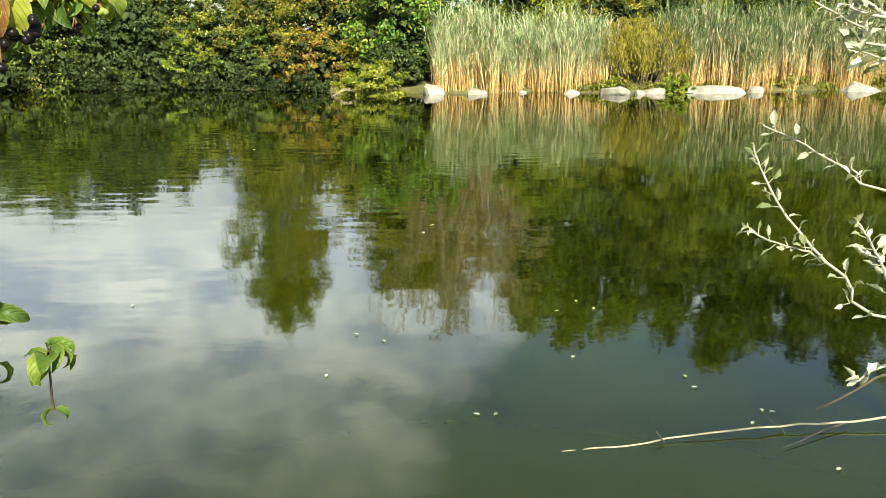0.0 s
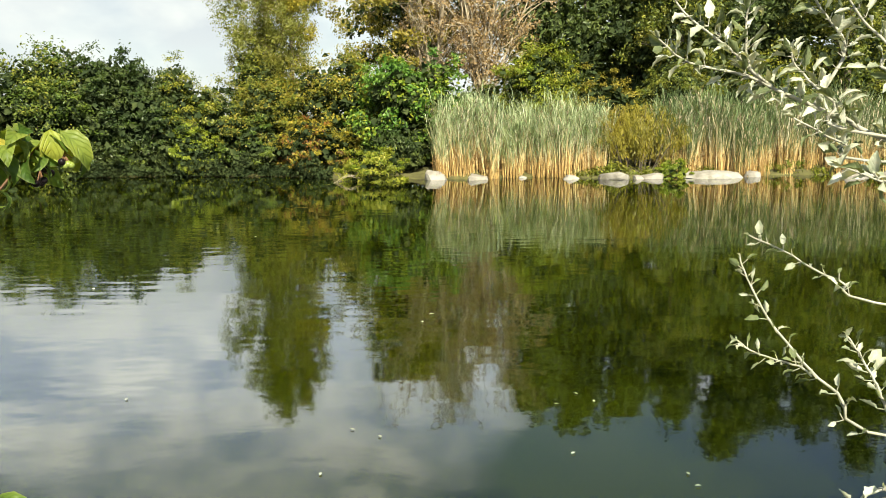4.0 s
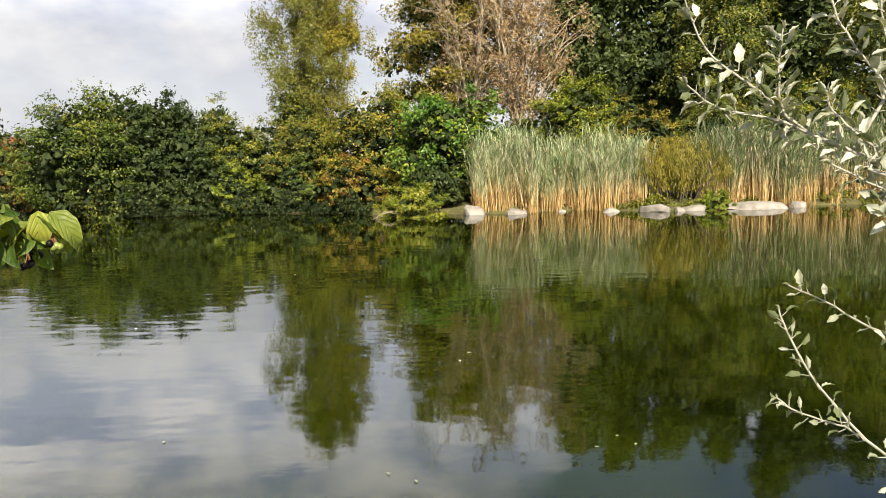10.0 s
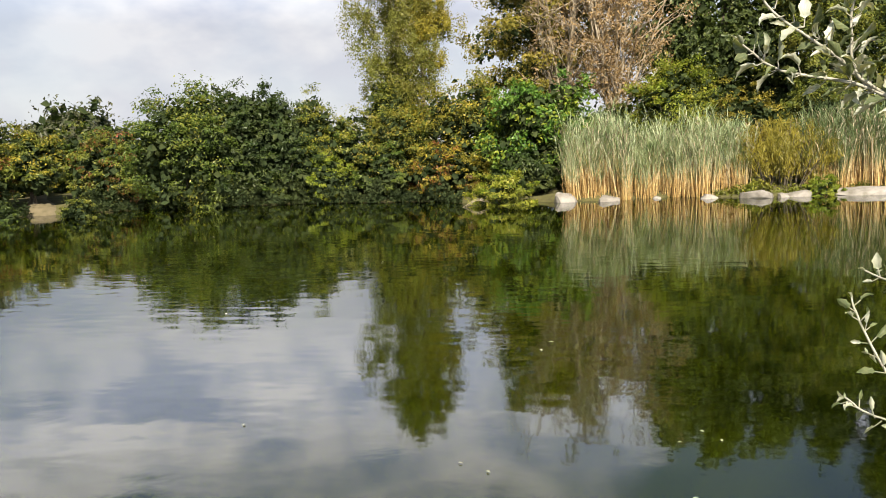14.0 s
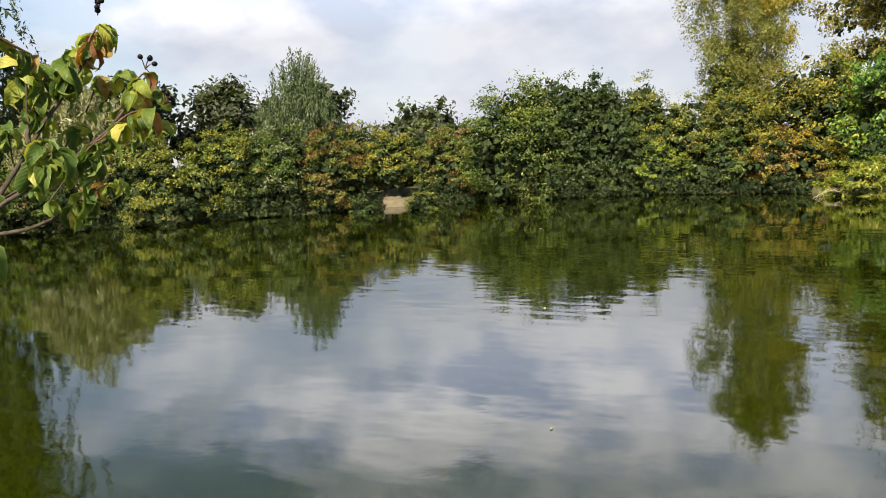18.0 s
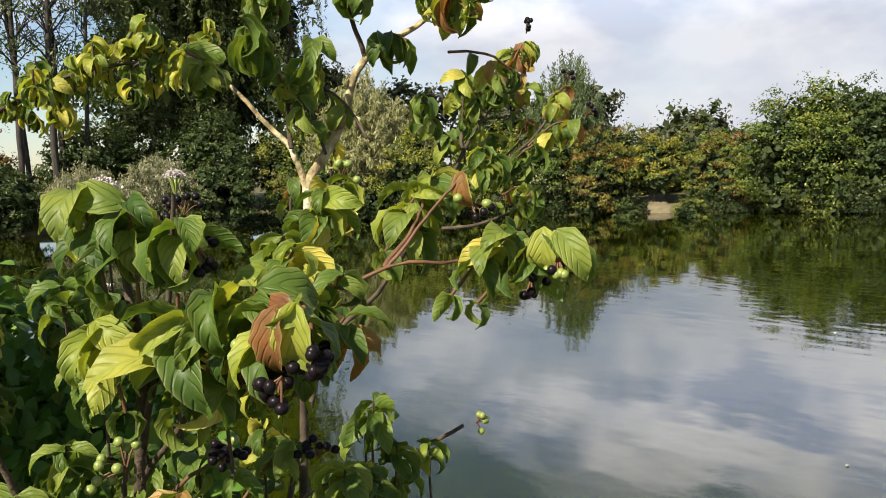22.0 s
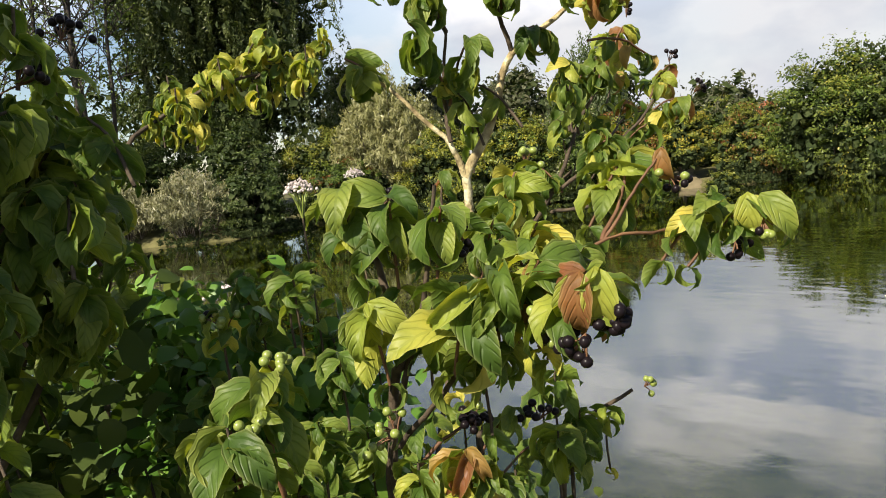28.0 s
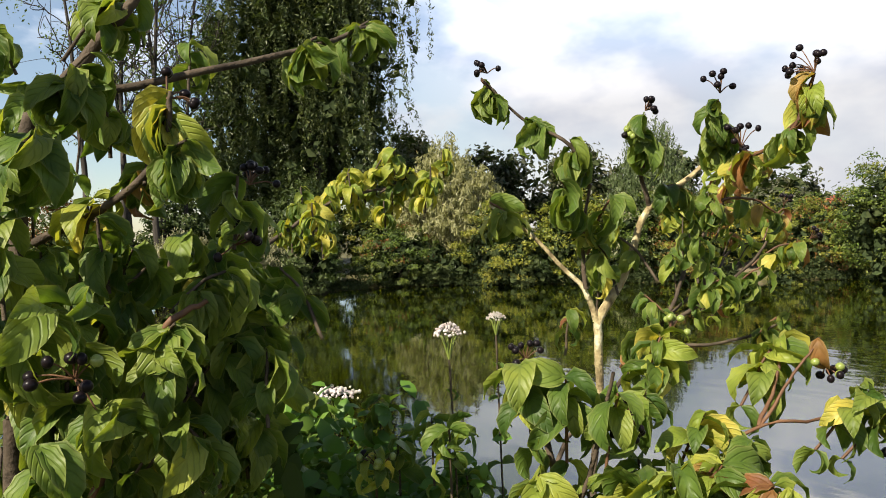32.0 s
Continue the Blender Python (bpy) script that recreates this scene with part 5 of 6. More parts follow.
branch(tall, [(-0.857, 1.114, 1.938), (-0.82, 1.20, 1.99), (-0.80, 1.26, 2.04), (-0.79, 1.313, 2.105)], 0.0034, 0.0016, DARK_TWIG, rg, 0.002)
branch(tall, [(-0.87, 1.10, 1.90), (-0.76, 1.115, 1.915), (-0.662, 1.127, 1.955)], 0.003, 0.0016, DARK_TWIG, rg, 0.002)
branch(dog, [(-0.60, 0.62, 0.25), (-0.56, 0.57, 1.2), (-0.515, 0.55, 1.757), (-0.485, 0.548, 1.850), (-0.50, 0.54, 1.93), (-0.515, 0.53, 1.976)], 0.006, 0.002, DARK_TWIG, rg, 0.003, n=24)
branch(dog, [(-0.485, 0.548, 1.850), (-0.455, 0.63, 1.885), (-0.409, 0.704, 1.924), (-0.39, 0.755, 1.925), (-0.374, 0.805, 1.943)], 0.0019, 0.0012, RED_TWIG, rg, 0.001)
branch(dog, [(-0.409, 0.704, 1.924), (-0.415, 0.735, 1.95), (-0.424, 0.758, 1.985)], 0.002, 0.0012, RED_TWIG, rg, 0.001)
branch(dog, [(-0.50, 0.55, 1.78), (-0.42, 0.57, 1.86), (-0.345, 0.60, 1.93)], 0.0024, 0.0012, DARK_TWIG, rg, 0.001)
branch(dog, [(-0.50, 0.55, 1.80), (-0.46, 0.56, 1.90), (-0.43, 0.56, 1.985)], 0.003, 0.0014, DARK_TWIG, rg, 0.001)
branch(dog, [(-0.56, 0.56, 1.3), (-0.55, 0.50, 1.65), (-0.535, 0.45, 1.86)], 0.005, 0.002, DARK_TWIG, rg, 0.002)
branch(tall, [(-0.66, 0.85, 1.2), (-0.65, 0.86, 1.55), (-0.611, 0.853, 1.675), (-0.560, 0.896, 1.725)], 0.005, 0.002, DARK_TWIG, rg, 0.002)
branch(tall, [(-0.655, 0.945, 2.162), (-0.60, 0.93, 2.18), (-0.55, 0.905, 2.165), (-0.495, 0.899, 2.192), (-0.476, 0.903, 2.242)], 0.003, 0.0016, RED_TWIG, rg, 0.001)
branch(tall, [(-0.67, 0.867, 2.116), (-0.66, 0.84, 2.17), (-0.635, 0.825, 2.214)], 0.003, 0.0016, DARK_TWIG, rg, 0.001)
branch(tall, [(-0.69, 0.79, 2.14), (-0.674, 0.748, 2.185), (-0.727, 0.727, 2.219), (-0.751, 0.683, 2.270)], 0.0028, 0.0014, DARK_TWIG, rg, 0.001)


def tuft(shrub, tip, n, size, kinds, seed, droop=0.55, heart=(-0.50, 0.57, 1.70), twig=RED_TWIG, lean=0.35):
    """A short twig that ends in a whorl of arching leaves, fuller on its sunny side."""
    rng = np.random.default_rng(seed)
    tip = np.array(tip)
    way = unit(np.array(heart) - tip)
    base = tip + way * 0.07
    branch(shrub, [base, tip + way * 0.03 + [0, 0, 0.004], tip], 0.0014, 0.0010, twig, rng, 0.0008, "twig", 8, 5)
    spin = rng.uniform(0, 6.28)
    n, size = int(n * 2.1), size * 0.84
    for k in range(n):
        a = spin + k * 2.4 + rng.normal(0, 0.25)
        d = np.array([math.cos(a) + lean * 0.5, math.sin(a) - lean * 0.5, rng.normal(0.42, 0.32) - droop])
        p = tip + way * 0.006 * (k // 2)
        add_leaf(shrub, p, d, size * rng.uniform(0.66, 1.15), kinds[rng.integers(len(kinds))], rng, 0.55)
    for k in range(2):
        a = spin + k * math.pi + 0.7
        add_leaf(shrub, base, (math.cos(a), math.sin(a), -droop), size * rng.uniform(0.5, 0.8), kinds[0], rng, 0.4)


# whorls of the middle: tip, leaves, length, kinds
PALEG = ("green", "yellow", "green", "green", "yellow")
for k, (tip, n, size, kinds) in enumerate((
        ((-0.493, 0.522, 1.988), 7, 0.056, PALEG), ((-0.462, 0.541, 1.980), 7, 0.062, ("green", "dark", "green")), ((-0.427, 0.561, 1.970), 5, 0.054, ("green", "dark")),
        ((-0.471, 0.519, 1.906), 5, 0.056, PALEG), ((-0.389, 0.547, 1.913), 6, 0.070, ("green", "green", "yellow")), ((-0.368, 0.559, 1.927), 6, 0.064, ("dark", "green", "green")),
        ((-0.343, 0.571, 1.933), 7, 0.054, ("green", "yellow", "red", "green")), ((-0.308, 0.575, 1.927), 7, 0.055, ("yellow", "green", "red", "green")), ((-0.403, 0.629, 1.949), 7, 0.054, PALEG),
        ((-0.545, 0.740, 1.982), 9, 0.056, PALEG), ((-0.502, 0.671, 1.946), 5, 0.050, ("green",)), ((-0.433, 0.768, 1.988), 9, 0.056, PALEG),
        ((-0.362, 0.791, 1.949), 8, 0.050, ("green", "green", "green", "green", "yellow")), ((-0.342, 0.802, 1.941), 6, 0.054, ("green", "dark", "yellow")), ((-0.378, 0.649, 1.929), 5, 0.046, ("green",)))):
    tuft(dog, tip, n, size, kinds, 300 + k)
for k, (tip, n, size, kinds) in enumerate((((-0.369, 0.594, 1.921), 6, 0.056, ("green", "yellow", "red")), ((-0.370, 0.621, 1.920), 7, 0.056, ("green", "green", "yellow")), ((-0.352, 0.633, 1.906), 5, 0.050, ("green", "red")), ((-0.495, 0.665, 1.782), 4, 0.040, ("green", "dark")), ((-0.573, 0.817, 1.683), 5, 0.044, ("dark", "green")), ((-0.551, 0.743, 1.714), 4, 0.042, ("dark", "green")))):
    tuft(dog, tip, n, size, kinds, 700 + k, 0.75)
# whorls low down and in the half-shade
for k, (tip, n, size, kinds) in enumerate((
        ((-0.669, 0.483, 1.890), 6, 0.036, PALEG), ((-0.476, 0.431, 1.875), 6, 0.056, ("green", "dark", "green", "yellow", "green")), ((-0.450, 0.396, 1.853), 9, 0.060, ("green", "dark", "dark", "green")),
        ((-0.403, 0.543, 1.804), 7, 0.046, ("yellow", "red", "green")), ((-0.507, 0.739, 1.733), 5, 0.046, ("dark", "green")), ((-0.563, 0.852, 1.715), 4, 0.036, ("yellow", "dark")),
        ((-0.388, 0.735, 1.600), 4, 0.052, ("dark",)), ((-0.707, 0.612, 1.831), 6, 0.042, ("green", "dark")), ((-0.709, 0.481, 1.820), 6, 0.046, ("green", "dark")), ((-0.572, 0.545, 1.849), 6, 0.042, ("green", "dark")),
        ((-0.617, 0.533, 1.912), 5, 0.044, ("green", "dark")), ((-0.424, 0.583, 1.865), 5, 0.052, ("dark", "green")), ((-0.469, 0.567, 1.883), 6, 0.056, ("dark", "green")),
        ((-0.571, 0.516, 1.797), 6, 0.046, ("green", "dark")), ((-0.537, 0.475, 1.780), 6, 0.050, ("green", "dark")), ((-0.407, 0.560, 1.785), 7, 0.050, ("green", "yellow")),
        ((-0.454, 0.535, 1.784), 7, 0.050, ("green", "yellow", "dark")), ((-0.863, 0.505, 1.818), 6, 0.050, ("green", "dark")), ((-0.808, 0.466, 1.768), 6, 0.050, ("green", "dark")),
        ((-0.931, 0.488, 1.865), 6, 0.050, ("green", "dark")), ((-0.620, 0.590, 1.760), 7, 0.050, ("dark",)), ((-0.540, 0.600, 1.730), 7, 0.050, ("dark", "green")),
        ((-0.430, 0.480, 1.760), 6, 0.052, ("green", "yellow")), ((-0.490, 0.430, 1.770), 7, 0.056, ("green", "dark")), ((-0.600, 0.440, 1.780), 7, 0.050, ("green", "dark")),
        ((-0.470, 0.640, 1.740), 6, 0.046, ("dark", "green")), ((-0.455, 0.610, 1.905), 5, 0.050, ("dark",)), ((-0.760, 0.560, 1.870), 6, 0.046, ("green", "dark")),
        ((-0.690, 0.560, 1.905), 5, 0.044, ("green", "dark")), ((-0.840, 0.580, 1.900), 6, 0.046, ("dark", "green")), ((-0.980, 0.560, 1.850), 6, 0.048, ("green", "dark")))):
    tuft(dog, tip, n, size, kinds, 400 + k, 0.45, (tip[0] - 0.02, tip[1] + 0.02, 1.3), DARK_TWIG)
for k in range(26):
    tip = np.array([rg.uniform(-0.62, -0.40), rg.uniform(0.44, 0.64), rg.uniform(1.52, 1.74)])
    tuft(dog, tip, 5, 0.050, ("green", "dark", "yellow") if k % 3 == 0 else ("dark", "green"), 450 + k, 0.5, (tip[0], tip[1], 1.2), DARK_TWIG)
for k in range(16):
    tip = np.array([rg.uniform(-0.62, -0.46), rg.uniform(0.60, 0.82), rg.uniform(1.56, 1.80)])
    tuft(dog, tip, 4, 0.048, ("dark", "green") if k % 3 else ("green", "yellow"), 610 + k, 0.5, (tip[0], tip[1] - 0.03, 1.2), DARK_TWIG)
for p, d, size, kind in (((-0.476, 0.520, 1.905), (0.25, -0.2, -1), 0.046, "yellow"), ((-0.498, 0.520, 1.975), (0.1, -0.1, -1), 0.052, "yellow"), ((-0.388, 0.782, 1.942), (-0.05, -0.2, -1), 0.036, "yellow"),
                         ((-0.372, 0.545, 1.915), (0.0, -0.2, -1), 0.068, "green"), ((-0.335, 0.812, 1.940), (0.5, 0.4, -0.4), 0.050, "green"), ((-0.430, 0.556, 1.965), (-0.1, -0.2, -1), 0.050, "dark"),
                         ((-0.292, 0.566, 1.932), (0.25, -0.15, -1), 0.046, "yellow"), ((-0.298, 0.560, 1.930), (0.05, -0.3, -1), 0.044, "red"), ((-0.396, 0.768, 1.992), (0.2, -0.3, -1), 0.036, "red"),
                         ((-0.330, 0.800, 1.948), (0.7, -0.1, -0.5), 0.048, "green"), ((-0.338, 0.795, 1.950), (0.35, -0.4, -1), 0.046, "yellow")):
    add_leaf(dog, p, d, size, kind, rg, 0.3)
sprig(dog, (-0.66, 0.80, 1.93), (-0.609, 0.793, 1.982), 5, 0.056, YY, rg, 0.6)

for k in range(6):
    u = rg.uniform(0, 0.55)
    tip = np.array([-0.80 + 0.28 * u + rg.normal(0, 0.03), 0.78 + 0.20 * u + rg.normal(0, 0.05), rg.uniform(1.98, 2.15)])
    sprig(tall, tip + [rg.normal(0, 0.03), rg.normal(0, 0.03), -0.06], tip, 2, 0.046, (GG, GY, DG, YY)[k % 4], rg, 0.8, 0, DARK_TWIG)

branch(dog, [(-0.409, 0.704, 1.924), (-0.404, 0.74, 1.958), (-0.396, 0.771, 1.992)], 0.0016, 0.0010, RED_TWIG, rg, 0.001, "twig")
branch(dog, [(-0.40, 0.61, 1.885), (-0.36, 0.600, 1.925), (-0.310, 0.585, 1.918), (-0.290, 0.572, 1.905)], 0.0018, 0.0011, RED_TWIG, rg, 0.001, "twig")
branch(dog, [(-0.52, 0.55, 1.60), (-0.500, 0.535, 1.75), (-0.471, 0.530, 1.805)], 0.0030, 0.0016, DARK_TWIG, rg, 0.001)
branch(dog, [(-0.50, 0.535, 1.74), (-0.48, 0.57, 1.78), (-0.465, 0.598, 1.796)], 0.0020, 0.0012, RED_TWIG, rg, 0.001, "twig")
branch(dog, [(-0.55, 0.50, 1.60), (-0.51, 0.45, 1.78), (-0.480, 0.435, 1.870)], 0.0030, 0.0014, RED_TWIG, rg, 0.001)
branch(dog, [(-0.54, 0.48, 1.60), (-0.49, 0.42, 1.76), (-0.452, 0.398, 1.850)], 0.0028, 0.0014, RED_TWIG, rg, 0.001)

for k, tip in enumerate(((-0.904, 1.207, 2.133), (-0.908, 1.280, 2.153), (-0.912, 1.329, 2.118), (-0.907, 1.214, 2.062), (-0.919, 1.280, 2.044), (-0.950, 1.397, 2.069), (-0.960, 1.461, 2.048), (-0.819, 1.165, 2.019), (-0.893, 1.312, 1.957), (-0.888, 1.156, 2.045), (-0.952, 1.465, 2.104), (-0.939, 1.346, 2.188), (-0.860, 1.240, 1.990), (-0.930, 1.380, 2.130))):
    tuft(tall, tip, 4, 0.050, (PALEG, ("dark", "green", "yellow"), ("yellow", "red", "green"))[k % 3], 480 + k, 0.8, (-0.88, 1.16, 1.90), DARK_TWIG)
branch(tall, [(-0.875, 1.12, 1.94), (-0.90, 1.27, 2.00), (-0.95, 1.39, 2.04), (-0.958, 1.46, 2.05)], 0.0028, 0.0014, DARK_TWIG, rg, 0.001)

# upper tufts, against the sky
sprig(tall, (-0.74, 0.70, 2.23), (-0.751, 0.683, 2.268), 6, 0.052, DD, rg, 0.8)
sprig(tall, (-0.70, 0.74, 2.20), (-0.727, 0.727, 2.222), 7, 0.055, DD, rg, 0.8)
sprig(tall, (-0.69, 0.77, 2.16), (-0.674, 0.748, 2.192), 8, 0.058, DG, rg, 0.8)
sprig(tall, (-0.66, 0.85, 2.16), (-0.635, 0.825, 2.218), 8, 0.056, DG, rg, 0.7)
sprig(tall, (-0.61, 0.91, 2.18), (-0.573, 0.875, 2.228), 6, 0.050, ("green", "dark"), rg, 0.8)
sprig(tall, (-0.60, 0.92, 2.17), (-0.613, 0.914, 2.190), 7, 0.055, GG, rg, 0.8)
sprig(tall, (-0.495, 0.899, 2.19), (-0.476, 0.903, 2.240), 6, 0.060, ("red", "yellow", "dark"), rg, 0.6)
sprig(tall, (-0.52, 0.90, 2.17), (-0.495, 0.899, 2.195), 6, 0.058, ("dark", "yellow", "dark"), rg, 0.9)
sprig(tall, (-0.58, 0.92, 2.17), (-0.551, 0.901, 2.165), 7, 0.060, YR, rg, 0.8)
sprig(tall, (-0.64, 0.90, 2.13), (-0.656, 0.883, 2.138), 6, 0.055, GY, rg, 0.8)
sprig(tall, (-0.63, 0.95, 2.12), (-0.614, 1.042, 2.098), 4, 0.045, YR, rg, 0.7)
sprig(tall, (-0.70, 0.79, 2.06), (-0.660, 0.798, 2.128), 6, 0.058, GG, rg, 0.8)
sprig(tall, (-0.69, 0.78, 2.08), (-0.662, 0.720, 2.145), 5, 0.058, DG, rg, 0.8)
sprig(tall, (-0.76, 0.74, 2.09), (-0.784, 0.713, 2.128), 7, 0.058, GG, rg, 0.7)
sprig(tall, (-0.915, 1.205, 2.08), (-0.933, 1.211, 2.140), 7, 0.060, YY, rg, 0.8)
sprig(tall, (-0.90, 1.20, 2.06), (-0.90, 1.235, 2.120), 6, 0.056, GY, rg, 0.8)
sprig(tall, (-0.87, 1.27, 2.13), (-0.862, 1.297, 2.185), 7, 0.055, YR, rg, 0.8)
sprig(tall, (-0.88, 1.24, 2.09), (-0.875, 1.25, 2.125), 6, 0.055, GG, rg, 0.8)
sprig(tall, (-0.84, 1.15, 1.97), (-0.80, 1.17, 2.005), 7, 0.058, GY, rg, 0.6)
sprig(tall, (-0.80, 1.27, 2.06), (-0.79, 1.313, 2.110), 6, 0.052, YR, rg, 0.7)
sprig(tall, (-0.80, 1.24, 2.02), (-0.745, 1.28, 2.055), 6, 0.052, YY, rg, 0.7)
sprig(tall, (-0.81, 1.20, 1.98), (-0.77, 1.22, 2.02), 6, 0.055, DG, rg, 0.7)
sprig(tall, (-0.72, 1.11, 1.91), (-0.662, 1.127, 1.965), 6, 0.052, GG, rg, 0.9)
sprig(tall, (-0.86, 1.12, 1.93), (-0.90, 1.10, 1.98), 6, 0.055, DG, rg, 0.7)

for p, n, spread, kind, ax, mixed in (((-0.428, 0.572, 1.952), 14, 0.024, "black", (0.4, 0.2, -0.9), 0), ((-0.290, 0.572, 1.912), 17, 0.023, "black", (0.25, -0.1, -0.9), 0.10),
                                      ((-0.322, 0.560, 1.900), 15, 0.022, "black", (0.1, -0.1, -1.0), 0.1), ((-0.300, 0.562, 1.892), 8, 0.020, "black", (0.1, -0.1, -1.0), 0),
                                      ((-0.395, 0.775, 1.968), 9, 0.020, "black", (0.6, 0.2, -0.7), 0.35), ((-0.330, 0.800, 1.930), 7, 0.018, "green", (0.5, -0.1, -0.7), 0.1),
                                      ((-0.349, 0.792, 1.912), 9, 0.018, "black", (0.1, 0.0, -1.0), 0), ((-0.480, 0.446, 1.868), 9, 0.022, "green", (0.2, -0.2, 0.6), 0),
                                      ((-0.460, 0.414, 1.842), 9, 0.020, "green", (0.3, -0.2, 0.3), 0.0), ((-0.471, 0.530, 1.802), 10, 0.027, "green", (0, -0.1, 1), 0),
                                      ((-0.465, 0.598, 1.790), 13, 0.026, "black", (0, -0.1, 0.7), 0.1), ((-0.474, 0.676, 1.772), 8, 0.022, "black", (0.1, 0, 0.9), 0),
                                      ((-0.550, 0.905, 1.728), 6, 0.014, "green", (0.5, 0.3, 0.5), 0.1), ((-0.538, 0.748, 1.988), 6, 0.020, "green", (0, 0.1, 1), 0),
                                      ((-0.745, 0.688, 2.275), 7, 0.026, "black", (0, 0, 1), 0), ((-0.630, 0.822, 2.222), 7, 0.024, "black", (0, 0, 1), 0), ((-0.640, 0.820, 2.190), 9, 0.024, "green", (0, -0.3, 0.2), 0.1)):
    berries(dog, p, n, spread * (0.68 if kind == "black" else 0.8), kind, rg, ax, 0.0037, mixed)
for p, n, spread, kind, ax, mixed in (((-0.569, 0.874, 2.235), 6, 0.026, "black", (0, 0, 1), 0), ((-0.474, 0.900, 2.242), 12, 0.030, "black", (-0.2, 0, 1), 0),
                                      ((-0.560, 0.895, 2.175), 9, 0.028, "black", (0, 0, 1), 0), ((-0.79, 1.313, 2.115), 6, 0.022, "black", (0, 0, 1), 0),
                                      ((-0.732, 1.291, 2.06), 5, 0.020, "black", (0.5, 0.2, 0.6), 0), ((-0.845, 1.285, 2.195), 6, 0.022, "black", (0, 0, 1), 0),
                                      ((-0.640, 0.645, 1.960), 8, 0.02, "black", (0, 0, 1), 0), ((-0.665, 0.485, 1.872), 6, 0.022, "green", (0.2, -0.2, 0.6), 0.1)):
    berries(tall, p, n, spread, kind, rg, ax, 0.0038, mixed)


# white flower heads among the dogwood
def flower_head(p, r, stem_to, rng, label, dome=0.62):
    e = thing("flower_head", p, label, "flower", "white flower heads")
    pieces = []
    bm = bmesh.new()
    bmesh.ops.create_icosphere(bm, subdivisions=1, radius=1)
    ball = np.array([v.co for v in bm.verts])
    faces = np.array([[v.index for v in f.verts] for f in bm.faces])
    bm.free()
    for k in range(110):
        a, s = k * 2.39996 + rng.normal(0, 0.2), math.sqrt(k / 110.0)
        c = np.array([math.cos(a) * s, math.sin(a) * s, dome * (1 - s ** 2.4) + rng.normal(0, 0.07)]) * r * rng.uniform(0.80, 1.14)
        pieces.append((c + ball * rng.uniform(0.7, 1.1, ball.shape) * r * rng.uniform(0.06, 0.13), faces))
    part("petals", mesh_of("petals", *joined(pieces), PETAL), e, "dense head of tiny white petals")
    st = []
    for k in range(7):
        a = k * 0.9
        st.append(tube(spline([np.array([0, 0, -r * 1.6]), np.array([math.cos(a) * r * 0.4, math.sin(a) * r * 0.4, -r * 0.3]), np.array([math.cos(a) * r * 0.7, math.sin(a) * r * 0.7, 0])], 6), [0.0011, 0.0007], 4))
    part("flower_stalk", mesh_of("flower_stalk", *joined(st), GREEN_BERRY, True), e)
    V, T = tube(wobbly([stem_to, np.array(stem_to) * 0.5, (0, 0, -r * 1.6)], rng, 0.003, 10), [0.0017, 0.0011], 6)
    part("flower_stem", mesh_of("flower_stem", V, T, DARK_TWIG, True), e)
    for k in range(12):
        u = 0.02 + 0.022 * (k // 2)
        a = (k // 2) * 1.57 + (k % 2) * math.pi + rng.normal(0, 0.3)
        q = Vector(p) + Vector((0, 0, -r * 1.6)) + Vector(stem_to) * u
        add_leaf(e, q, (math.cos(a), math.sin(a), rng.normal(0.1, 0.3)), 0.014 + 0.16 * u * rng.uniform(0.6, 1.2), "dark", rng, 0.5)


flower_head((-0.708, 0.596, 1.985), 0.0165, (0.02, 0.03, -1.70), rg, "white flower head beside dogwood leaves")
flower_head((-0.720, 0.668, 1.994), 0.011, (0.01, 0.02, -1.70), rg, "small greyish-white flower head fading")
flower_head((-1.212, 0.698, 1.828), 0.036, (0.02, 0.0, -1.5), rg, "flat white flower head above dark leaves", 0.3)

# dogwood in the shade at the side
dark = thing("dogwood_shrub", (-0.78, 0.20, float(bank_height(-0.78, 0.2))), "shaded dogwood with deep green leaves and a dark stem", "shrub", "dogwoods on the near bank")
rd = np.random.default_rng(8)
branch(dark, [(-0.80, 0.15, 0.2), (-0.78, 0.17, 1.5), (-0.745, 0.20, 2.12), (-0.727, 0.244, 2.230), (-0.701, 0.292, 2.299), (-0.68, 0.33, 2.40)], 0.009, 0.004, DARK_TWIG, rd, 0.004, n=24)
branch(dark, [(-0.76, 0.19, 1.95), (-0.70, 0.17, 2.1), (-0.66, 0.16, 2.2), (-0.64, 0.16, 2.32)], 0.007, 0.003, DARK_TWIG, rd, 0.003)
branch(dark, [(-0.74, 0.21, 2.10), (-0.68, 0.26, 2.13), (-0.635, 0.29, 2.165), (-0.625, 0.297, 2.21)], 0.004, 0.002, DARK_TWIG, rd, 0.002)
branch(dark, [(-0.73, 0.24, 2.22), (-0.71, 0.36, 2.25), (-0.705, 0.457, 2.278), (-0.727, 0.53, 2.31)], 0.004, 0.002, DARK_TWIG, rd, 0.002)
branch(dark, [(-0.77, 0.18, 1.7), (-0.68, 0.25, 1.92), (-0.61, 0.28, 2.025), (-0.60, 0.31, 2.05)], 0.005, 0.002, RED_TWIG, rd, 0.002)
branch(dark, [(-0.77, 0.18, 1.6), (-0.65, 0.19, 1.85), (-0.585, 0.22, 2.0)], 0.005, 0.002, DARK_TWIG, rd, 0.002)
branch(dark, [(-0.77, 0.18, 1.6), (-0.80, 0.36, 1.85), (-0.83, 0.44, 2.0)], 0.005, 0.002, DARK_TWIG, rd, 0.002)
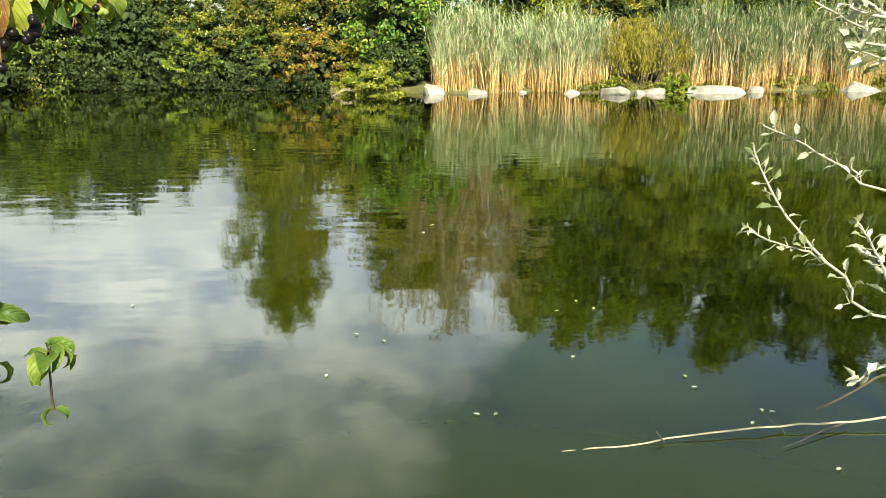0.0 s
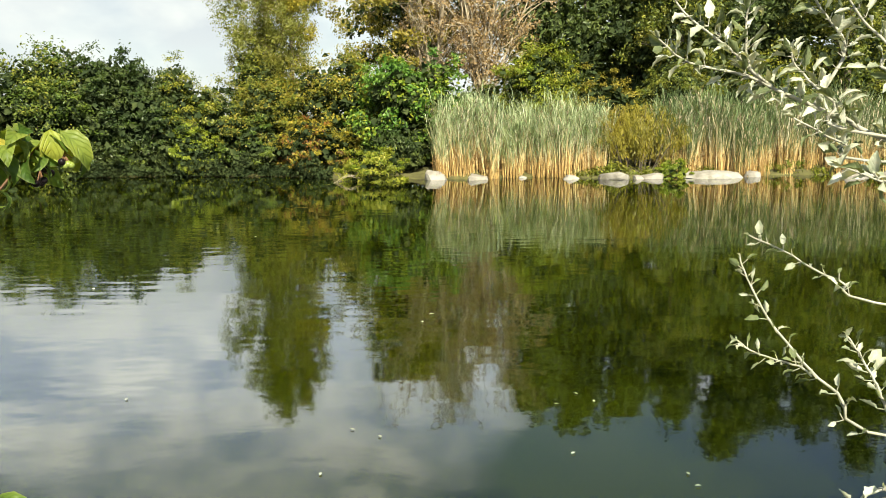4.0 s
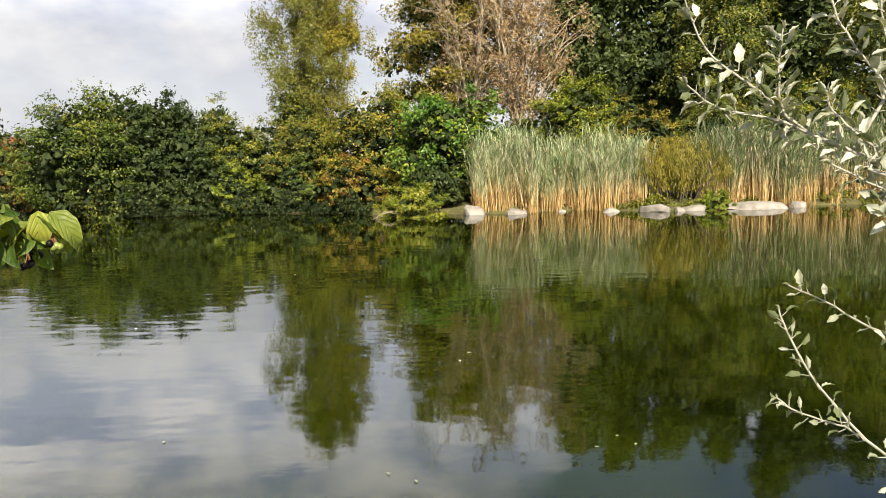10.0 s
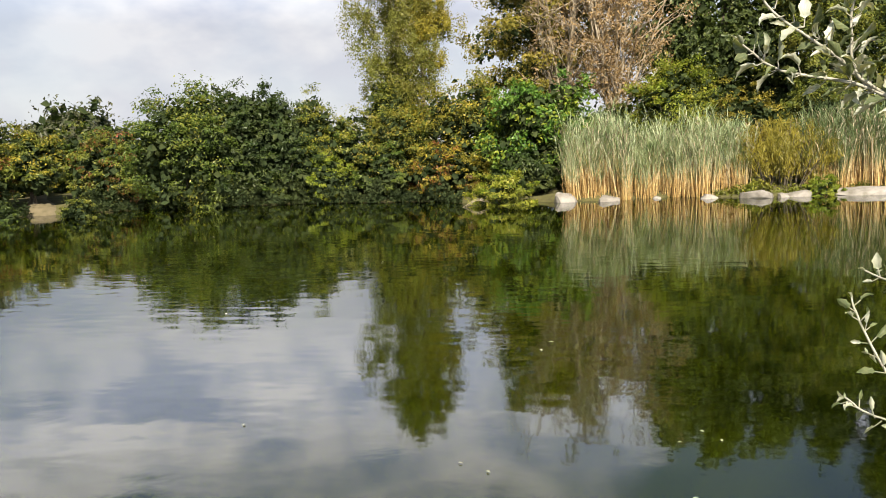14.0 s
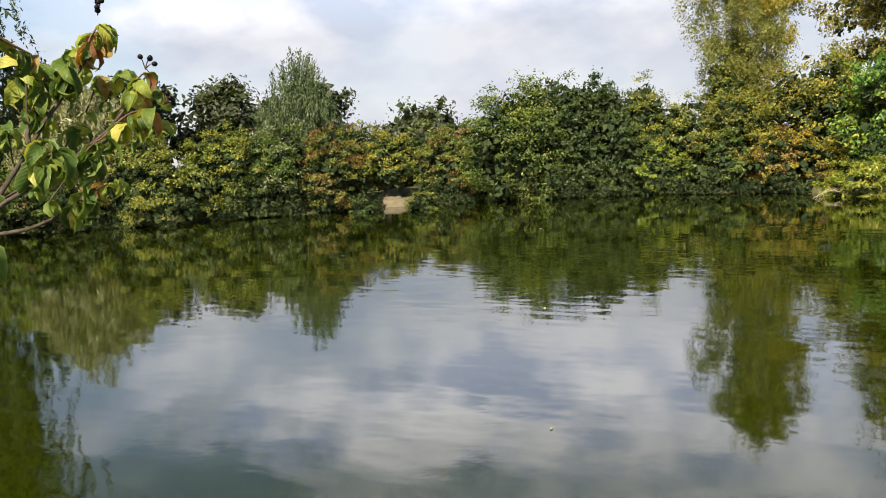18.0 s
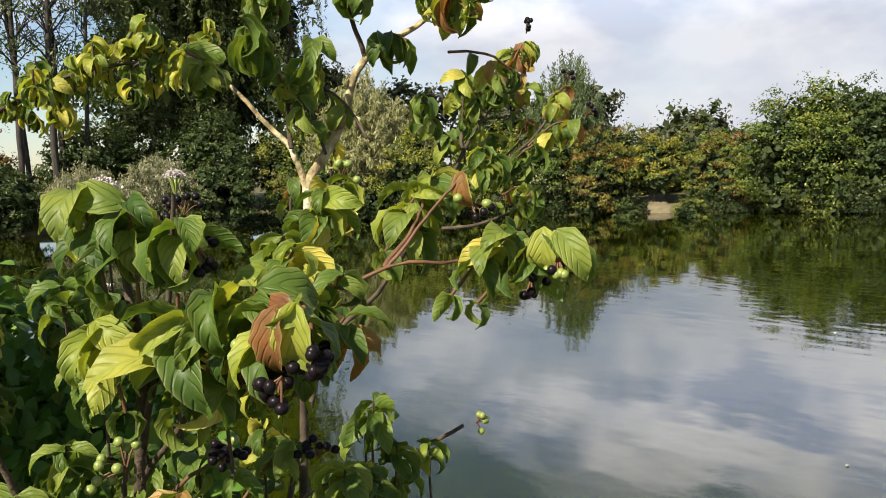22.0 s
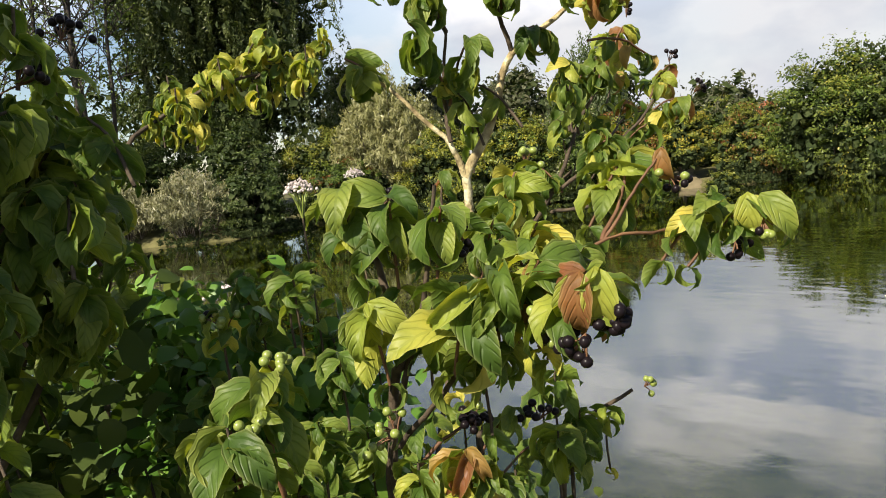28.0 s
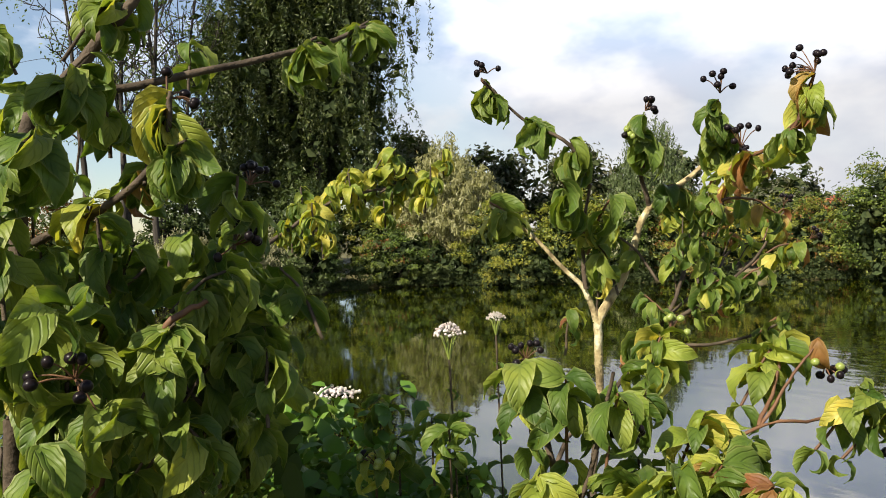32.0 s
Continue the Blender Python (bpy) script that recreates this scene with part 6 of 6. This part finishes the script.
for base, tip, n, size, kinds, dr in (((-0.64, 0.29, 2.17), (-0.627, 0.298, 2.210), 7, 0.062, ("dark", "green", "yellow"), 0.7), ((-0.65, 0.28, 2.14), (-0.700, 0.295, 2.165), 6, 0.064, ("red", "dark", "dark"), 0.8),
                                      ((-0.64, 0.29, 2.15), (-0.610, 0.303, 2.172), 6, 0.060, DD, 0.9), ((-0.66, 0.17, 2.14), (-0.590, 0.197, 2.170), 7, 0.064, DG, 0.6),
                                      ((-0.62, 0.28, 2.02), (-0.596, 0.285, 2.035), 8, 0.064, DG, 0.7), ((-0.63, 0.29, 2.04), (-0.625, 0.333, 2.070), 8, 0.066, DG, 0.8),
                                      ((-0.62, 0.21, 1.95), (-0.587, 0.214, 2.025), 7, 0.060, DG, 0.5), ((-0.60, 0.22, 1.95), (-0.578, 0.232, 1.990), 7, 0.058, GG, 0.9),
                                      ((-0.83, 0.44, 1.98), (-0.835, 0.449, 2.010), 8, 0.055, GY, 0.6), ((-0.62, 0.18, 2.0), (-0.544, 0.190, 2.060), 7, 0.062, DG, 0.5),
                                      ((-0.70, 0.44, 2.26), (-0.705, 0.457, 2.285), 7, 0.060, DD, 0.7), ((-0.72, 0.50, 2.29), (-0.727, 0.525, 2.312), 8, 0.060, DD, 0.6),
                                      ((-0.70, 0.22, 2.20), (-0.672, 0.249, 2.245), 7, 0.060, DD, 0.7), ((-0.64, 0.16, 2.30), (-0.66, 0.15, 2.29), 7, 0.060, DD, 0.7),
                                      ((-0.76, 0.27, 2.29), (-0.74, 0.29, 2.31), 7, 0.060, DD, 0.6), ((-0.60, 0.19, 1.90), (-0.54, 0.186, 1.975), 6, 0.058, DG, 0.8),
                                      ((-0.64, 0.16, 2.2), (-0.57, 0.15, 2.24), 7, 0.060, DD, 0.6), ((-0.65, 0.20, 1.8), (-0.56, 0.22, 1.90), 7, 0.058, DD, 0.6), ((-0.66, 0.26, 1.8), (-0.60, 0.30, 1.93), 7, 0.058, DD, 0.6)):
    sprig(dark, base, tip, n, size, kinds, rd, dr, 1, DARK_TWIG)
for k in range(34):
    tip = np.array([rd.uniform(-0.80, -0.62), rd.uniform(0.14, 0.37), rd.uniform(1.88, 2.16)])
    sprig(dark, tip + [rd.normal(0, 0.03), rd.normal(0, 0.03), -0.06], tip, 4, 0.060, DG if k % 3 else GG, rd, 0.7, 0, DARK_TWIG)
for k in range(50):
    x = -0.58 - 0.5 * rd.uniform(0, 1) ** 1.3
    tip = np.array([x, rd.uniform(-0.12, 0.11 - 0.32 * x), rd.uniform(1.72, 2.42)])
    if tip[1] < 0.08:
        tip[2] = 1.62 + (tip[2] - 1.72) * 0.6
    sprig(dark, tip + [rd.normal(0, 0.03), rd.normal(0, 0.03), -0.06], tip, 4, 0.060, DG if k % 4 else GG, rd, 0.6, 0, DARK_TWIG)
for p, n, ax in (((-0.555, 0.21, 2.01), 9, (0.3, 0, 0.3)), ((-0.63, 0.295, 2.205), 6, (0, 0, 1)), ((-0.64, 0.345, 2.09), 9, (0.5, 0.4, 0.3))):
    berries(dark, p, n, 0.026, "black", rd, ax, 0.0042, 0.2)

for k in range(24):
    tip = np.array([rd.uniform(-0.80, -0.66), rd.uniform(0.28, 0.42), rd.uniform(1.90, 2.13)])
    sprig(dark, tip + [rd.normal(0, 0.03), rd.normal(0, 0.03), -0.06], tip, 4, 0.062, GG if k % 2 else DG, rd, 0.7, 0, DARK_TWIG)
# leafy shoots in the half-shade lower down
for k in range(44):
    tip = np.array([rd.uniform(-1.25, -0.80), rd.uniform(0.20, 0.56), rd.uniform(1.45, 1.76)])
    sprig(dark, tip + [rd.normal(0, 0.03), rd.normal(0, 0.03), -0.08], tip, 4, 0.054, GG if k % 2 else DG, rd, 0.5, 0, DARK_TWIG)

for k, tip in enumerate(((-0.800, 0.430, 2.060), (-0.740, 0.380, 2.080), (-0.720, 0.400, 2.000), (-0.760, 0.400, 2.120), (-0.700, 0.340, 2.050), (-0.860, 0.460, 2.030), (-0.780, 0.440, 1.960), (-0.700, 0.380, 1.930), (-0.830, 0.430, 1.900), (-0.880, 0.420, 2.090))):
    tuft(dark, tip, 6, 0.058, ("green", "dark", "green"), 520 + k, 0.7, (-0.80, 0.36, 1.75), DARK_TWIG)
for k, tip in enumerate(((-0.751, 0.214, 2.166), (-0.699, 0.250, 2.133), (-0.707, 0.211, 2.091), (-0.677, 0.275, 2.091), (-0.792, 0.219, 2.224), (-0.836, 0.270, 2.230), (-0.626, 0.220, 2.052), (-0.690, 0.373, 2.047), (-0.636, 0.342, 2.014), (-0.592, 0.278, 2.015), (-0.607, 0.193, 2.016), (-0.558, 0.224, 1.987), (-0.603, 0.288, 1.963))):
    tuft(dark, tip, 4, 0.060, (("green", "dark"), ("green", "yellow", "dark"), ("dark", "green", "green"))[k % 3], 540 + k, 0.6, (-0.77, 0.20, 1.80), DARK_TWIG)
berries(dark, (-0.790, 0.415, 2.150), 10, 0.024, "black", rd, (0, 0, 1), 0.0044)
# yellowing dogwood further back
back = thing("dogwood_shrub", (-1.2, 0.42, float(bank_height(-1.2, 0.42))), "dogwood with arching twig of yellow-green leaves", "shrub", "dogwoods on the near bank")
rb = np.random.default_rng(9)
branch(back, [(-1.2, 0.40, 0.2), (-1.14, 0.44, 1.4), (-1.193, 0.539, 1.992), (-1.220, 0.635, 2.109), (-1.225, 0.735, 2.154), (-1.210, 0.835, 2.174)], 0.0055, 0.002, DARK_TWIG, rb, 0.003, n=24)
for base, tip, n, size, kinds, dr in (((-1.220, 0.775, 2.164), (-1.213, 0.819, 2.224), 9, 0.062, PALE, 0.6), ((-1.210, 0.835, 2.164), (-1.200, 0.853, 2.189), 9, 0.062, PALE, 0.7), ((-1.225, 0.735, 2.154), (-1.246, 0.757, 2.196), 9, 0.060, ("yellow", "green", "yellow", "yellow"), 0.6),
                                      ((-1.220, 0.655, 2.114), (-1.251, 0.668, 2.166), 8, 0.060, GG, 0.6), ((-1.220, 0.615, 2.084), (-1.218, 0.625, 2.109), 8, 0.050, PALE, 0.8), ((-1.210, 0.795, 2.164), (-1.200, 0.895, 2.174), 6, 0.06, PALE, 0.7), ((-1.200, 0.555, 2.044), (-1.150, 0.535, 2.074), 6, 0.05, DG, 0.6)):
    sprig(back, base, np.array(tip) + [0, 0, 0.012], int(n * 1.5), size * 0.72, kinds, rb, dr * 0.7, 2, DARK_TWIG)
for k in range(22):
    u = k / 21
    tip = np.array([-1.24 + rb.normal(0, 0.04), 0.64 + 0.26 * u, 2.14 + 0.08 * u + rb.normal(0, 0.03)])
    sprig(back, tip - [0, 0, 0.05], tip, 5, 0.047, PALE, rb, 0.5, 0, DARK_TWIG)
berries(back, (-1.130, 0.505, 2.044), 14, 0.04, "black", rb, (0, 0, 1), 0.0045)


# dark undergrowth filling the foot of the dogwoods
def undergrowth():
    rng = np.random.default_rng(21)
    e = thing("undergrowth", (-0.95, 0.4, 0.3), "dense shaded undergrowth of small green leaves", "undergrowth", kind="stuff")
    n = 2900
    c = np.stack([rng.uniform(-1.85, -0.78, n), rng.uniform(-0.35, 1.1, n), rng.uniform(0.7, 1.95, n)], 1)
    roof = 1.90 - 0.34 * np.clip((c[:, 1] - 0.45) / 0.4, 0, 1.6) - 0.14 * rng.uniform(0, 1, n)
    edge = ((c[:, 0] + 1.2) / 0.62) ** 2 + ((c[:, 1] - 0.38) / 0.78) ** 2 + 0.15 * np.sin(c[:, 0] * 9) + 0.12 * np.sin(c[:, 1] * 11)
    c = c[(c[:, 2] < roof) & (edge < 1)]
    q = np.repeat(c - [-0.95, 0.4, 0.3], 14, 0) + rng.normal(0, 0.055, (len(c) * 14, 3))
    V, T = oval_cloud(q, rng.normal(0, 0.5, q.shape) + [0.25, -0.1, 0.8], 0.036, rng, 0.62)
    part("leaves", mesh_of("leaves", V, T, G_UNDER), e)
    m = 520
    u, v = rng.uniform(0, 1, m), rng.uniform(0, 1, m)
    top = 1.862 - 0.085 * u + 0.035 * np.sin(u * 17) + 0.02 * np.sin(u * 41 + 1)
    c = np.stack([-0.97 + 0.29 * u + rng.normal(0, 0.03, m), 0.50 + 0.12 * u + rng.normal(0, 0.04, m), top - 0.36 * v ** 1.2], 1)
    q = np.repeat(c - [-0.95, 0.4, 0.3], 7, 0) + rng.normal(0, 0.022, (m * 7, 3))
    V, T = oval_cloud(q, rng.normal(0, 0.5, q.shape) + [0.25, -0.2, 0.7], 0.026, rng, 0.55)
    # brighter leaf colour stands in for light that the shrub's shade takes away
    part("brightened_leaves", mesh_of("brightened_leaves", V, T, G_BRIGHT), e)
    pieces = []
    for _ in range(40):
        b = np.array([rng.uniform(-0.6, 0.1), rng.uniform(-0.4, 0.2), -0.1])
        pieces.append(tube(wobbly([b, b + [rng.normal(0, 0.1), rng.normal(0, 0.1), 0.8], b + [rng.normal(0, 0.1), rng.normal(0, 0.1), 1.25]], rng, 0.012, 9), [0.005, 0.0015], 5))
    part("stems", mesh_of("stems", *joined(pieces), DARK_TWIG, True), e)


undergrowth()

# ---- white poplar branches at the other side ----
pop = thing("white_poplar", (2.6, 1.45, float(bank_height(2.6, 1.35))), "white poplar with silvery felted leaves on pale twigs", "tree")
rp = np.random.default_rng(31)
branch(pop, [(2.60, 1.35, 0.0), (2.59, 1.5, 1.2), (2.57, 1.58, 1.6), (2.55, 1.6, 1.95)], 0.012, 0.006, FELT, rp, 0.01, "trunk", 20, 9)


def poplar_twig(points, r0, leaves, size, rng, kinds=("white", "white", "grey"), tip_tuft=3):
    leaves, size = int(leaves * 1.45), size * 0.80
    P = spline(points, 20)
    branch(pop, points, r0, 0.0016, FELT, rng, 0.0025, "twig", 20, 6)
    for k in range(leaves):
        u = 0.12 + 0.86 * (k + rng.uniform(0, 0.8)) / leaves
        i = int(u * (len(P) - 1))
        d = unit(P[min(i + 1, len(P) - 1)] - P[max(i - 1, 0)])
        a = k * 2.4 + rng.uniform(-0.6, 0.6)
        side = unit(np.cross(d, [0.2, 0.9, 0.3]))
        other = np.cross(d, side)
        out_ = d * 0.6 + (side * math.cos(a) + other * math.sin(a)) * 1.0
        stalk = P[i] + unit(out_) * 0.016
        branch(pop, [P[i], stalk], 0.0011, 0.0008, FELT, rng, 0.0, "leaf_stalk", 3, 4)
        add_leaf(pop, stalk, out_ + rng.normal(0, 0.3, 3), size * rng.uniform(0.6, 1.25), kinds[rng.integers(len(kinds))], rng, 0.9)
    for k in range(tip_tuft):
        add_leaf(pop, P[-1], unit(P[-1] - P[-3]) + rng.normal(0, 0.55, 3), size * rng.uniform(0.4, 0.8), "white", rng, 0.9)


poplar_twig([(2.56, 1.6, 1.7), (1.1, 1.65, 1.88), (0.858, 1.698, 1.953), (0.751, 1.724, 2.000), (0.665, 1.735, 2.041), (0.546, 1.751, 2.072), (0.482, 1.745, 2.118)], 0.006, 52, 0.050, rp)
poplar_twig([(0.80, 1.71, 1.98), (0.872, 1.743, 2.10), (0.83, 1.76, 2.17), (0.782, 1.769, 2.247), (0.756, 1.767, 2.34)], 0.004, 28, 0.050, rp)
poplar_twig([(0.72, 1.73, 2.015), (0.674, 1.731, 2.057), (0.668, 1.75, 2.14), (0.675, 1.761, 2.225)], 0.003, 22, 0.046, rp)
poplar_twig([(0.70, 1.735, 2.025), (0.655, 1.75, 2.08), (0.604, 1.761, 2.134), (0.528, 1.777, 2.199), (0.469, 1.774, 2.325)], 0.0035, 26, 0.050, rp)
poplar_twig([(2.30, 1.63, 1.83), (0.95, 1.66, 1.92), (0.83, 1.68, 1.99), (0.76, 1.70, 2.06), (0.74, 1.71, 2.10)], 0.004, 28, 0.050, rp)
poplar_twig([(2.30, 1.63, 1.83), (0.98, 1.66, 1.86), (0.85, 1.67, 1.90), (0.75, 1.69, 1.955)], 0.004, 24, 0.050, rp)
poplar_twig([(2.40, 1.62, 1.9), (1.05, 1.66, 2.02), (0.93, 1.68, 2.10), (0.86, 1.70, 2.19), (0.84, 1.71, 2.28)], 0.004, 28, 0.050, rp)
poplar_twig([(2.40, 1.62, 1.8), (1.02, 1.60, 1.84), (0.90, 1.60, 1.83), (0.82, 1.62, 1.86)], 0.003, 12, 0.065, rp)
poplar_twig([(2.57, 1.55, 1.2), (1.0, 1.50, 1.33), (0.791, 1.510, 1.429), (0.720, 1.632, 1.518), (0.692, 1.710, 1.601), (0.683, 1.758, 1.653)], 0.0036, 24, 0.033, rp, ("white", "grey"), 4)
poplar_twig([(0.76, 1.55, 1.45), (0.739, 1.572, 1.465), (0.677, 1.602, 1.477), (0.637, 1.626, 1.504)], 0.0022, 10, 0.029, rp, ("white", "grey"), 3)
poplar_twig([(2.56, 1.6, 1.4), (1.05, 1.64, 1.56), (0.875, 1.701, 1.614), (0.788, 1.785, 1.662), (0.729, 1.835, 1.691)], 0.003, 18, 0.033, rp, ("white", "grey"), 3)
poplar_twig([(0.90, 1.51, 1.38), (0.86, 1.52, 1.46), (0.83, 1.56, 1.53)], 0.003, 14, 0.040, rp)
poplar_twig([(2.58, 1.5, 1.1), (1.0, 1.38, 1.28), (0.797, 1.335, 1.316), (0.745, 1.329, 1.290)], 0.003, 5, 0.055, rp, ("white",), 2)
branch(pop, [(0.90, 1.37, 1.29), (0.797, 1.335, 1.300), (0.731, 1.329, 1.262), (0.685, 1.338, 1.230)], 0.003, 0.0014, DARK_TWIG, rp, 0.002, "twig")

def unseen_poplar_crown():
    """The tree's main stem and crown, unseen beside and above the walk, added to shade the water under the near bank.
    """
    rng = np.random.default_rng(37)
    o = np.array(pop.location)
    axis = wobbly([(2.62, 1.38, 0.1), (2.9, 1.1, 2.2), (3.2, 0.9, 4.2), (3.3, 0.9, 6.0)], rng, 0.02, 14) - o
    part("stem", mesh_of("stem", *tube(axis, [0.085, 0.06, 0.015], 8), FELT, True), pop)
    C = []
    for k in range(22):
        p = axis[rng.integers(5, len(axis))]
        a = k * 2.4
        tip = p + np.array([math.cos(a), math.sin(a), 0.45]) * rng.uniform(0.7, 1.6)
        line = wobbly([p, (p + tip) / 2 + [0, 0, 0.08], tip], rng, 0.02, 8)
        part("limb", mesh_of("limb", *tube(line, [0.022, 0.005], 5), FELT, True), pop)
        C.append(line[2:] + rng.normal(0, 0.15, (len(line) - 2, 3)))
    C = np.concatenate(C)
    # leaves out of view, added to keep sun off the near water
    part("crown", mesh_of("crown", *crown_leaves(rng, C, 34, 0.34, 0.065, 0.8, 0.3, np.array([0.6, -0.5, 4.0])), G_SILVER), pop, "unseen crown of grey-green leaves, added to shade the water")


unseen_poplar_crown()

# ---- fallen branch and floating leaves on the water ----
def fallen_branch():
    rng = np.random.default_rng(41)
    e = thing("fallen_branch", (1.4, 3.5, 0), "pale bare branch lying in the shallow water", "branch")
    o = np.array(e.location)
    V, T = tube(wobbly([np.array(p) - o for p in ((2.9, 3.75, 0.16), (2.219, 3.639, 0.045), (1.651, 3.55, 0.025), (0.983, 3.421, 0.012), (0.60, 3.35, -0.004), (0.449, 3.326, -0.02))], rng, 0.010, 30), [0.007, 0.005, 0.0035, 0.0022], 8)
    part("stem", mesh_of("stem", V, T, PALE_BARK, True), e)
    for a, b in (((1.66, 3.55, 0.02), (1.72, 3.45, -0.10)), ((2.0, 3.6, 0.03), (1.6, 3.38, 0.01)), ((1.05, 3.43, 0.01), (1.02, 3.46, 0.05)), ((1.66, 3.55, 0.02), (1.60, 3.60, 0.06))):
        V, T = tube(wobbly([np.array(a) - o, np.array(b) - o], rng, 0.004, 8), [0.005, 0.002], 5)
        part("side_twig", mesh_of("side_twig", V, T, DARK_BARK, True), e)


fallen_branch()
FLOAT = leaf_mesh("floating_leaf", L_WHITE, 0.2, 0.2, 0.25, 0.2)
for k, (x, y) in enumerate([(-0.66, 4.18), (0.19, 3.72), (0.28, 3.74), (0.95, 5.5), (0.77, 4.46), (1.38, 4.18), (1.40, 4.05), (1.65, 3.79), (1.68, 3.76), (1.54, 3.62), (-0.36, 4.71), (-0.08, 7.82), (-0.2, 7.53), (0.78, 5.28), (1.06, 5.32), (-0.54, 4.83), (-10.15, 12.65), (-13.3, 15.4), (1.76, 3.19), (-4.0, 9.0), (-7.5, 11.0), (-2.2, 5.4), (-3.1, 13.0), (-8.0, 17.0)]):
    ob = new("floating_leaf", FLOAT)
    ob.matrix_world = pose(x, y, 0.006, 0, 0, k * 77.0) @ Matrix.Scale(0.035 if y < 6 else 0.06, 4)
    tagged(ob, "small pale dead leaf floating on the water", "leaf", "floating leaves")
